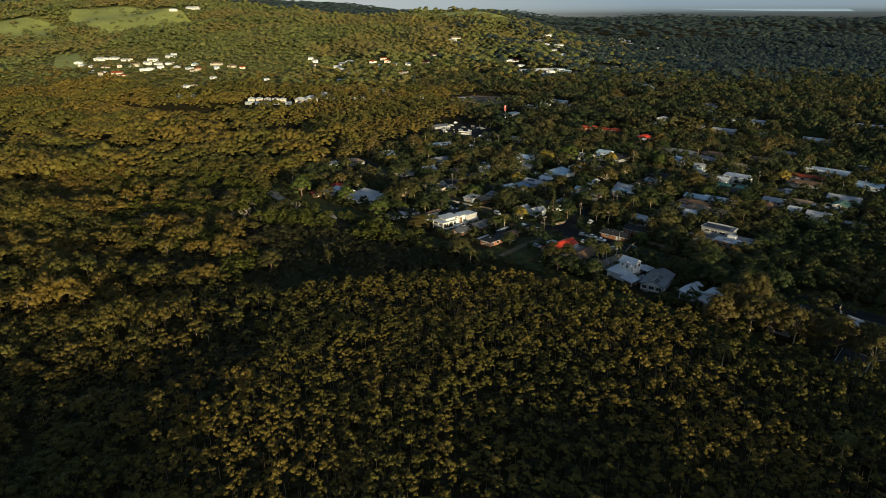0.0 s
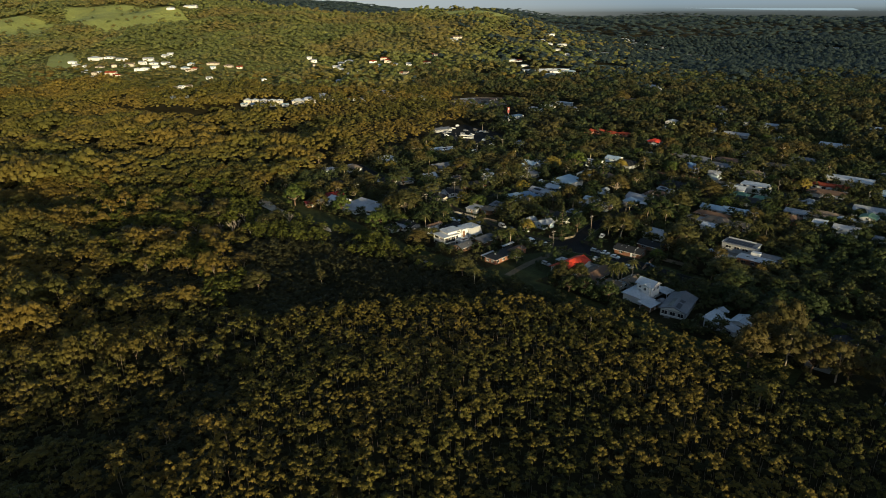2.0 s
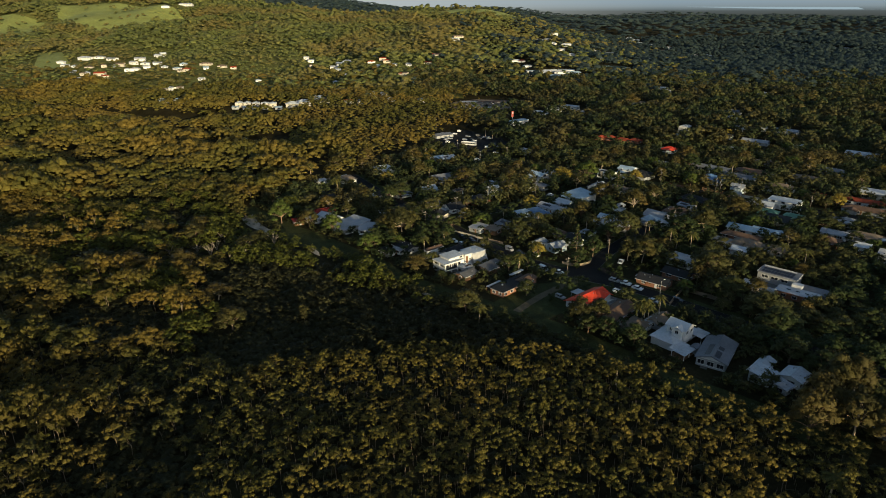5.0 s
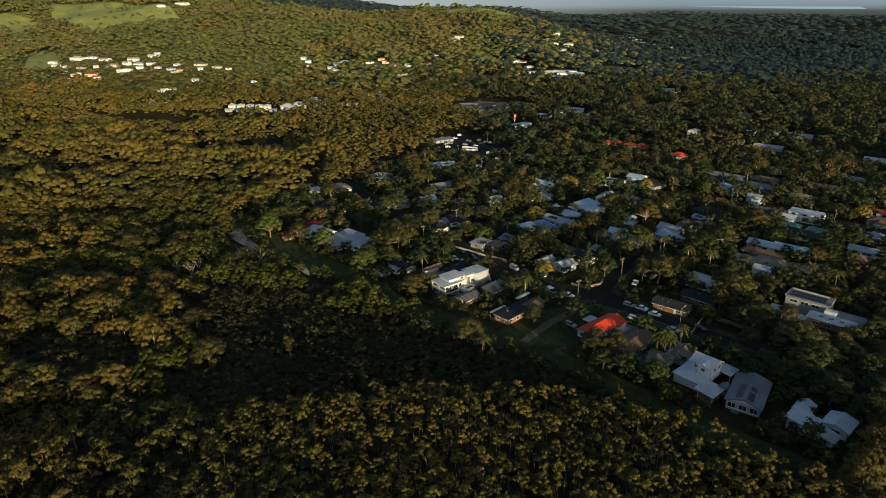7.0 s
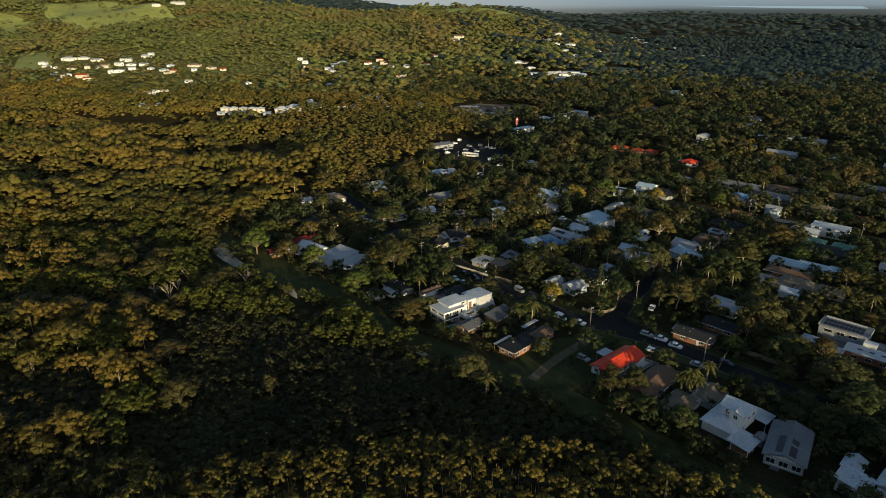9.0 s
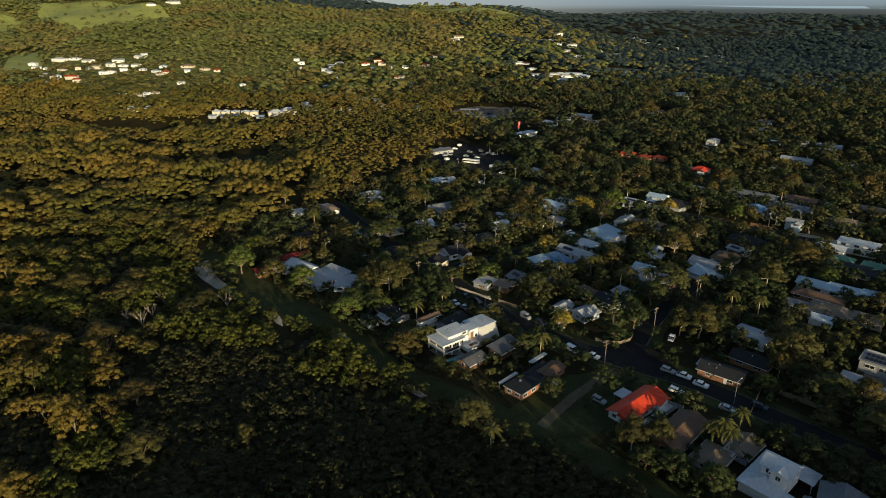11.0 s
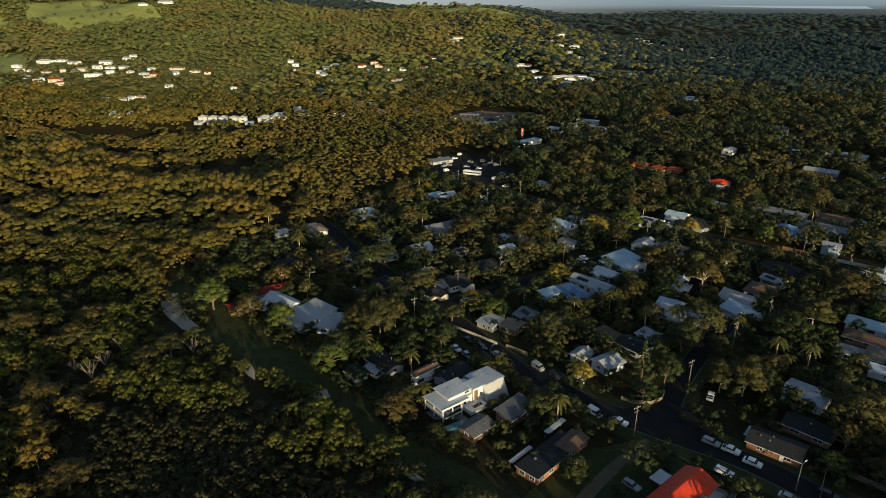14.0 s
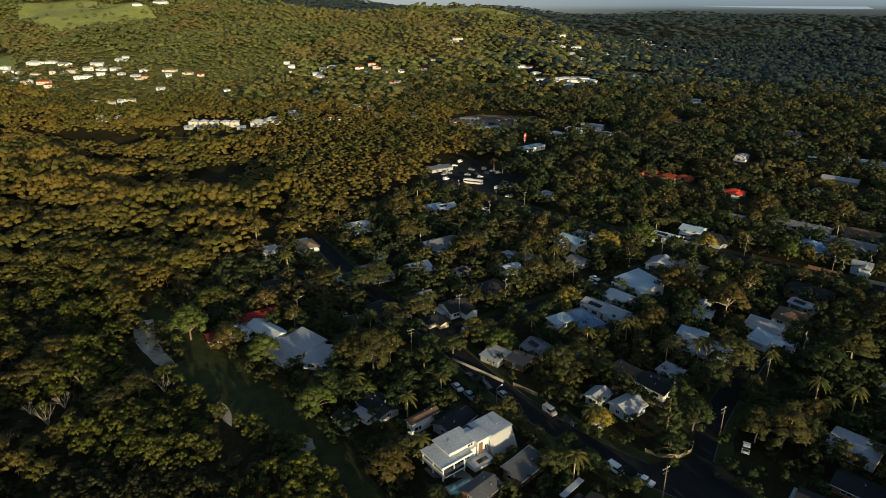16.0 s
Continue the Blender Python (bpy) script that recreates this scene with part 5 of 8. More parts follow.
house(-476, 1168, 27, 8, 6, 4.6, "gable", "r_white", "white", FAR)
house(-413, 1018, -8, 6, 6, 2.8, "hip", "r_white", "white", FAR)
house(-387, 1000, -28, 9, 6, 2.8, "hip", "r_aqua", "white", FAR)
house(-390, 1033, 2, 8, 6, 2.8, "hip", "r_aqua", "white", FAR)
house(-368, 986, -14, 8, 6, 4.6, "hip", "r_tile", "cream", FAR)
house(-375, 982, -10, 6, 6, 2.8, "gable", "r_tan", "cream", FAR)
house(-354, 1028, -5, 14, 8, 2.8, "hip", "r_tan", "cream", FAR)
house(-346, 1002, 27, 6, 6, 2.8, "gable", "r_aqua", "white", FAR)
house(-328, 1020, -7, 10, 6, 2.8, "hip", "r_tan", "cream", FAR)
house(-312, 1021, 18, 7, 6, 2.8, "gable", "r_tile", "cream", FAR)
house(-329, 934, -7, 6, 6, 2.8, "gable", "r_white", "white", FAR)
house(-257, 950, 25, 6, 6, 2.8, "hip", "r_white", "white", FAR)
house(-483, 914, -26, 6, 6, 4.6, "gable", "r_white", "white", FAR)
house(-450, 878, -16, 7, 6, 5, "hip", "r_tan", "cream", ROW)
house(-229, 1149, -6, 6, 6, 4.4, "gable", "r_white", "white", FAR)
house(-219, 1131, 29, 8, 6, 4.4, "gable", "r_pale", "white", FAR)
house(-209, 1086, 27, 6, 6, 4.6, "hip", "r_tan", "cream", FAR)
house(-210, 1172, -28, 6, 6, 4.6, "gable", "r_white", "white", FAR)
house(-174, 1096, 3, 11, 7, 4.4, "gable", "r_white", "white", FAR)
house(-165, 1063, 2, 10, 6, 4.4, "gable", "r_white", "white", FAR)
house(-159, 1137, 5, 13, 8, 4.4, "hip", "r_white", "white", FAR)
house(-171, 1133, -12, 10, 6, 4.4, "gable", "r_white", "white", FAR)
house(-142, 1019, 4, 12, 7, 2.8, "gable", "r_pale", "white", FAR)
house(-129, 1040, -22, 10, 6, 4.4, "gable", "r_pale", "white", FAR)
house(-115, 1097, 15, 10, 6, 2.8, "hip", "r_tile", "white", FAR)
house(-97, 1102, 5, 9, 6, 4.4, "hip", "r_tile", "cream", FAR)
house(-89, 1084, 3, 9, 6, 4.4, "hip", "r_tile", "cream", FAR)
house(-99, 1057, 7, 6, 6, 4.4, "gable", "r_aqua", "white", FAR)
house(-76, 1064, -19, 6, 6, 2.8, "hip", "r_white", "white", FAR)
house(-59, 1006, -29, 10, 6, 2.8, "hip", "r_tile", "cream", FAR)
house(-55, 1003, -28, 6, 6, 4.4, "gable", "r_tan", "cream", FAR)
house(-9, 1156, 20, 12, 7, 4.6, "gable", "r_tan", "cream", FAR)
house(-54, 1071, -16, 6, 6, 2.8, "gable", "r_pale", "white", FAR)
house(-25, 1111, -3, 10, 6, 4.4, "hip", "r_tile", "cream", FAR)
house(-150, 952, 11, 6, 6, 4.6, "hip", "r_white", "white", FAR)
house(-91, 867, 12, 6, 6, 4.4, "gable", "r_aqua", "white", FAR)
house(-78, 844, -28, 7, 6, 2.8, "hip", "r_tile", "white", FAR)
house(-75, 860, -7, 6, 6, 4.6, "gable", "r_pale", "white", FAR)
house(-63, 817, -27, 6, 6, 4.4, "hip", "r_white", "white", FAR)
house(-26, 812, 15, 7, 6, 4.4, "hip", "r_aqua", "white", FAR)
house(-110, 796, 8, 9, 6, 4.4, "hip", "r_tile", "white", FAR)
house(-150, 822, -9, 6, 6, 4.4, "gable", "r_white", "white", FAR)
house(-146, 813, -10, 9, 6, 2.8, "hip", "r_white", "white", FAR)
house(-137, 787, 20, 9, 6, 4.6, "hip", "r_tan", "cream", FAR)
house(-97, 791, 26, 6, 6, 4.4, "hip", "r_pale", "white", FAR)
house(-359, 842, 27, 7, 6, 5, "gable", "r_white", "white", ROW)
house(-351, 837, -21, 7, 6, 5, "hip", "r_tile", "cream", ROW)
house(-344, 844, -13, 7, 6, 5, "hip", "r_tan", "cream", ROW)
house(-338, 855, -27, 7, 6, 5, "gable", "r_white", "white", ROW)
house(-331, 862, -2, 7, 6, 5, "gable", "r_tan", "cream", ROW)
house(-312, 873, 11, 10, 6, 5, "hip", "r_tan", "cream", ROW)
house(-301, 873, -13, 7, 6, 5, "gable", "r_tile", "cream", ROW)
house(-293, 882, 15, 7, 6, 5, "hip", "r_pale", "white", ROW)
house(-307, 752, -15, 9, 6, 4.4, "hip", "r_aqua", "white", FAR)
house(-291, 753, 1, 7, 6, 4.4, "hip", "r_aqua", "white", FAR)
house(-281, 750, 1, 6, 6, 4.6, "hip", "r_aqua", "white", FAR)
house(-592, 1608, -12, 25, 11, 4.6, "gable", "r_white", "white", FAR)
house(-617, 1552, 10, 14, 9, 4.4, "hip", "r_pale", "white", FAR)
house(22, 1320, -24, 14, 9, 2.8, "gable", "r_white", "white", FAR)
house(-11, 1161, -7, 11, 7, 4.4, "gable", "r_tile", "cream", FAR)
house(-219.1, 736.7, 12, 7.4, 8, 5.0, "hip", "r_white", "cream", ROW)
house(-210.5, 737.7, 12, 7.4, 8, 5.0, "hip", "r_white", "cream", ROW)
house(-201.4, 738.9, 12, 7.4, 8, 5.0, "hip", "r_white", "cream", ROW)
house(-192.3, 740.3, 12, 7.4, 8, 5.0, "hip", "r_white", "cream", ROW)
house(-184.2, 741.6, 12, 7.4, 8, 5.0, "hip", "r_white", "cream", ROW)
house(-220.2, 727.3, 8, 5.8, 4, 2.4, "skil", "r_aqua", "grey_wall", FAR)
house(-209.2, 728.3, 8, 5.8, 4, 2.4, "skil", "r_aqua", "grey_wall", FAR)
house(-199.7, 729.4, 8, 5.8, 4, 2.4, "skil", "r_aqua", "grey_wall", FAR)
house(-189.3, 730.7, 8, 5.8, 4, 2.4, "skil", "r_aqua", "grey_wall", FAR)
house(-176.0, 732.5, 8, 5.8, 4, 2.4, "skil", "r_aqua", "grey_wall", FAR)
house(-164.1, 745.3, 14, 14, 10, 5.0, "hip", "r_white", "cream", ROW)
house(-154.6, 760.3, 14, 15, 10, 5.0, "hip", "r_white", "cream", ROW)

# the village in the valley behind the ridge's end
VALLEY = "houses of the far village"
house(242, 1545, -10, 32.7, 11.0, 4.8, "flat", "r_white", "white", VALLEY)
house(254, 1530, -6, 22.0, 11.0, 3.2, "flat", "r_white", "white", VALLEY)
house(200, 1430, -19, 15.5, 7.8, 3.2, "hip", "r_pale", "white", VALLEY)
house(245, 1372, 5, 19.5, 9.8, 4.8, "gable", "r_white", "white", VALLEY)
house(304, 1568, -20, 20.1, 10.1, 3.2, "flat", "r_pale", "white", VALLEY)
house(319, 1526, -21, 19.6, 9.8, 3.2, "gable", "r_white", "white", VALLEY)
house(299, 1422, 0, 20.5, 10.3, 3.2, "flat", "r_aqua", "white", VALLEY)
house(345, 1526, 10, 17.1, 8.5, 3.2, "hip", "r_white", "white", VALLEY)
house(351, 1436, 23, 22.2, 11.0, 3.2, "flat", "r_pale", "white", VALLEY)
house(324, 1422, -22, 15.8, 7.9, 3.2, "gable", "r_tile", "cream", VALLEY)
house(235, 1265, 8, 13.6, 6.8, 3.2, "hip", "r_white", "white", VALLEY)
house(491, 1768, -8, 34.0, 11.0, 3.2, "flat", "r_white", "white", VALLEY)
house(493, 1717, 24, 18.3, 9.1, 3.2, "gable", "r_pale", "white", VALLEY)
house(517, 1687, -19, 19.5, 9.8, 3.2, "hip", "r_white", "white", VALLEY)
house(513, 1594, -12, 21.3, 10.6, 4.8, "flat", "r_tan", "cream", VALLEY)
house(544, 1652, -24, 17.8, 8.9, 3.2, "hip", "r_pale", "white", VALLEY)
house(428, 1392, -8, 27.9, 11.0, 3.2, "flat", "r_aqua", "white", VALLEY)
house(301, 1298, -13, 10.9, 6.0, 4.8, "gable", "r_white", "white", VALLEY)
house(517, 1505, -6, 14.8, 7.4, 3.2, "hip", "r_white", "white", VALLEY)
house(121, 1141, 15, 15.6, 7.8, 4.8, "hip", "r_white", "white", VALLEY)
house(131, 1139, -20, 10.1, 6.0, 3.2, "hip", "r_tile", "white", VALLEY)
house(135, 1098, 17, 13.2, 6.6, 3.2, "hip", "r_white", "white", VALLEY)
house(139, 1048, 7, 23.4, 11.0, 3.2, "flat", "r_white", "white", VALLEY)
house(149, 1038, -10, 16.5, 8.3, 3.2, "gable", "r_pale", "white", VALLEY)
house(170, 1053, -10, 14.3, 7.2, 3.2, "hip", "r_white", "white", VALLEY)
house(189, 1052, -8, 23.7, 11.0, 3.2, "flat", "r_white", "white", VALLEY)
house(199, 1037, -20, 18.4, 9.2, 3.2, "hip", "r_aqua", "white", VALLEY)
house(158, 1011, -25, 28.1, 11.0, 3.2, "flat", "r_aqua", "white", VALLEY)
house(126, 1018, -7, 12.1, 6.0, 3.2, "hip", "r_tan", "cream", VALLEY)
house(29, 1352, 23, 19.9, 10.0, 3.2, "gable", "r_tan", "cream", VALLEY)
house(728, 1599, 1, 25.6, 11.0, 3.2, "flat", "r_pale", "white", VALLEY)
house(894, 1528, 2, 30.5, 11.0, 3.2, "flat", "r_pale", "white", VALLEY)
house(857, 1646, 13, 27.2, 11.0, 3.2, "flat", "r_pale", "white", VALLEY)
house(589, 1511, -7, 27.5, 11.0, 3.2, "flat", "r_pale", "white", VALLEY)
house(603, 1457, 2, 26.7, 11.0, 3.2, "flat", "r_pale", "white", VALLEY)
house(588, 1529, 3, 16.7, 8.3, 3.2, "gable", "r_white", "white", VALLEY)
house(532, 988, -11, 22.9, 11.0, 3.2, "flat", "r_pale", "white", VALLEY)
house(542, 971, -6, 18.2, 9.1, 3.2, "hip", "r_grey", "white", VALLEY)
house(296, 920, -23, 12.9, 6.4, 3.2, "gable", "r_white", "white", VALLEY)
house(257, 1505, -23, 15.3, 7.6, 3.2, "hip", "r_pale", "cream", VALLEY)
house(278, 1420, 15, 13.2, 6.6, 3.2, "hip", "r_tan", "cream", VALLEY)
house(310, 1423, 8, 15.7, 7.9, 3.2, "hip", "r_white", "white", VALLEY)
house(220, 1378, 19, 13.8, 6.9, 3.2, "hip", "r_white", "white", VALLEY)
house(225, 1307, -16, 13.0, 6.5, 3.2, "gable", "r_pale", "white", VALLEY)
house(489, 1790, -21, 19.0, 9.5, 3.2, "hip", "r_white", "white", VALLEY)
house(563, 1520, -13, 16.5, 8.2, 3.2, "hip", "r_pale", "white", VALLEY)
house(157, 1053, -8, 16.8, 8.4, 3.2, "gable", "r_white", "white", VALLEY)
house(177, 1041, -3, 16.7, 8.3, 3.2, "hip", "r_pale", "white", VALLEY)
house(180, 1364, 22, 12.4, 6.2, 3.2, "hip", "r_white", "white", VALLEY)
house(219, 1441, 15, 14.5, 7.2, 3.2, "gable", "r_white", "white", VALLEY)

# ---- vehicles ----
def car(x, y, turn, paint="car_white", form="sedan", label="", L=4.3):
    words = {"car_white": "white", "car_silver": "silver", "car_dark": "dark", "car_red": "red"}[paint]
    ob = thing("car", x, y, turn, label or f"{words} {form} parked beside the street", "car", "parked cars", 0.19)
    W, hw = 1.8, 0.34
    if form == "van":
        prof = [(-L / 2, 0.35), (L / 2, 0.35), (L / 2, 0.95), (L / 2 - 0.6, 1.15), (L / 2 - 1.25, 1.95), (-L / 2 + 0.1, 2.0), (-L / 2, 1.7)]
        glass = [(L / 2 - 2.3, 1.2), (L / 2 - 0.6, 1.2), (L / 2 - 1.1, 1.82), (L / 2 - 2.3, 1.82)]
        side, top, upper, lower = 1.2, 0.93, 0.955, 1.012
    elif form == "utility":
        prof = [(-L / 2, 0.4), (L / 2, 0.4), (L / 2, 0.95), (L / 2 - 1.2, 1.05), (L / 2 - 1.75, 1.65), (L / 2 - 3.0, 1.68), (L / 2 - 3.25, 1.05), (-L / 2, 1.0)]
        glass = [(L / 2 - 3.28, 1.08), (L / 2 - 1.18, 1.08), (L / 2 - 1.63, 1.58), (L / 2 - 3.08, 1.58)]
        side, top, upper, lower = 1.2, 0.84, 0.875, 0.99
    else:
        end = 0.35 if form == "wagon" else 1.1
        prof = [(-L / 2, 0.32), (L / 2, 0.32), (L / 2, 0.78), (L / 2 - 1.1, 0.92), (L / 2 - 1.75, 1.42), (-L / 2 + end, 1.46), (-L / 2 + 0.35 * end, 1.0), (-L / 2, 0.85)]
        glass = [(-L / 2 + 0.42 * end - 0.06, 1.0), (L / 2 - 1.12, 0.98), (L / 2 - 1.62, 1.35), (-L / 2 + 0.86 * end - 0.06, 1.38)]
        side, top, upper, lower = 1.2, 0.82, 0.865, 0.985
    body = extrude_x(prof, -W / 2, W / 2)
    for v in body.verts:
        if v.co.z > side:
            v.co.x *= top
    bmesh.ops.bevel(body, geom=[e for e in body.edges if len(e.link_faces) == 2 and e.calc_face_angle() > 0.5], offset=0.07, segments=2, affect="EDGES")
    part("body", body, paint, ob).matrix_basis = pose(0, 0, 0, 0, 0, -90)
    g = extrude_x(glass, -W / 2, W / 2)
    for v in g.verts:
        v.co.x *= lower if v.co.z < side + 0.02 else upper
    part("cabin_glass", g, "glass", ob).matrix_basis = pose(0, 0, 0, 0, 0, -90)
    if form == "utility":
        part("tray", boxes(((-L / 2 + L / 2 - 3.4) / 2 + 0.05, 0, 0.98, L - 3.6, 1.5, 0.07)), "dark", ob)
    if form == "wagon":
        for py in (-0.6, 0.6):
            part("roof_rail", boxes((-0.5, py, 1.45, 1.9, 0.05, 0.06)), "dark", ob)
    for px in (-L / 2 + 0.8, L / 2 - 0.85):
        for py in (-W / 2 + 0.08, W / 2 - 0.08):
            bm = bmesh.new()
            tube(bm, (0, -0.11, 0), (0, 0.11, 0), hw, hw, 14)
            wheel = part("wheel", bm, "dark", ob)
            wheel.matrix_basis = pose(px, py, hw - 0.02)
            bm = bmesh.new()
            tube(bm, (0, -0.12, 0), (0, 0.12, 0), hw * 0.55, hw * 0.55, 10)
            part("rim", bm, "steel", wheel)
    for py in (-0.62, 0.62):
        part("headlight", boxes((L / 2 - 0.02, py, 0.62, 0.08, 0.32, 0.16)), "steel", ob)
        part("tail_light", boxes((-L / 2 + 0.02, py, 0.7, 0.08, 0.3, 0.16)), "car_red", ob)
    TAKEN.append((x, y, 3.5))
    return ob


def utility_pole(x, y, form):
    h = {"x": 9.5, "p": 10.5, "l": 7.5}[form]
    if form == "l":
        ob = thing("street_lamp", x, y, 35, "galvanised steel street lamp with curved arm", "street lamp", "street lamps")
        bm = bmesh.new()
        tube(bm, (0, 0, -0.5), (0, 0, h), 0.11, 0.07, 8)
        part("pole", bm, "steel", ob)
        bm = bmesh.new()
        tube(bm, (0, 0, h - 0.1), (1.5, 0, h + 0.35), 0.05, 0.04, 6)
        part("arm", bm, "steel", ob)
        part("lamp_head", boxes((1.75, 0, h + 0.26, 0.7, 0.26, 0.14)), "white", ob)
    else:
        ob = thing("power_pole", x, y, 32 if form == "x" else 48, "weathered timber power pole with crossarm", "power pole", "power poles")
        bm = bmesh.new()
        tube(bm, (0, 0, -0.6), (0, 0, h), 0.15, 0.10, 8)
        part("pole", bm, "pole", ob)
        part("crossarm", boxes((0, 0.14, h - 0.9, 2.4, 0.12, 0.14)), "pole", ob)
        if form == "x":
            part("lower_crossarm", boxes((0, 0.14, h - 2.0, 1.8, 0.12, 0.14)), "pole", ob)
        else:
            part("transformer", boxes((0, -0.42, h - 3.2, 0.5, 0.45, 0.9)), "steel", ob)
        for k in (-1.05, -0.45, 0.45, 1.05):
            bm = bmesh.new()
            tube(bm, (k, 0.14, h - 0.76), (k, 0.14, h - 0.52), 0.05, 0.04, 6)
            part("insulator", bm, "white", ob)
    TAKEN.append((x, y, 2.5))
    return ob


def fence(pts, h, material, label, panel=2.4, cap=False):
    """Panels between posts along a line in plan."""
    ob = thing("fence", *pts[0], 0, label, "fence", "fences")
    ox, oy, oz = pts[0][0], pts[0][1], gz(*pts[0])
    for a, b in zip(pts, pts[1:]):
        a, b = Vector(a), Vector(b)
        d = b - a
        n = max(1, round(d.length / panel))
        ang = math.atan2(d.y, d.x)
        step = d.length / n
        me_panel = me_post = None
        for k in range(n):
            c = a.lerp(b, (k + 0.5) / n)
            m = pose(c.x - ox, c.y - oy, gz(c.x, c.y) - oz, 0, 0, math.degrees(ang))
            if me_panel is None:
                p = part("panel", boxes((0, 0, -0.3, step - 0.06, 0.08, h + 0.3)), material, ob)
                q = part("post", boxes((-step / 2, 0, -0.4, 0.16, 0.16, h + 0.5)), material, ob)
                me_panel, me_post = p.data, q.data
            else:
                p, q = new("panel", me_panel), new("post", me_post)
                p.parent = q.parent = ob
            p.matrix_basis = m
            q.matrix_basis = m
    return ob


fence([(3.5, 349.6), (18.4, 336.4)], 1.1, "cream", "pale rendered wall lit along the street")
fence([(21.2, 335.0), (27.6, 329.4)], 1.2, "fence_timber", "brown timber paling fence beside the street")
fence([(51.0, 304.5), (54.0, 302.6), (58.5, 302.0), (62.5, 304.2), (64.5, 308.0)], 1.2, "fence_timber", "weathered timber fence curving round the street corner")
fence([(139.5, 437.5), (149.5, 429.0)], 1.8, "timber", "timber fence lit beside the through road")
fence([(158.0, 425.0), (167.0, 415.5)], 1.8, "timber", "timber fence lit beside the through road")
fence([(171.0, 411.0), (179.0, 404.5), (190.0, 394.0)], 1.7, "cream", "pale wall lit beside the through road")
fence([(110.0, 463.5), (122.0, 452.5)], 1.6, "white", "white wall beside the through road")
fence([(83.5, 451.0), (90.0, 457.5)], 1.6, "white", "white wall along a garden")
fence([(57.0, 272.0), (66.0, 265.0), (60.0, 256.0)], 1.5, "grey_wall", "grey fence round the red-roofed house")
fence([(63.0, 236.5), (52.0, 247.0)], 1.5, "fence_timber", "grey paling fence at the back of a garden")
fence([(-26.0, 327.0), (-34.0, 338.0), (-31.0, 341.0)], 1.5, "fence_timber", "grey paling fence behind the halls")
fence([(83.0, 262.0), (93.0, 276.0), (106.0, 263.0)], 1.5, "fence_timber", "timber paling fence round a garden")
fence([(38.0, 318.0), (50.0, 333.0), (62.0, 323.0)], 1.5, "fence_timber", "timber paling fence round a garden")

bus = thing("bus", 20.8, 570.5, -22, "long white bus standing in the paved depot", "bus", "", 0.1)
part("body", boxes((0, 0, 0.5, 12.4, 2.5, 2.6)), "white", bus)
part("window_band", boxes((0, 0, 1.65, 11.9, 2.56, 0.8)), "glass", bus)
part("roof_unit", boxes((-3, 0, 3.1, 4.0, 1.8, 0.3)), "white", bus)
for bx in (-4.4, -3.1, 4.0):
    for by in (-1.1, 1.1):
        bm = bmesh.new()
        tube(bm, (0, -0.15, 0), (0, 0.15, 0), 0.5, 0.5, 12)
        part("wheel", bm, "dark", bus).matrix_basis = pose(bx, by, 0.48)
patch("car_park", [(-8, 566), (8, 548), (40, 545), (58, 562), (50, 600), (20, 640), (-6, 610)], "asphalt", "dark asphalt car park and depot yard", "car park", 0.12)
for px, py, r in ((8, 566, 16), (30, 566, 18), (42, 575, 16), (20, 590, 18), (30, 610, 16), (10, 620, 14)):
    TAKEN.append((px, py, r))
car(41.7, 297.4, -52, "car_white", "van")
car(47.5, 293.2, -42, "car_white", "utility")
car(68.5, 284.7, -40, "car_silver", "wagon")
car(72.1, 281.4, -40, "car_white", "utility")
car(75.4, 276.8, -40, "car_white", "sedan")
car(67.1, 273.6, -42, "car_white", "wagon")
car(78.0, 264.8, -42, "car_silver", "sedan")
car(32.4, 277.8, 30, "car_white", "sedan")
car(43.8, 269.2, -48, "car_silver", "wagon")
car(8.8, 338.7, -58, "car_dark", "sedan")
car(13.0, 334.3, -58, "car_dark", "wagon")
car(17.9, 328.9, -58, "car_silver", "sedan")
car(4.6, 333.2, -58, "car_white", "sedan")
car(8.1, 329.0, -58, "car_silver", "sedan")
car(29.7, 321.1, -56, "car_silver", "van")
car(34.3, 316.6, -56, "car_dark", "wagon")
car(40.6, 314.1, -60, "car_white", "sedan")
car(9.3, 370.1, 25, "car_silver", "sedan")
car(-31.8, 378.0, 20, "car_white", "wagon")
car(-34.9, 380.8, -60, "car_silver", "sedan")
car(61.3, 409.2, -50, "car_silver", "wagon")
car(63.5, 413.8, -50, "car_white", "sedan")
car(-8.6, 375.0, -60, "car_dark", "sedan")
car(24.9, 511.3, -40, "car_white", "van")
car(23.5, 502.9, -40, "car_silver", "sedan")
car(40.6, 538.8, -30, "car_white", "sedan")
car(46.0, 515.3, -30, "car_silver", "sedan")
car(149.4, 419.8, -40, "car_white", "sedan")
car(173.9, 477.9, -30, "car_silver", "wagon")
car(76.5, 304.9, 60, "car_white", "utility")
car(87.4, 265.8, -42, "car_dark", "wagon")
car(1.9, 594.1, 40, "car_silver", "sedan", "car standing in the paved shopping car park")
car(5.4, 597.0, -25, "car_silver", "van", "car standing in the paved shopping car park")
car(10.0, 617.7, -6, "car_white", "wagon", "car standing in the paved shopping car park")
car(-0.5, 616.3, 12, "car_white", "van", "car standing in the paved shopping car park")
car(14.0, 629.5, 59, "car_white", "van", "car standing in the paved shopping car park")
car(24.5, 592.1, -54, "car_dark", "sedan", "car standing in the paved shopping car park")
car(31.3, 596.4, -36, "car_dark", "sedan", "car standing in the paved shopping car park")
car(35.5, 601.0, 7, "car_silver", "sedan", "car standing in the paved shopping car park")
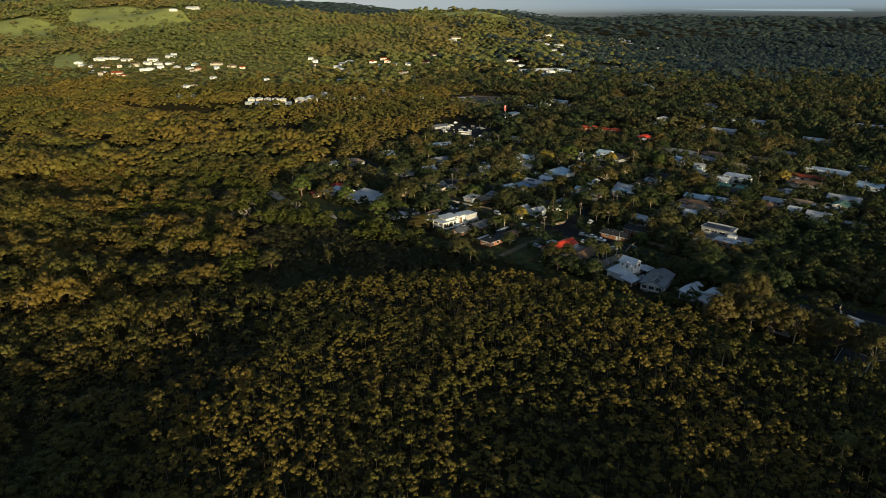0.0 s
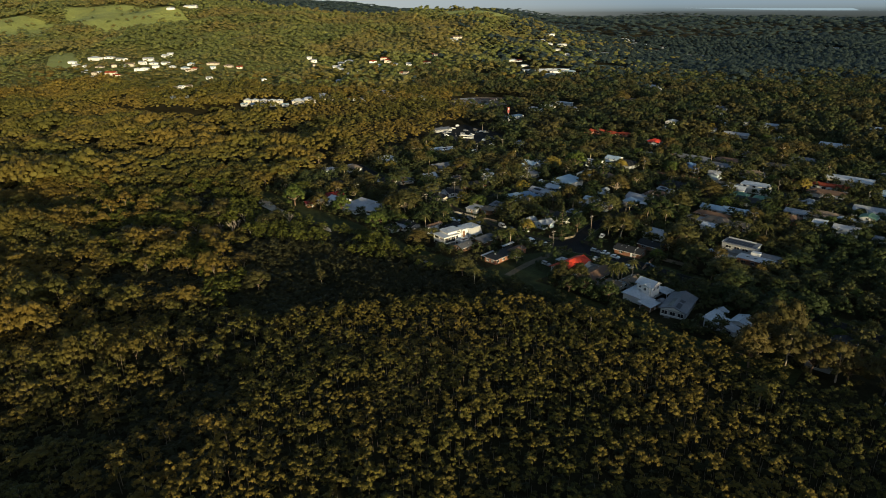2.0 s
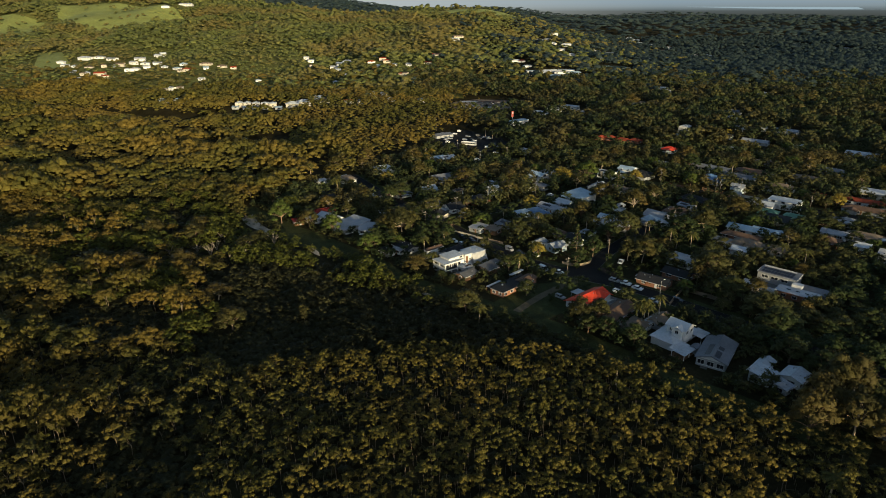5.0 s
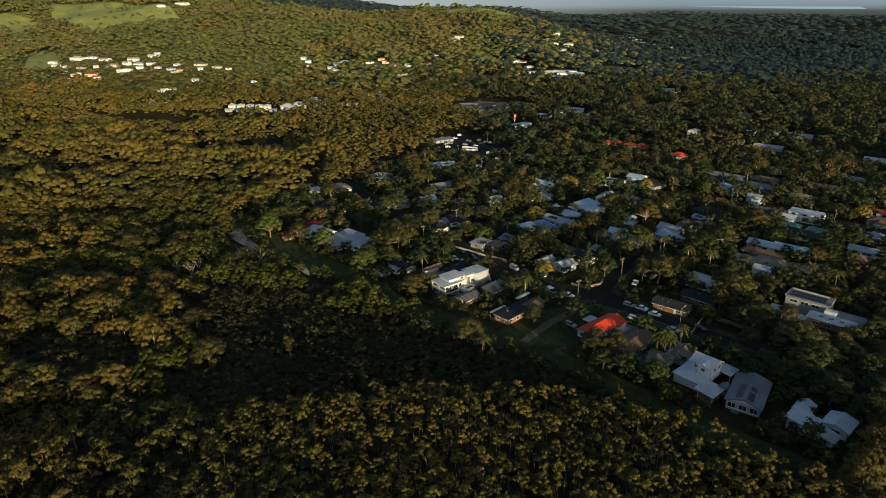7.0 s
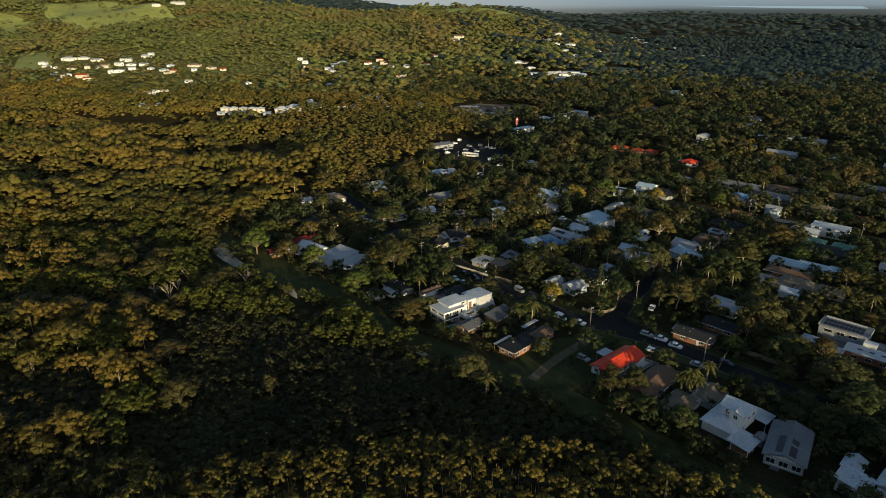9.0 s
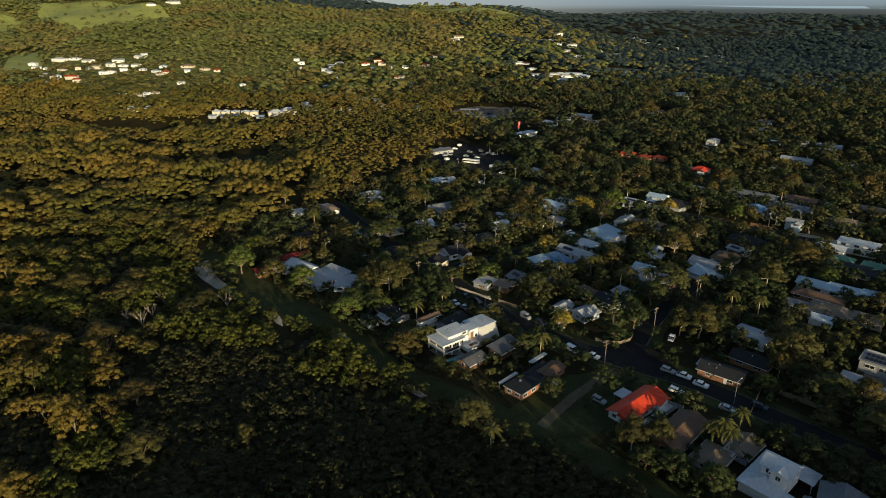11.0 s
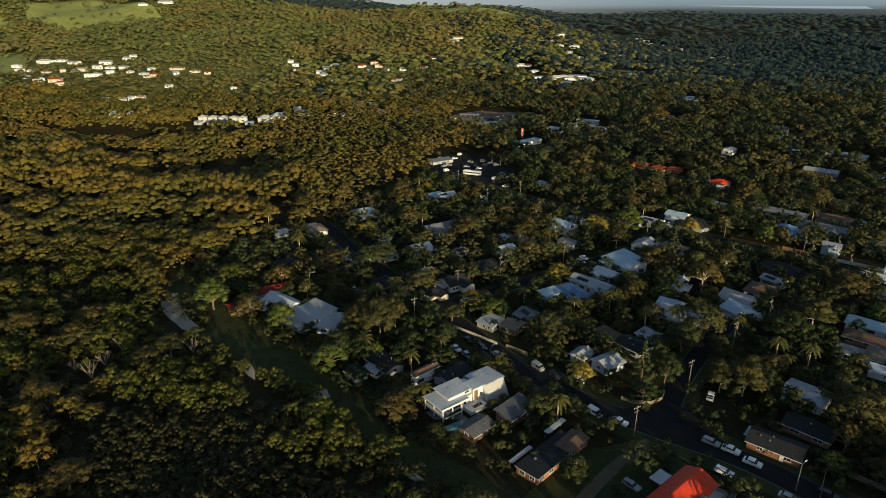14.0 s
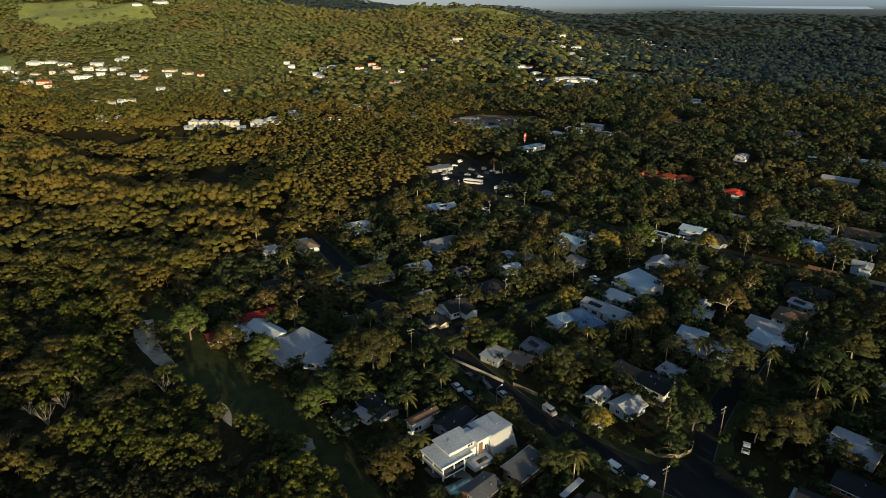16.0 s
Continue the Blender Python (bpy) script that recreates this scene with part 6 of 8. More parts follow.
car(39.0, 596.3, 29, "car_silver", "van", "car standing in the paved shopping car park")
car(26.1, 586.1, 20, "car_white", "wagon", "car standing in the paved shopping car park")
car(41.5, 568.9, -34, "car_dark", "van", "car standing in the paved shopping car park")
car(35.1, 558.4, 56, "car_white", "van", "car standing in the paved shopping car park")
car(18.0, 592.2, -15, "car_silver", "sedan", "car standing in the paved shopping car park")
car(21.3, 606.0, -38, "car_silver", "wagon", "car standing in the paved shopping car park")
car(30.4, 607.4, 9, "car_dark", "van", "car standing in the paved shopping car park")
car(3.3, 580.9, 46, "car_white", "van", "car standing in the paved shopping car park")
car(44.0, 558.2, 57, "car_silver", "van", "car standing in the paved shopping car park")
car(14.6, 789.9, 25, "car_white", "wagon", "car parked on the tan paving of the market")
car(16.5, 778.5, 4, "car_dark", "van", "car parked on the tan paving of the market")
car(21.8, 775.6, -24, "car_silver", "sedan", "car parked on the tan paving of the market")
car(26.5, 784.0, 27, "car_white", "wagon", "car parked on the tan paving of the market")
car(33.8, 801.0, 23, "car_dark", "van", "car parked on the tan paving of the market")
car(38.9, 812.5, -1, "car_silver", "wagon", "car parked on the tan paving of the market")
car(41.5, 780.8, 8, "car_silver", "wagon", "car parked on the tan paving of the market")
car(49.0, 780.6, 5, "car_dark", "van", "car parked on the tan paving of the market")
car(57.2, 800.4, 5, "car_silver", "van", "car parked on the tan paving of the market")
car(50.9, 763.8, -18, "car_silver", "wagon", "car parked on the tan paving of the market")
car(58.7, 780.4, 23, "car_silver", "wagon", "car parked on the tan paving of the market")
car(69.4, 805.9, -26, "car_silver", "wagon", "car parked on the tan paving of the market")
car(74.1, 797.1, -1, "car_white", "van", "car parked on the tan paving of the market")
car(29.9, 764.2, 7, "car_silver", "van", "car parked on the tan paving of the market")
car(37.1, 761.3, 1, "car_white", "sedan", "car parked on the tan paving of the market")
car(78.8, 814.4, -15, "car_white", "wagon", "car parked on the tan paving of the market")
utility_pole(49.9, 288.1, "x")
utility_pole(72.2, 310.5, "x")
utility_pole(95.6, 334.3, "x")
utility_pole(136.9, 439.2, "p")
utility_pole(161.5, 408.4, "p")
utility_pole(114.0, 348.8, "p")
utility_pole(98.8, 437.8, "x")
utility_pole(47.3, 517.9, "x")
utility_pole(10.6, 542.2, "p")
utility_pole(25.9, 497.3, "p")
utility_pole(24.2, 391.6, "p")
utility_pole(53.7, 410.0, "p")
utility_pole(15.1, 322.4, "l")
utility_pole(-9.7, 353.8, "x")
utility_pole(6.4, 380.0, "x")
utility_pole(168.2, 392.2, "p")
utility_pole(81.1, 267.7, "l")
utility_pole(131.1, 182.9, "p")
utility_pole(195.5, 373.8, "p")
utility_pole(231.4, 347.8, "p")
utility_pole(161.7, 414.6, "p")
utility_pole(176.4, 414.3, "p")
utility_pole(246.4, 351.1, "p")
utility_pole(-6.9, 638.7, "p")
utility_pole(-52.1, 380.7, "l")

# ---- trees ----
def sprays(rs, lobes, per, leaf, up=0.25, spread=0.4, soft=0.16, body=0.5):
    """Leaf sprays (single triangles) over the lobes of a crown (rows of x, y, z, radius), and their corners' normals, which follow the round of each lobe."""
    out, norms = [], []
    base = min(q[2] for q in lobes) - 0.5
    for cx, cy, cz, r in lobes:
        whole = np.array([cx, cy, cz - base])
        whole = whole / (np.linalg.norm(whole) + 1e-6)
        n = max(4, int(per * (0.7 + 0.6 * rs.rand())))
        d = rs.normal(size=(n, 3))
        d /= np.linalg.norm(d, axis=1)[:, None]
        d[:, 2] = np.where(d[:, 2] < -0.2, -d[:, 2], d[:, 2])
        mid = np.array([cx, cy, cz])
        c = mid + d * (r * (0.66 + 0.4 * rs.rand(n) ** 0.7))[:, None] * np.array([1, 1, 0.8])
        nrm = 0.9 * d + 0.4 * whole + np.array([0, 0, up]) + rs.normal(size=(n, 3)) * spread
        nrm /= np.linalg.norm(nrm, axis=1)[:, None]
        a = np.cross(nrm, rs.normal(size=(n, 3)))
        a /= np.linalg.norm(a, axis=1)[:, None]
        b = np.cross(nrm, a)
        s = (leaf * (0.6 + 0.8 * rs.rand(n)))[:, None]
        tri = np.stack([c + a * s, c - 0.55 * a * s + 0.75 * b * s, c - 0.55 * a * s - 0.75 * b * s], 1)
        v = (tri - mid) / r + body * whole + np.array([0, 0, 0.5 * up]) + rs.normal(size=(n, 1, 3)) * soft
        out.append(tri), norms.append(v / (np.linalg.norm(v, axis=2)[..., None] + 1e-6))
    return np.concatenate(out).reshape(-1, 3), np.concatenate(norms).reshape(-1, 3)


def clumps(rs, lobes, sides=6, body=0.8, soft=0.1, up=0.12):
    """Crown of closed leafy clumps, for trees far off: an uneven dome over each lobe, with normals that follow clump and crown."""
    out, norms = [], []
    base = min(q[2] for q in lobes) - 0.5
    for cx, cy, cz, r in lobes:
        mid = np.array([cx, cy, cz])
        whole = np.array([cx, cy, cz - base])
        whole = whole / (np.linalg.norm(whole) + 1e-6)
        turn = rs.rand() * math.tau
        pts = [(0, 0, 0.85)]
        for ring, (q, z) in enumerate(((0.74, 0.55), (1.05, -0.1))):
            for k in range(sides):
                a = turn + (k + 0.5 * ring) * math.tau / sides + rs.normal() * 0.12
                w = q * (0.78 + 0.44 * rs.rand())
                pts.append((math.cos(a) * w, math.sin(a) * w, z + rs.normal() * 0.13))
        p = np.array(pts) * r
        n = p / r + body * whole + np.array([0, 0, up]) + rs.normal(size=p.shape) * soft
        n /= np.linalg.norm(n, axis=1)[:, None]
        f = []
        for k in range(sides):
            j = (k + 1) % sides
            f += [0, 1 + k, 1 + j, 1 + k, 1 + sides + k, 1 + j, 1 + j, 1 + sides + k, 1 + sides + j]
        out.append(mid + p[f]), norms.append(n[f])
    return np.concatenate(out), np.concatenate(norms)


def crown(rs, lobes, per, leaf, sides=5, body=0.5, up=0.25, core=0.66):
    """Leafy clumps with loose sprays round them."""
    inner = clumps(rs, [(x, y, z - 0.1 * r, core * r) for x, y, z, r in lobes], sides, body, 0.3, 0.5 * up)
    outer = sprays(rs, lobes, per, leaf, up, 0.55, 0.3, body)
    return np.concatenate([inner[0], outer[0]]), np.concatenate([inner[1], outer[1]])


def lobes_round(rs, n, rx, z0, z1, k=0.42):
    """Lobes filling an egg between two heights."""
    rows = []
    for _ in range(n):
        a, q = rs.rand() * math.tau, rs.rand() ** 0.5
        u = rs.rand()
        w = math.sqrt(max(0.05, 1 - (2 * u - 0.85) ** 2))
        r = rx * k * (0.7 + 0.6 * rs.rand())
        rows.append((math.cos(a) * q * w * (rx - 0.6 * r), math.sin(a) * q * w * (rx - 0.6 * r), z0 + u * (z1 - z0), r))
    return rows


def lobes_dome(rs, n, rx, z0, z1, k=0.34):
    """Close-packed lobes over a dome, as a closed canopy shows from above."""
    rows = []
    for i in range(n):
        a = math.tau * (i * 0.381966 + 0.06 * rs.rand())
        q = math.sqrt((i + 0.5) / n)
        r = rx * k * (0.7 + 0.6 * rs.rand())
        z = z0 + (z1 - z0 - 0.5 * r) * math.sqrt(max(0.0, 1 - q * q)) * (0.85 + 0.3 * rs.rand())
        rows.append((math.cos(a) * q * (rx - 0.5 * r), math.sin(a) * q * (rx - 0.5 * r), z, r))
    return rows


def lobes_umbrella(rs, n, rx, z0, z1):
    """Flat-topped spreading crown: separate pads at the ends of the limbs."""
    rows = []
    for k in range(n):
        a = math.tau * (k * 0.381966 + 0.1 * rs.rand())
        q = math.sqrt((k + 0.4) / n)
        r = rx * (0.22 + 0.16 * rs.rand())
        z = z1 - (z1 - z0) * (0.25 + 0.75 * q ** 2.2) + rs.normal() * 0.13 * rx
        rows.append((math.cos(a) * q * (rx - r), math.sin(a) * q * (rx - r), z, r))
    return rows


def lobes_cone(rs, n, rx, z0, z1):
    rows = []
    for k in range(n):
        u = (k + 0.5) / n
        a = k * 2.4
        q = rx * (1 - u) * (0.55 + 0.35 * rs.rand())
        rows.append((math.cos(a) * q, math.sin(a) * q, z0 + u * (z1 - z0), max(0.5, rx * 0.3 * (1.15 - u))))
    return rows


def limbs(bm, rs, lobes, fork, r, n=9):
    """Trunk with a lean, then limbs that reach for the lobes."""
    top = Vector((rs.normal() * 0.25, rs.normal() * 0.25, fork))
    mid = Vector((top.x * 0.3, top.y * 0.3 + 0.1, fork * 0.5))
    tube(bm, (0, 0, -0.6), mid, r, r * 0.82, 7)
    tube(bm, mid, top, r * 0.82, r * 0.62, 7)
    step = max(1, len(lobes) // n)
    for cx, cy, cz, lr in lobes[::step]:
        if cz < fork + 0.2:
            continue
        knee = top.lerp(Vector((cx, cy, cz)), 0.5) + Vector((0, 0, 0.12 * (cz - fork)))
        tube(bm, top, knee, r * 0.42, r * 0.26, 4)
        tube(bm, knee, (cx, cy, cz), r * 0.26, r * 0.08, 4)
    return bm


def tri_mesh(name, v, material, normals=None):
    me = bpy.data.meshes.new(name)
    f = np.arange(len(v), dtype=np.int32)
    me.vertices.add(len(v)), me.loops.add(len(v)), me.polygons.add(len(v) // 3)
    me.vertices.foreach_set("co", np.ascontiguousarray(v, dtype=np.float32).ravel())
    me.loops.foreach_set("vertex_index", f)
    me.polygons.foreach_set("loop_start", np.arange(0, len(v), 3, dtype=np.int32))
    me.polygons.foreach_set("loop_total", np.full(len(v) // 3, 3, dtype=np.int32))
    if normals is not None:
        me.attributes.new("custom_normal", "FLOAT_VECTOR", "POINT").data.foreach_set("vector", np.ascontiguousarray(normals, dtype=np.float32).ravel())
    me.update(calc_edges=True)
    me.materials.append(material)
    return me


def leafy(name, shape, material):
    return tri_mesh(name, shape[0], material, shape[1])


TREE_WORDS = {"garden": "broad leafy garden tree with a dense green crown", "fresh": "rounded tree with a fresh green crown",
              "golden": "rounded tree with a golden-green crown lit by the sun", "gum": "gum tree with an open olive crown",
              "umbrella": "tall gum with spreading pads of leaves on bare pale limbs", "banksia": "low rounded banksia with bright green leaves",
              "olive": "dense rounded gum with an olive and golden crown", "pine": "dark conical pine with tiered branches"}
TREE_KIND = {}


def tree_kind(kind):
    """Four shapes of each kind, of unit-free true size, as pairs of trunk and crown meshes with height and radius."""
    if kind in TREE_KIND:
        return TREE_KIND[kind]
    made = []
    for k in range(4):
        rs = np.random.RandomState(17 * k + len(kind))
        if kind == "umbrella":
            H, R, fork = 12.0, 6.5, 4.0
            lb = lobes_umbrella(rs, 36, R, 5.2, 11.4)
            leaf, per, bark, n = 0.30, 40, "bark", 24
        elif kind == "gum":
            H, R, fork = 12.0, 6.0, 4.0
            lb = lobes_dome(rs, 28, R, 3.6, 11.2, 0.28)
            leaf, per, bark, n = 0.32, 36, "bark", 12
        elif kind == "pine":
            H, R, fork = 16.0, 4.5, 3.0
            lb = lobes_cone(rs, 46, R, 2.0, 15.6)
            leaf, per, bark, n = 0.3, 22, "dark_bark", 0
        else:
            H, R, fork = 9.0, 5.0, 2.2
            lb = lobes_dome(rs, 26, R, 1.8, 8.3, 0.3)
            leaf, per, bark, n = 0.30, 36, "dark_bark", 9
        bm = bmesh.new()
        if kind == "pine":
            tube(bm, (0, 0, -0.6), (0.1, 0.05, 15.4), 0.3, 0.05, 7)
            for cx, cy, cz, lr in lb[::2]:
                tube(bm, (0, 0, cz - 0.2), (cx, cy, cz), 0.08, 0.03, 5)
        else:
            limbs(bm, rs, lb, fork, 0.3 if kind != "umbrella" else 0.27, n)
        tm = bpy.data.meshes.new("trunk")
        bm.to_mesh(tm)
        bm.free()
        tm.materials.append(M[bark])
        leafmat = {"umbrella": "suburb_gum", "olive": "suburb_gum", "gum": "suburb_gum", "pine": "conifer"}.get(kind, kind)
        made.append((tm, leafy("crown", crown(rs, lb, per, leaf, 4), M[leafmat]), H, R))
    TREE_KIND[kind] = made
    return made


def tree(x, y, kind, h, r, group="trees among the houses"):
    rng = random.Random(int(x * 31 + y * 17))
    tm, cm, H, R = rng.choice(tree_kind(kind))
    ob = thing("tree", x, y, rng.uniform(0, 360), TREE_WORDS[kind], "tree", group)
    ob.scale = (r / R, r / R * rng.uniform(0.9, 1.1), h / H)
    for name, me in (("trunk", tm), ("crown", cm)):
        new(name, me).parent = ob
    TAKEN.append((x, y, 0.62 * r))
    return ob


def palm_meshes():
    made = []
    for k in range(3):
        rs = np.random.RandomState(5 + k)
        bm = bmesh.new()
        tube(bm, (0, 0, -0.5), (0.1, 0.1, 4.5), 0.2, 0.15, 8)
        tube(bm, (0.1, 0.1, 4.5), (0.25, 0.1, 8.0), 0.15, 0.12, 8)
        tm = bpy.data.meshes.new("trunk")
        bm.to_mesh(tm)
        bm.free()
        tm.materials.append(M["bark"])
        v = []
        for f in range(17):
            a = f * 2.399 + 0.2 * rs.rand()
            lift = 0.95 - 1.25 * (f / 17)
            L = 2.5 + 0.7 * rs.rand()
            pts = [np.array([0.25 + math.cos(a) * L * s * math.cos(lift * (1 - 0.2 * s)), 0.1 + math.sin(a) * L * s * math.cos(lift), 8.0 + L * (s * math.sin(lift) - 0.75 * s * s * 0.9)]) for s in np.linspace(0, 1, 6)]
            side = np.array([-math.sin(a), math.cos(a), 0])
            for p, q, w in zip(pts, pts[1:], (0.35, 0.5, 0.5, 0.42, 0.25)):
                droop = np.array([0, 0, -0.22])
                for sgn in (-1, 1):
                    o = side * sgn * w + droop
                    v += [p, q, p + o + (q - p) * 0.9, q, q + o * 0.8 + (q - p) * 0.5, p + o + (q - p) * 0.9]
        made.append((tm, tri_mesh("fronds", np.array(v), M["palm"])))
    return made


PALMS = palm_meshes()


def palm(x, y, h):
    rng = random.Random(int(x * 11 + y * 3))
    tm, cm = rng.choice(PALMS)
    ob = thing("palm_tree", x, y, rng.uniform(0, 360), "slender palm with a tuft of arching fronds", "palm", "palms in the gardens")
    k = rng.uniform(0.95, 1.25)
    ob.scale = (k, k, h / 9.0)
    for name, me in (("trunk", tm), ("fronds", cm)):
        new(name, me).parent = ob
    TAKEN.append((x, y, 1.8))
    return ob


# ---- palms and marked trees, where they stand ----
palm(30.8, 293.9, 9)
palm(-9.4, 320.0, 8)
palm(-5.1, 304.4, 6)
palm(62.1, 362.3, 8)
palm(64.9, 362.3, 7)
palm(28.2, 404.7, 9)
palm(31.3, 368.8, 6)
palm(-4.4, 384.7, 8)
palm(80.4, 347.4, 9)
palm(83.1, 347.4, 9)
palm(103.6, 322.8, 10)
palm(111.5, 318.8, 10)
palm(104.6, 317.6, 7)
palm(-9.8, 458.1, 8)
palm(50.2, 435.1, 8)
palm(-24.7, 329.7, 8)
palm(-18.1, 371.5, 7)
palm(-64.6, 420.7, 11)
palm(-88.7, 459.5, 11)
palm(36.8, 428.6, 9)
palm(69.2, 247.8, 10)
palm(69.7, 245.0, 9)
palm(76.8, 255.0, 8)
palm(67.3, 249.2, 8)
palm(69.4, 250.6, 7)
palm(146.2, 305.2, 9)
palm(152.2, 298.2, 9)
palm(70.6, 347.5, 8)
palm(-0.1, 332.4, 6)
palm(92.5, 115.7, 10)
palm(84.5, 162.2, 8)
palm(-18.4, 375.8, 8)
palm(-13.7, 530.6, 9)
palm(53.7, 482.5, 9)
palm(42.1, 596.2, 9)
palm(36.9, 604.0, 9)
palm(47.5, 611.7, 8)
palm(107.6, 472.6, 8)
palm(192.5, 462.6, 9)
palm(99.5, 340.6, 8)
palm(100.8, 316.3, 6)
palm(208.1, 484.2, 8)
palm(49.7, 209.1, 8)
palm(11.9, 249.7, 7)
palm(39.8, 314.8, 7)
palm(47.9, 358.7, 7)
palm(-25.0, 371.6, 7)
palm(-18.7, 380.3, 6)
tree(75.4, 445.3, "golden", 11, 7)
tree(92.1, 448.7, "fresh", 14, 9)
tree(105.3, 441.2, "garden", 10, 5)
tree(57.6, 309.2, "pine", 17, 4.5)
tree(102.4, 412.2, "pine", 16, 4.5)
tree(-9.6, 413.8, "pine", 12, 5.5)
tree(66.0, 313.0, "garden", 10, 5)
tree(57.4, 304.6, "garden", 5.5, 4)
tree(35.0, 298.4, "garden", 6, 3.6)
tree(85.7, 305.8, "umbrella", 12, 7)
tree(80.2, 308.1, "umbrella", 11, 5)
tree(92.1, 305.8, "garden", 9, 5)
tree(-21.0, 341.9, "umbrella", 15, 8)
tree(-25.1, 346.9, "umbrella", 14, 6)
tree(-56.0, 349.0, "fresh", 10, 6)
tree(-69.1, 356.3, "olive", 10, 6)
tree(-85.0, 364.1, "fresh", 13, 7)
tree(-85.4, 388.2, "banksia", 9, 8)
tree(-12.3, 296.2, "olive", 8, 6)
tree(35.5, 341.3, "garden", 10, 6)
tree(42.2, 344.5, "garden", 9, 6)
tree(41.6, 313.9, "golden", 7, 3.6)
tree(88.3, 340.7, "garden", 13, 8)
tree(77.7, 331.5, "garden", 11, 6)
tree(102.4, 378.7, "gum", 14, 8)
tree(90.7, 398.4, "olive", 13, 7)
tree(71.9, 366.2, "olive", 11, 6)
tree(38.0, 410.2, "gum", 11, 7)
tree(47.1, 415.9, "garden", 10, 5)
tree(-16.6, 458.2, "umbrella", 13, 7)
tree(12.7, 442.7, "olive", 12, 8)
tree(12.6, 386.9, "garden", 9, 4)
tree(-8.4, 380.2, "garden", 9, 7)
tree(153.7, 369.3, "olive", 12, 8)
tree(128.4, 346.9, "umbrella", 12, 8)
tree(114.0, 337.2, "garden", 12, 8)
tree(7.5, 258.0, "garden", 9, 6)
tree(46.9, 248.0, "umbrella", 10, 5.5)
tree(53.7, 249.3, "umbrella", 9, 4.5)
tree(53.7, 238.6, "garden", 8, 5)
tree(48.3, 241.2, "garden", 7, 4.5)
tree(108.4, 199.8, "umbrella", 15, 6)
tree(112.3, 199.8, "umbrella", 15, 6)
tree(126.4, 213.9, "garden", 11, 6)
tree(110.0, 290.1, "garden", 12, 7.5)
tree(110.1, 298.7, "garden", 9, 6.5)
tree(108.0, 267.5, "garden", 9.5, 7)
tree(112.9, 251.7, "garden", 10.5, 8)
tree(111.0, 238.1, "garden", 10.5, 8)
tree(27.0, 297.0, "garden", 8, 4.5)
tree(14.2, 299.4, "garden", 3.6, 2.4)
tree(17.6, 302.6, "garden", 3.4, 2.2)
tree(-1.5, 287.5, "garden", 4.5, 3)
tree(3.0, 285.0, "garden", 4, 2.6)
tree(31.3, 304.1, "garden", 6, 3.5)
tree(-5.4, 345.0, "garden", 8, 5)
tree(1.6, 338.4, "garden", 8, 4)
tree(3.6, 353.6, "garden", 7, 4)
tree(-49.5, 250.3, "umbrella", 7, 3)
tree(-111.7, 301.3, "umbrella", 9, 7)
tree(-73.4, 244.9, "olive", 9, 6)
tree(-131.9, 297.1, "umbrella", 9, 9)
tree(-143.5, 344.6, "umbrella", 9, 7)
tree(-86.4, 269.4, "gum", 7, 6)
tree(-148.8, 301.8, "olive", 9, 8)
tree(-16.3, 348.5, "gum", 12, 5)
tree(-32.9, 329.8, "garden", 9, 6)
tree(-28.5, 345.3, "olive", 11, 6)
tree(-34.7, 321.5, "fresh", 9, 6)
tree(106.2, 312.6, "garden", 6, 3.5)
tree(-87.3, 330.3, "umbrella", 8, 6)
tree(-121.3, 349.7, "olive", 9, 7)
tree(-119.9, 336.6, "olive", 9, 6)
tree(-91.6, 322.1, "gum", 8, 5)
tree(174.3, 499.4, "olive", 14, 8)
tree(170.9, 480.3, "garden", 12, 7)
tree(123.5, 448.2, "golden", 8, 5)
tree(204.5, 755.1, "umbrella", 18, 14)
tree(-25.5, 408.3, "garden", 11, 7)
tree(-32.1, 405.6, "garden", 10, 6)
tree(-23.2, 498.2, "umbrella", 13, 9)
tree(-73.8, 484.8, "umbrella", 13, 8)
tree(-56.2, 503.9, "umbrella", 12, 8)
tree(108.1, 179.3, "olive", 14, 6)
tree(113.4, 175.6, "gum", 14, 6)
tree(124.8, 183.0, "garden", 8, 4)
tree(132.2, 182.9, "fresh", 7, 3.5)
tree(138.1, 199.5, "garden", 8, 4)
tree(117.0, 175.5, "olive", 9, 5)
tree(136.6, 175.4, "garden", 8, 4.5)
tree(122.6, 168.5, "olive", 14, 6)
tree(125.6, 155.7, "gum", 15, 6)
# the trees below are added on the houses' sunward side, to shade them
tree(92, 184, "olive", 14, 6)
tree(102.6, 183.2, "gum", 15, 6)
tree(112, 214, "garden", 8, 6)
tree(106, 221, "garden", 9.6, 6)
tree(121, 212, "garden", 8, 5)
tree(104, 233, "garden", 6.8, 4.7)
tree(113, 229, "garden", 6.8, 5.5)
tree(120, 221, "garden", 9.6, 6.5)
tree(128, 215, "garden", 8.8, 6)
tree(98, 242, "garden", 5.6, 4.2)
tree(116, 243, "garden", 7.4, 5.5)
tree(126, 246, "garden", 6.2, 5.1)
tree(136, 248, "garden", 5.6, 4.7)
tree(121, 254, "garden", 6.2, 4.7)
tree(131, 237, "garden", 7.4, 6)
tree(146, 252, "garden", 5.6, 4.2)
tree(145, 244, "garden", 7.4, 5.5)
tree(108, 252, "garden", 5.6, 4.2)
tree(101, 258, "garden", 5, 3.8)
tree(150, 262, "garden", 7.4, 5.5)
tree(98, 191, "gum", 15, 6)
tree(94, 188, "gum", 10, 5)

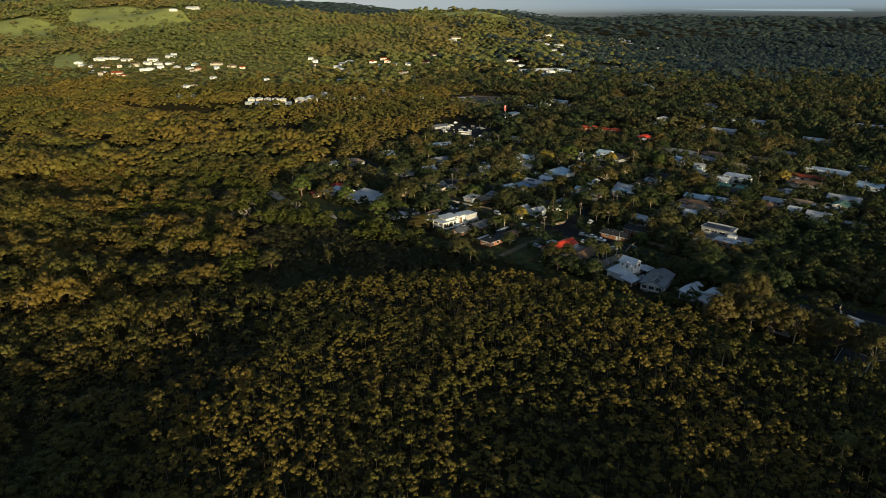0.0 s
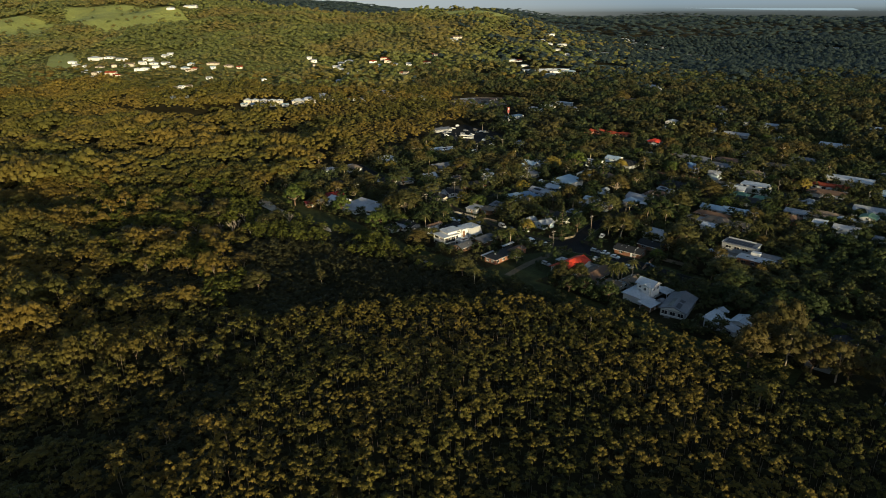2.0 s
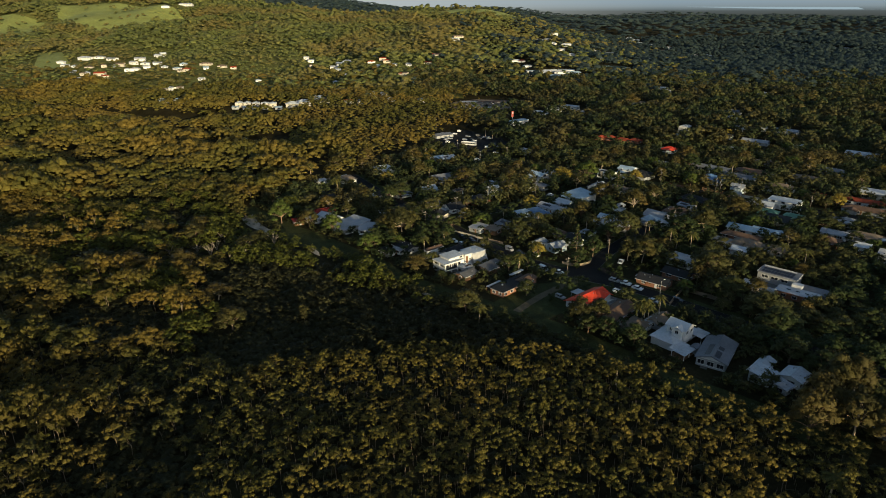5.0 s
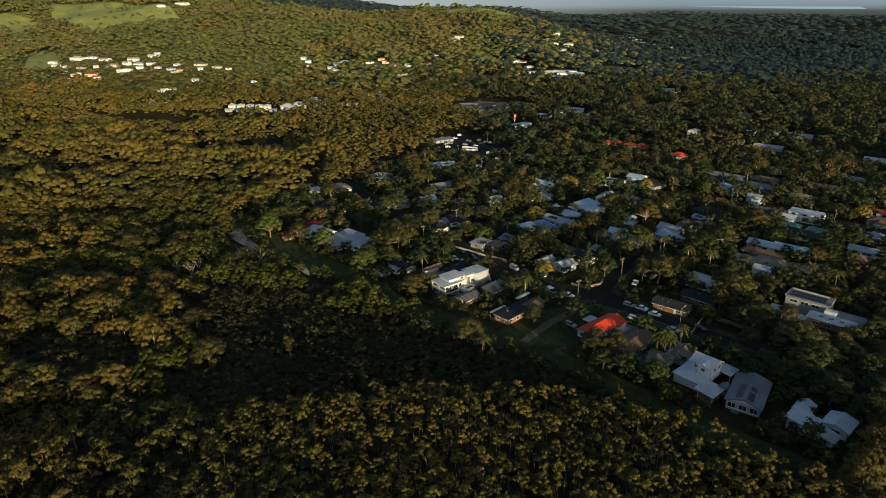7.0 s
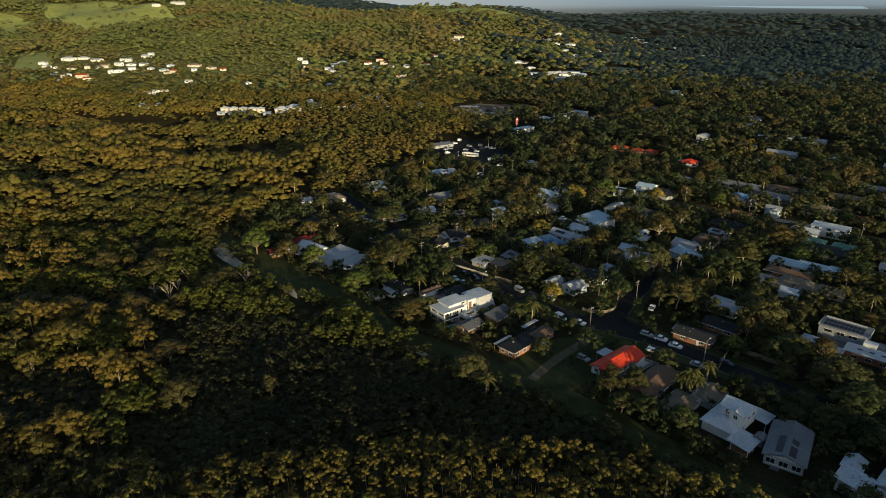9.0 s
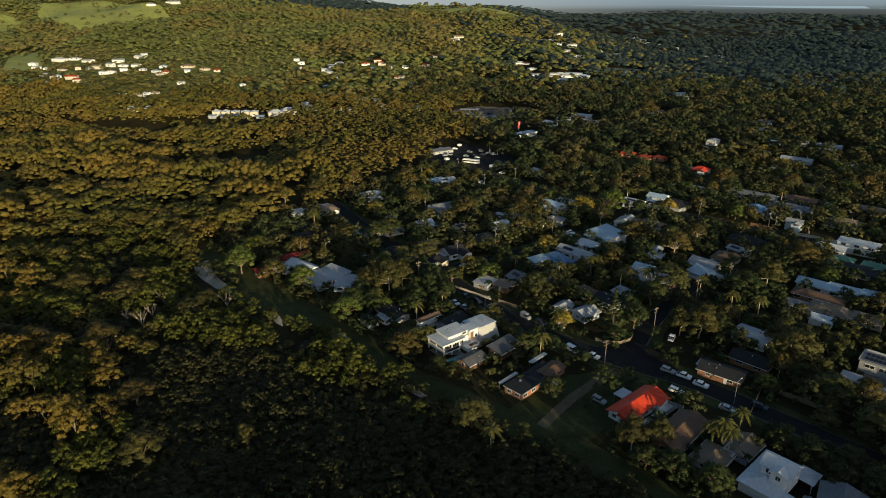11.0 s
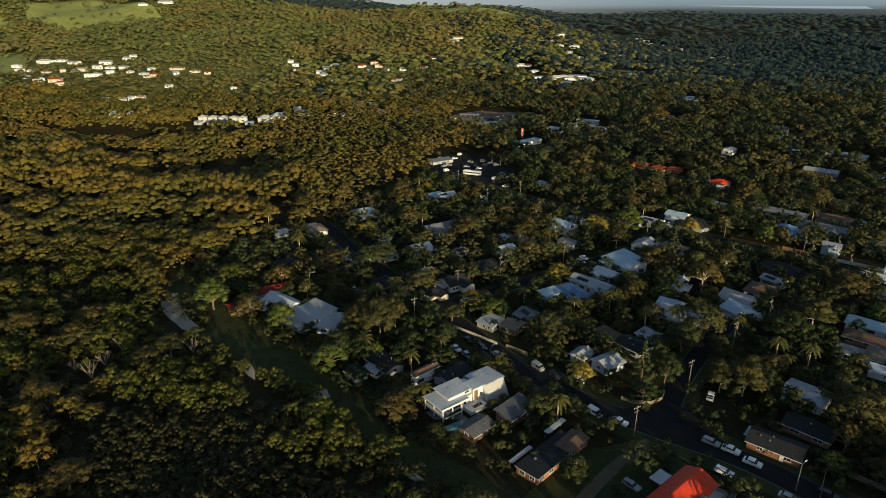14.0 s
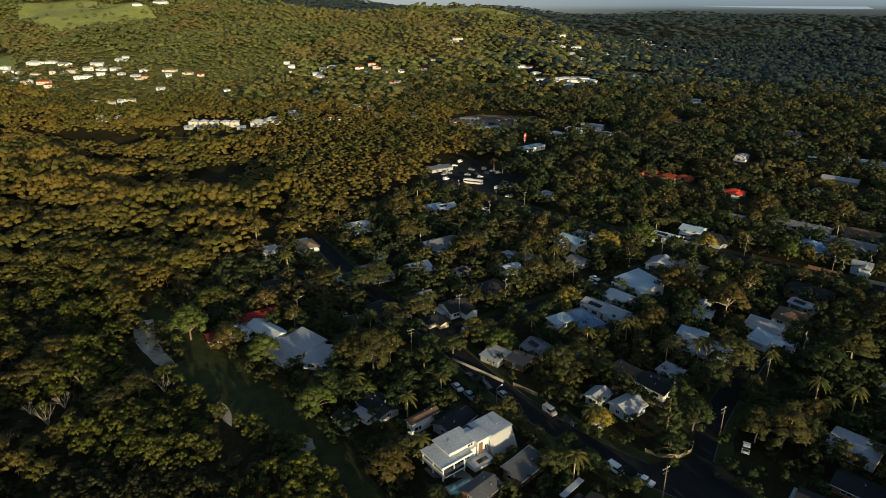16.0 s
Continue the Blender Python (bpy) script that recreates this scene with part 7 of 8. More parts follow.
# ---- bare grey shrubs standing in the open bush ----
def bare_shrub(x, y, h):
    rng = random.Random(int(x * 7 + y))
    ob = thing("bare_shrub", x, y, rng.uniform(0, 360), "leafless grey shrub with spreading dead branches", "shrub", "bare shrubs in the bush")
    for k in range(7):
        a, r = k * 0.9 + rng.uniform(0, 0.5), h * rng.uniform(0.25, 0.6)
        knee = Vector((math.cos(a) * r * 0.45, math.sin(a) * r * 0.45, h * rng.uniform(0.35, 0.55)))
        bm = bmesh.new()
        tube(bm, (0, 0, -0.3), knee, 0.09, 0.06, 5)
        for j in range(4):
            b = a + rng.uniform(-0.9, 0.9)
            tube(bm, knee, knee + Vector((math.cos(b) * r * 0.7, math.sin(b) * r * 0.7, h * rng.uniform(0.2, 0.5))), 0.055, 0.018, 4)
        part("branch", bm, "grey_bark", ob)
    TAKEN.append((x, y, 2.6))
    return ob


bare_shrub(-90.0, 339.5, 3.6)
bare_shrub(-105.9, 324.9, 4.5)
bare_shrub(-105.7, 316.7, 5.4)
bare_shrub(-111.4, 308.7, 3.6)
bare_shrub(-94.0, 324.8, 4.5)
bare_shrub(-91.3, 327.9, 5.4)
bare_shrub(-113.8, 322.0, 3.6)
bare_shrub(-125.3, 319.2, 4.5)
bare_shrub(-105.0, 334.5, 5.4)
bare_shrub(-96.7, 314.7, 3.6)
bare_shrub(-109.8, 300.7, 4.5)
bare_shrub(-81.1, 332.6, 5.4)

# ---- random garden trees, hedges and shrubs, then the bush and the woods ----
def is_free(px, py, pad, tall=False):
    """Which points keep clear of houses, roads and marked trees."""
    ok = np.ones(len(px), bool)
    near_x, near_y = px, py
    for x, y, r in TAKEN + (FRONT if tall else []):
        ok &= (near_x - x) ** 2 + (near_y - y) ** 2 > (r + pad) ** 2
    for poly in KEEP_CLEAR:
        ok &= ~inside(px, py, poly) | (rs.rand(len(px)) < 0.05)
    for x0, y0, x1, y1, w in STRIPS:
        dx, dy = x1 - x0, y1 - y0
        k = np.clip(((px - x0) * dx + (py - y0) * dy) / (dx * dx + dy * dy + 1e-9), 0, 1)
        ok &= (px - x0 - k * dx) ** 2 + (py - y0 - k * dy) ** 2 > (w + pad) ** 2
    return ok


def inside(px, py, poly):
    hit = np.zeros(len(px), bool)
    for (x0, y0), (x1, y1) in zip(poly, poly[1:] + poly[:1]):
        cross = (y0 > py) != (y1 > py)
        hit ^= cross & (px < (x1 - x0) * (py - y0) / (y1 - y0 + 1e-12) + x0)
    return hit


def scatter(rs, x0, x1, y0, y1, gap, jitter=0.42):
    gx, gy = np.meshgrid(np.arange(x0, x1, gap), np.arange(y0, y1, gap * 0.87))
    gx = gx + (np.arange(gx.shape[0]) % 2)[:, None] * gap / 2
    px, py = gx.ravel() + rs.uniform(-jitter, jitter, gx.size) * gap, gy.ravel() + rs.uniform(-jitter, jitter, gx.size) * gap
    seen = np.abs(px) < 0.78 * (py + 12) + 30          # inside the stretch of country that the flight overlooks
    return px[seen], py[seen]


def plant(name, shapes, px, py, lo, hi, material, label, category, rs, squash=0.12, trunk=None, heights=None, tall=1.0, rise=None):
    """Many trees of a few shapes, joined into one object."""
    n = len(px)
    which, turn = rs.randint(len(shapes), size=n), rs.rand(n) * math.tau
    s = rs.uniform(lo, hi, n) if heights is None else heights
    pz = terrain(px, py)
    out, norms, wood = [], [], []

    def put(src, i, size, high, dx, dy, dz):
        c, d = np.cos(turn[i]) * size, np.sin(turn[i]) * size
        v = np.empty((len(i), len(src), 3), np.float32)
        v[..., 0] = c[:, None] * src[None, :, 0] - d[:, None] * src[None, :, 1] + dx[:, None]
        v[..., 1] = d[:, None] * src[None, :, 0] + c[:, None] * src[None, :, 1] + dy[:, None]
        v[..., 2] = high[:, None] * src[None, :, 2] + dz[:, None]
        return v.reshape(-1, 3)

    for k, (shape, normals) in enumerate(shapes):
        i = np.where(which == k)[0]
        if not len(i):
            continue
        sz = tall * s[i] * (1.0 if rise is None else rise[i]) * rs.uniform(1 - squash, 1 + squash, len(i))
        one, none = np.ones(len(i)), np.zeros(len(i))
        out.append(put(shape, i, s[i], sz, px[i], py[i], pz[i]))
        norms.append(put(normals, i, one, one, none, none, none))
        if trunk is not None:
            wood.append(put(trunk, i, s[i], sz, px[i], py[i], pz[i]))
    ob = new(name, tri_mesh(name, np.concatenate(out), M[material], np.concatenate(norms)))
    tagged(ob, label, category, kind="stuff")
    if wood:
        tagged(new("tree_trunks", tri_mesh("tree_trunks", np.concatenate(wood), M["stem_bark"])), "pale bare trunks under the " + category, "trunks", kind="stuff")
    return ob


def stem(h, r, forks):
    """A slim trunk with a few limbs, as loose triangles."""
    rs = np.random.RandomState(3)
    bm = bmesh.new()
    tube(bm, (0, 0, -0.3), (0.15, 0.1, h * 0.55), r, r * 0.7, 4)
    for k in range(forks):
        a = k * math.tau / max(1, forks) + rs.rand()
        tube(bm, (0.15, 0.1, h * 0.5), (math.cos(a) * h * 0.14, math.sin(a) * h * 0.14, h * 0.85), r * 0.55, r * 0.2, 4)
    bmesh.ops.triangulate(bm, faces=bm.faces[:])
    v = np.array([w.co[:] for f in bm.faces for w in f.verts])
    bm.free()
    return v


rs = np.random.RandomState(11)
BORDER = [(-112, 392), (-114, 396), (-98, 425), (-85, 450), (-44, 512), (-4, 581), (20, 631), (30, 690)]
HEATH = [(-91, 283), (-89, 298), (-76, 313), (-36, 276), (-12, 264), (2, 262), (16, 256), (42, 234), (68, 206), (56, 206), (40, 216), (-14, 226), (-45, 218), (-63, 214), (-82, 230), (-80, 256)]
SCRUB = [(-93, 172), (-96, 190), (-85, 205), (-70, 209), (-58, 184), (-55, 162), (-53, 138), (-62, 131), (-81, 143)]
SHADE = [(-140, 250), (-140, 263), (-106, 259), (-89, 240), (-88, 231), (-125, 236)]
STAND = [(-31, 217), (-10, 221), (20, 220), (45, 216), (62, 205), (80, 190), (96, 172), (130, 130), (150, 60), (-90, 60), (-76, 106), (-55, 138), (-56, 183), (-50, 212)]
DIP = [(14, 156), (48, 160), (55, 142), (42, 60), (0, 60), (6, 131)]
GREEN = [(-132, 358), (-128, 400), (-112, 372), (-90, 352), (-69, 336), (-50, 328), (-24, 317), (-12, 282), (-37, 283), (-83, 304), (-111, 319)]
OPEN = [(-228, 393), (-189, 402), (-153, 422), (-128, 400), (-132, 358), (-111, 319), (-91, 283), (-86, 240), (-106, 262), (-140, 266), (-170, 300)]


def bush_side(px, py):
    """True on the bush's side of the mown strip and of the suburb's edge."""
    e = np.interp(py, [p[1] for p in BORDER], [p[0] for p in BORDER])
    return np.where(py < 392, (px + py < 272) | (py < 176), px < e)


# gardens: single trees and shrubs between the houses
px, py = scatter(rs, -110, 330, 195, 600, 6.4)
ok = ~bush_side(px, py) & (px + py > 292) & is_free(px, py, 1.4, True)
px, py = px[ok], py[ok]
pick = rs.permutation(len(px))
own = pick[:250]
for k in own:
    kind = rs.choice(["garden", "garden", "garden", "garden", "fresh", "olive", "olive", "gum", "fresh", "golden"])
    r = rs.uniform(2.8, 5.4)
    if kind == "golden" and py[k] < 340:
        kind = "olive"
    tree(float(px[k]), float(py[k]), str(kind), float(r * rs.uniform(1.4, 1.8) + (2.5 if kind in ("gum", "umbrella") else 0)), float(r))
rest = pick[250:]
round_shapes = [crown(rs, lobes_dome(rs, 12, 3.6, 1.4, 6.8, 0.35), 20, 0.36, 3) for _ in range(6)]
if len(rest):
    near = py[rest] < 390
    light_shapes = [crown(rs, lobes_dome(rs, 10, 3.6, 1.4, 6.8, 0.37), 9, 0.5, 3) for _ in range(6)]
    plant("farther_garden_trees", light_shapes, px[rest][~near], py[rest][~near], 0.65, 1.2, "woods", "dark green garden trees filling the blocks between the houses", "trees", rs)
    rest = rest[near]
    plant("garden_trees", round_shapes, px[rest], py[rest], 0.65, 1.2, "garden", "dense dark green garden trees between the roofs", "trees", rs)
bush_shapes = [sprays(rs, lobes_round(rs, 5, 1.5, 0.4, 1.7, 0.44), 13, 0.34, 0.4, 0.5, 0.3) for _ in range(5)]
px, py = scatter(rs, -110, 330, 195, 560, 4.9)
ok = ~bush_side(px, py) & (px + py > 291) & is_free(px, py, -1.2)
px, py = px[ok], py[ok]
keep = np.array([noise.noise((x * 0.06, y * 0.06, 1.0)) for x, y in zip(px, py)]) > -0.18
plant("garden_shrubs", bush_shapes, px[keep], py[keep], 0.8, 1.95, "garden", "low green shrubs and hedges filling the gardens", "shrubs", rs)

# paperbark stand: slim upright trees, each with a small round crown, pale stems between
paper = []
for k in range(7):
    lb = lobes_dome(rs, 6, 1.3, 6.0, 8.7, 0.42)
    paper.append(crown(rs, lb, 13, 0.21, 3, 0.5, 0.25, 0.8))
px, py = scatter(rs, -100, 150, 62, 225, 2.8, 0.47)
ok = inside(px, py, STAND) & (px + py < 268)
px, py = px[ok], py[ok]
patchy = np.array([noise.noise((x * 0.03, y * 0.04, 7.0)) for x, y in zip(px, py)])
sizes = rs.uniform(0.8, 1.2, len(px))
rise = np.clip(1 + 0.35 * patchy + rs.uniform(-0.2, 0.16, len(px)), 0.55, 1.25) * np.where(inside(px, py, DIP), 0.8, 1.0)
keep = rs.rand(len(px)) < 0.93
plant("paperbark_stand", paper, px[keep], py[keep], 0, 0, "paperbark", "close stand of olive paperbark trees lit along their tops", "trees", rs, 0.05, stem(6.0, 0.035, 0), sizes[keep], 1.0, rise[keep])

# the same bush goes on behind the start of the flight and to both sides
plain_shapes = [sprays(rs, lobes_dome(rs, 6, 2.5, 2.6, 7.6, 0.42), 9, 0.62, 0.25, 0.4) for _ in range(5)]
gx, gy = np.meshgrid(np.arange(-170, 170, 5.0), np.arange(-25, 190, 4.6))
px, py = gx.ravel() + rs.uniform(-2.2, 2.2, gx.size), gy.ravel() + rs.uniform(-2.2, 2.2, gx.size)
ok = ((np.abs(px) > 0.78 * (py + 12) + 30) | (py < 62)) & (px + py < 262) & is_free(px, py, 0.3)
plant("outer_bush", plain_shapes, px[ok], py[ok], 0.7, 1.25, "paperbark", "continuing paperbark bush round the stand", "trees", rs, 0.2)
# tall gums added beyond the view; their shadows darken the right-hand houses
gx, gy = np.meshgrid(np.arange(110, 230, 6.5), np.arange(70, 185, 6.0))
px, py = gx.ravel() + rs.uniform(-2.5, 2.5, gx.size), gy.ravel() + rs.uniform(-2.5, 2.5, gx.size)
ok = (px > 0.78 * (py + 12) + 30) & (px < 0.78 * (py + 12) + 85) & is_free(px, py, 0.5)
plant("tall_gums", plain_shapes, px[ok], py[ok], 1.5, 2.1, "gum", "tall gums added out of view to shade the eastern houses", "trees", rs, 0.15, stem(6.0, 0.12, 4))

# two blocks out of view, added to cast shade over the stand's near edge
px, py = scatter(rs, -110, 130, 30, 98, 5.4)
ok = (((px > 22) & (px < 112) & (py > 44) & (py < 92)) | ((px > -84) & (px < -34) & (py > 40) & (py < 84))) & (np.abs(px - 8) > 6)
plant("windbreak_gums", plain_shapes, px[ok], py[ok], 0, 0, "gum", "unseen tall gums added to shade the near stand", "trees", rs, 0.12, stem(6.0, 0.1, 4), np.where(px[ok] < 0, 2.0, 1.65) * rs.uniform(0.88, 1.12, ok.sum()))

# low scrub: dark heath behind the stand, under the open bush and under the trees
scrub_shapes = [sprays(rs, lobes_round(rs, 5, 1.5, 0.1, 0.9, 0.5), 9, 0.42, 0.9, 0.35) for _ in range(5)]
px, py = scatter(rs, -175, 80, 100, 420, 2.35)
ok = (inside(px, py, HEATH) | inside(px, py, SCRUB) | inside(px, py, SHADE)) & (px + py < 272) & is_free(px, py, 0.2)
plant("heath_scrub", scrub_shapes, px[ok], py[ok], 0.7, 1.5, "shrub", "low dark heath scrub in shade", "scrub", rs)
dark_bushes = [crown(rs, lobes_dome(rs, 8, 1.7, 0.7, 3.4, 0.38), 12, 0.26, 3) for _ in range(5)]
px, py = scatter(rs, -100, 100, 180, 330, 3.4)
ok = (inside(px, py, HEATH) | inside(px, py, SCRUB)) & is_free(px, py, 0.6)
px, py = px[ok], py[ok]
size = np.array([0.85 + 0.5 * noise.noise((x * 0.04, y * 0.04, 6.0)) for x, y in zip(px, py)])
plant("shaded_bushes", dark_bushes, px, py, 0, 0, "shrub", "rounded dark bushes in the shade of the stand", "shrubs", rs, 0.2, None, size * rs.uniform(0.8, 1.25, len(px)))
px, py = scatter(rs, -200, 130, 90, 430, 5.3)
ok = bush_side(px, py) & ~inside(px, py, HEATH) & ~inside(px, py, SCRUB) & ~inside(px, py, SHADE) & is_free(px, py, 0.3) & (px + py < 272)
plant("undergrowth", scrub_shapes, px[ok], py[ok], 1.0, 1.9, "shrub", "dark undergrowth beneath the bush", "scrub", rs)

# banksias: separate rounded clumps along the track, fewer in the open bush and on the heath
green_shapes = [crown(rs, lobes_dome(rs, 13, 2.4, 1.0, 4.6, 0.31), 20, 0.25, 3) for _ in range(6)]
px, py = scatter(rs, -230, 10, 215, 425, 4.6)
clump = np.array([noise.noise((x * 0.05, y * 0.05, 3.0)) for x, y in zip(px, py)])
belt, open_bush, heath = inside(px, py, GREEN) | ((px > -92) & (py > 225) & ~inside(px, py, HEATH) & ~inside(px, py, STAND)), inside(px, py, OPEN), inside(px, py, HEATH)
ok = (px + py < 272) & is_free(px, py, -0.5) & ((belt & (clump > -0.3)) | (open_bush & (clump > -0.1)) | (heath & (py > 270) & (clump > 0.25)))
px, py, clump = px[ok], py[ok], clump[ok]
plant("banksias", green_shapes, px, py, 0, 0, "banksia", "rounded green banksias along the sandy track", "trees", rs, 0.15, None, np.clip(0.95 + 0.7 * clump, 0.55, 1.4) * rs.uniform(0.7, 1.25, len(px)))

# gum and paperbark bush on the left: spreading crowns in pads over pale limbs
gum_shapes = []
for k in range(7):
    lb = lobes_umbrella(rs, 22, 5.4, 4.6, 8.6) if k % 3 == 0 else lobes_dome(rs, 19, 4.6, 2.2, 8.4, 0.3)
    gum_shapes.append(crown(rs, lb, 14, 0.34, 3, 0.6))
small_gums = [crown(rs, lobes_dome(rs, 9, 2.6, 2.2, 6.6, 0.36), 13, 0.29, 3) for _ in range(6)]
px, py = scatter(rs, -220, 190, 62, 262, 4.3, 0.46)
low = inside(px, py, HEATH) | inside(px, py, STAND) | (inside(px, py, SCRUB) & (rs.rand(len(px)) < 0.55)) | (inside(px, py, SHADE) & (rs.rand(len(px)) < 0.85))
ok = bush_side(px, py) & ~low & is_free(px, py, 0.3) & ((px < -86) | (py < 222)) & (px + py < 268) & (rs.rand(len(px)) < 0.93)
px, py = px[ok], py[ok]
wave = np.array([noise.noise((x * 0.025, y * 0.035, 12.0)) for x, y in zip(px, py)])
plant("small_gums", small_gums, px, py, 0, 0, "gum", "small golden gums and paperbarks crowding the near bush", "trees", rs, 0.15, stem(5.0, 0.06, 3), (0.95 + 0.4 * wave) * rs.uniform(0.7, 1.2, len(px)), 1.0, np.clip(1.0 + 0.6 * wave, 0.65, 1.35))
px, py = scatter(rs, -420, 190, 70, 430, 6.3, 0.46)
low = inside(px, py, HEATH) | inside(px, py, SCRUB) | inside(px, py, SHADE) | inside(px, py, STAND)
thin = (inside(px, py, OPEN) & (rs.rand(len(px)) < 0.72)) | ((inside(px, py, GREEN) | ((px > -92) & (py > 222))) & (rs.rand(len(px)) < 1.01))
ok = bush_side(px, py) & ~low & ~thin & is_free(px, py, 0.3) & ((py > 262) | ((px < -86) & (rs.rand(len(px)) < np.where(py > 205, 0.6, 0.25))))
px, py = px[ok], py[ok]
wave = np.array([noise.noise((x * 0.018, y * 0.024, 2.0)) for x, y in zip(px, py)])
keep = (rs.rand(len(px)) < 1.05 + 0.8 * wave)
px, py, wave = px[keep], py[keep], wave[keep]
sizes = np.clip((0.9 + 0.5 * wave) * rs.uniform(0.7, 1.25, len(px)), 0.5, 1.5)
plant("gum_bush", gum_shapes, px, py, 0, 0, "gum", "golden and olive gum bush with spreading uneven crowns", "trees", rs, 0.12, stem(7.6, 0.09, 4), sizes, 1.0, np.clip(0.95 + 0.5 * wave, 0.6, 1.3))

# the wider woods beyond, first the paperbark swamp with broad flat crowns
broad_shapes = []
for k in range(7):
    lb = lobes_dome(rs, 19, 7.4, 3.4, 10.4, 0.25)
    broad_shapes.append(crown(rs, lb, 9, 0.52, 4, 0.9, 0.6, 0.76))
px, py = scatter(rs, -700, 40, 405, 860, 12.0, 0.47)
ok = bush_side(np.where(py > 690, px - 30, px), np.clip(py, 393, 689)) & is_free(px, py, 1.0) & ~inside(px, py, OPEN) & ~inside(px, py, GREEN)
px, py = px[ok], py[ok]
wave = np.array([noise.noise((x * 0.010, y * 0.024, 5.0)) + 0.5 * noise.noise((x * 0.03, y * 0.05, 4.0)) for x, y in zip(px, py)])
slim = np.clip((px + 0.35 * py - 10) / 130, 0, 1)          # narrower trees towards the suburb
keep = (wave > -0.46) & (slim < 0.75)
px, py, wave, slim = px[keep], py[keep], wave[keep], slim[keep]
sizes = np.clip((1.12 + 0.5 * wave) * rs.uniform(0.65, 1.3, len(px)), 0.5, 1.7) * (1 - 0.3 * slim)
rise = np.clip(0.95 + 0.9 * wave, 0.42, 1.5) / np.maximum(sizes, 0.6) ** 0.6
plant("swamp_forest", broad_shapes, px, py, 0, 0, "swamp", "brown and golden paperbark forest with shadowed gaps", "trees", rs, 0.1, None, sizes, 1.0, rise)

slim_shapes = [crown(rs, lobes_dome(rs, 4, 1.5, 4.8, 8.7, 0.52), 4, 0.4, 4, 0.6, 0.1, 0.92) for _ in range(6)]
qx, qy = scatter(rs, -330, 40, 420, 860, 5.6)
near_suburb = (qx + 0.35 * qy - 10) / 130
ok = bush_side(np.where(qy > 690, qx - 30, qx), np.clip(qy, 393, 689)) & (near_suburb > 0.68) & is_free(qx, qy, 0.6)
ok |= (qx > -300) & (qx < -180) & (qy > 705) & (qy < 740) & is_free(qx, qy, 0.6)
plant("slim_paperbarks", slim_shapes, qx[ok], qy[ok], 1.3, 2.0, "swamp", "slim golden paperbarks packed along the forest edge", "trees", rs, 0.2, tall=0.72)

# then the wooded suburb and the hills
mid_shapes = []
for k in range(7):
    lb = lobes_dome(rs, 10, 5.2, 3.0, 9.8, 0.33)
    mid_shapes.append(crown(rs, lb, 8, 0.66, 3, 0.8, 0.7, 0.76))
px, py = scatter(rs, -40, 760, 560, 1120, 8.6)
fade = np.clip((py - 830) / 270, 0, 1)
ok = ~(bush_side(px, np.minimum(py, 689)) & (py < 860)) & is_free(px, py, 4.2) & (rs.rand(len(px)) > fade)
px, py = px[ok], py[ok]
wave = np.array([noise.noise((x * 0.015, y * 0.02, 9.0)) for x, y in zip(px, py)])
keep = rs.rand(len(px)) < 0.88 + wave * 0.3
px, py, wave = px[keep], py[keep], wave[keep]
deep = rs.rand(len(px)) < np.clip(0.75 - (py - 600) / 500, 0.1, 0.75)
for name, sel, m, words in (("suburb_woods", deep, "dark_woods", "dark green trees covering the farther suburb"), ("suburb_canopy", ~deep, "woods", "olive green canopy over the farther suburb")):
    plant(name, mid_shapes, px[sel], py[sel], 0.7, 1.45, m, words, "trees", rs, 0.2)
px, py = scatter(rs, 180, 640, 330, 560, 7.6)
ok = (px > 315) & is_free(px, py, 0.5)
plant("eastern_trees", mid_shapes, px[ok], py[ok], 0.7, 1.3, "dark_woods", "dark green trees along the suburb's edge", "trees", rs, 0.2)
far_shapes = [clumps(rs, lobes_dome(rs, 3, 4.8, 3.0, 10.0, 0.54), 4, 1.0, 0.2, 1.2) for _ in range(9)]
px, py = scatter(rs, -1500, 1500, 790, 1800, 10.2, 0.48)
rising = np.where(px < -40, np.clip((py - 790) / 60, 0, 1), np.clip((py - 830) / 270, 0, 1))
ok = (rs.rand(len(px)) < rising) & is_free(px, py, 4.0)
px, py = px[ok], py[ok]
wave = np.array([noise.noise((x * 0.012, y * 0.012, 6.0)) for x, y in zip(px, py)])
sizes = np.clip((1.2 + 0.35 * wave) * rs.uniform(0.75, 1.3, len(px)), 0.8, 1.9)
village = (px > -660) & (px < -230) & (py > 770) & (py < 1190)
sizes = np.where(village, 0.7 * sizes, sizes)
rise = np.where(village, 0.85, 1.0) * rs.uniform(0.75, 1.3, len(px))
# trees to the east take the leaves with cloud shade painted in
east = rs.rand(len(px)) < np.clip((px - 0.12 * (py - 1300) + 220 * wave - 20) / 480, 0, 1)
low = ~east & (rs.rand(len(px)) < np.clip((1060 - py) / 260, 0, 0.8))
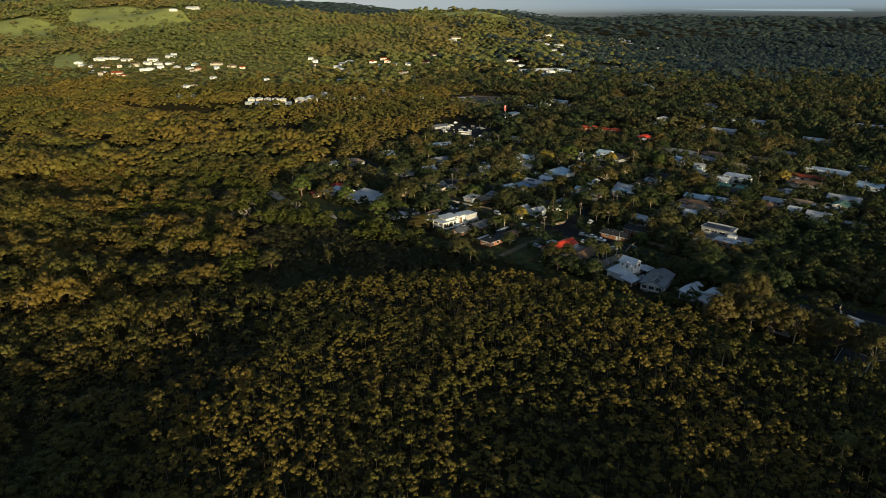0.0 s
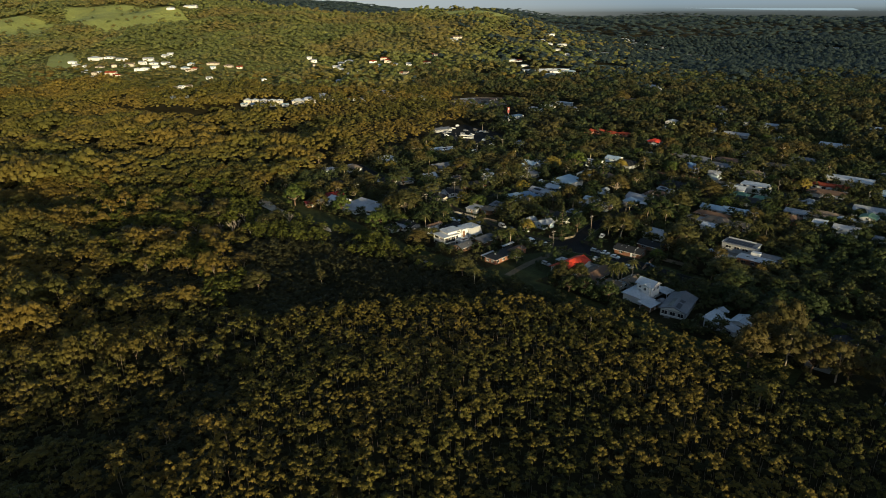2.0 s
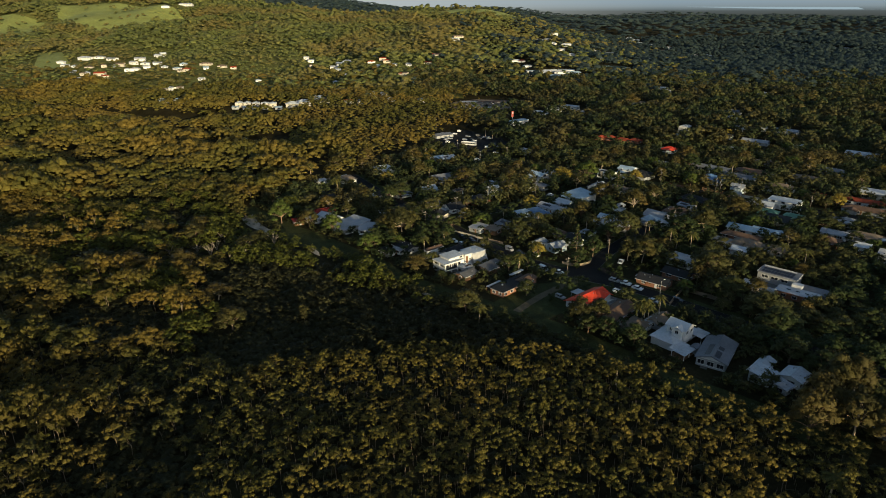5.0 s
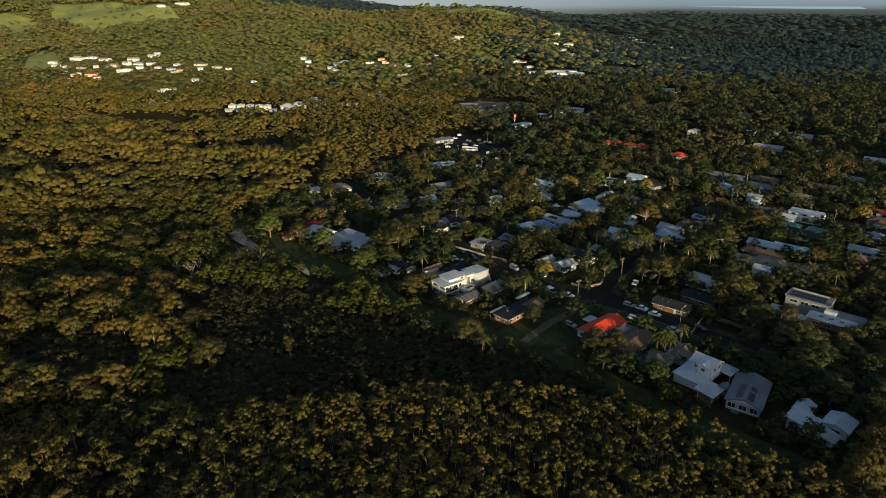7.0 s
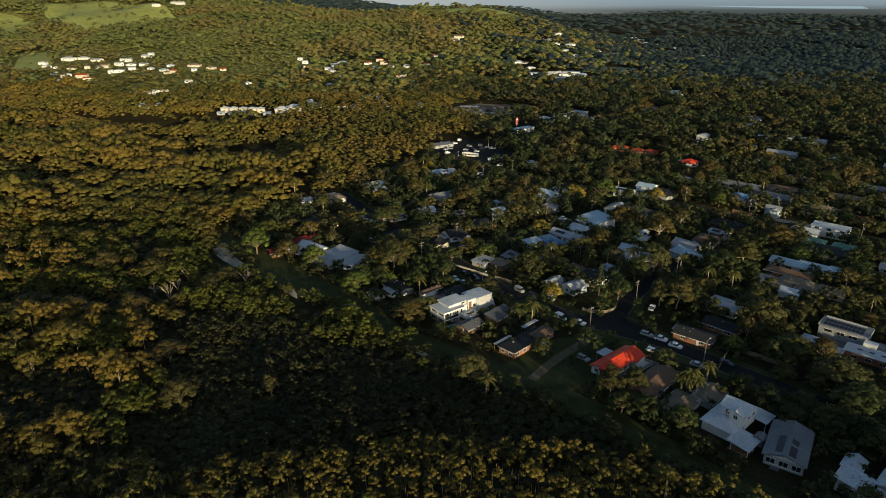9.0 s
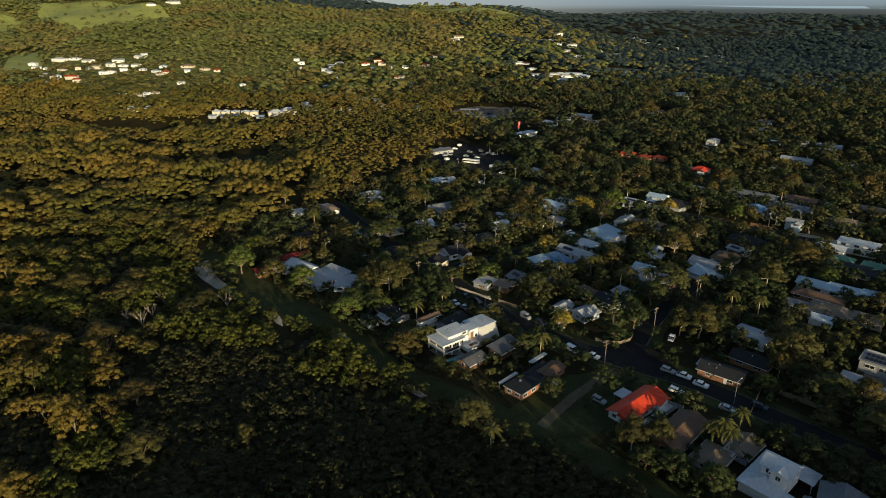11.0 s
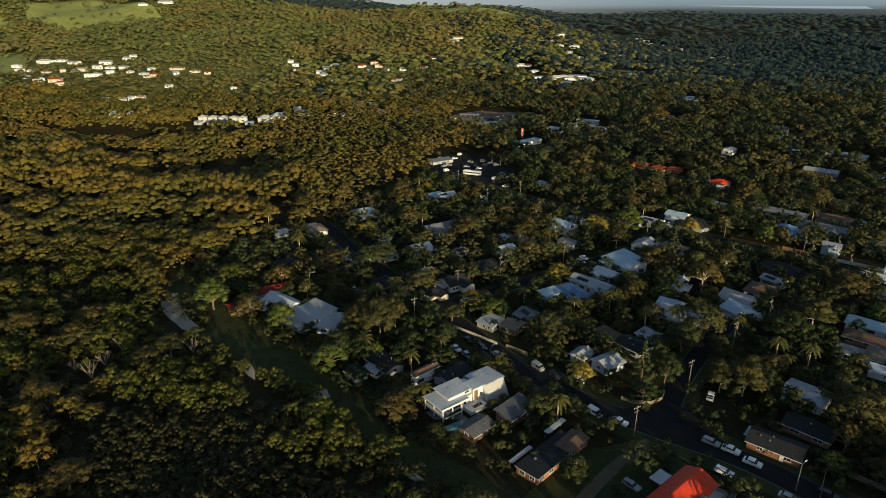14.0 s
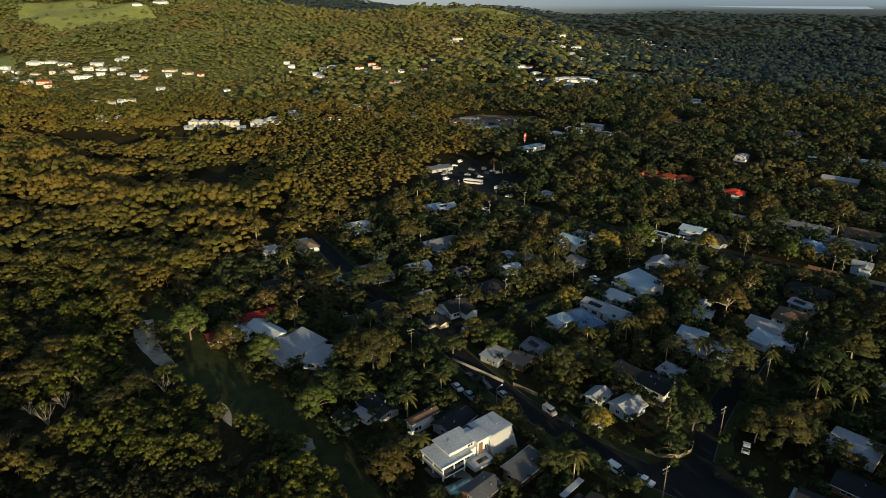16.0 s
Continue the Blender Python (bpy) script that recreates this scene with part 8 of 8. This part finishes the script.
for name, sel, m, words in (("lower_slope_forest", low, "swamp", "golden forest at the foot of the ridge"), ("hill_forest", ~east & ~low, "hill", "dense forest over the slopes of the ridge"), ("eastern_hill_forest", east, "hill_east", "forest over the lower hills, painted dark as under cloud")):
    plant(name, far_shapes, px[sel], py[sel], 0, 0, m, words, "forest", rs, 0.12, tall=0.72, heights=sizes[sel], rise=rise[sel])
px, py = scatter(rs, -1700, 2200, 1800, 2900, 42.0)
ok = is_free(px, py, 1.0)
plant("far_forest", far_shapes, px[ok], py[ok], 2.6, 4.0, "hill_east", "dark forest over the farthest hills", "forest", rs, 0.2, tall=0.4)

px, py = scatter(rs, -2600, 3400, 2880, 4700, 78.0)
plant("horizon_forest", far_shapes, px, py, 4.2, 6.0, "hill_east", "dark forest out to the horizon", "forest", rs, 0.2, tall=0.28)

# ragged shrubs along both edges of the mown strip
px, py = scatter(rs, -110, 110, 180, 395, 2.7)
edge = np.full(len(px), 1e9)
for (x0, y0), (x1, y1) in zip(CLEAR, CLEAR[1:]):
    k = np.clip(((px - x0) * (x1 - x0) + (py - y0) * (y1 - y0)) / ((x1 - x0) ** 2 + (y1 - y0) ** 2), 0, 1)
    edge = np.minimum(edge, np.hypot(px - x0 - k * (x1 - x0), py - y0 - k * (y1 - y0)))
ragged = np.array([noise.noise((x * 0.07, y * 0.07, 8.0)) for x, y in zip(px, py)])
ok = (edge > 3.0 + 2.5 * ragged) & (edge < 10.5) & (rs.rand(len(px)) < 0.8)
for poly in KEEP_CLEAR[:2]:
    ok &= ~inside(px, py, poly)
for x, y, r in TAKEN:
    ok &= (px - x) ** 2 + (py - y) ** 2 > (0.8 * r) ** 2
plant("strip_shrubs", dark_bushes, px[ok], py[ok], 0.5, 1.25, "garden", "ragged green shrubs along the mown strip", "shrubs", rs)

# tall old trees along the ridge line
px, py = rs.uniform(-620, 40, 90), rs.uniform(1700, 1790, 90)
plant("ridge_trees", far_shapes, px, py, 1.1, 2.0, "hill", "tall old trees standing along the ridge line", "trees", rs, 0.2)
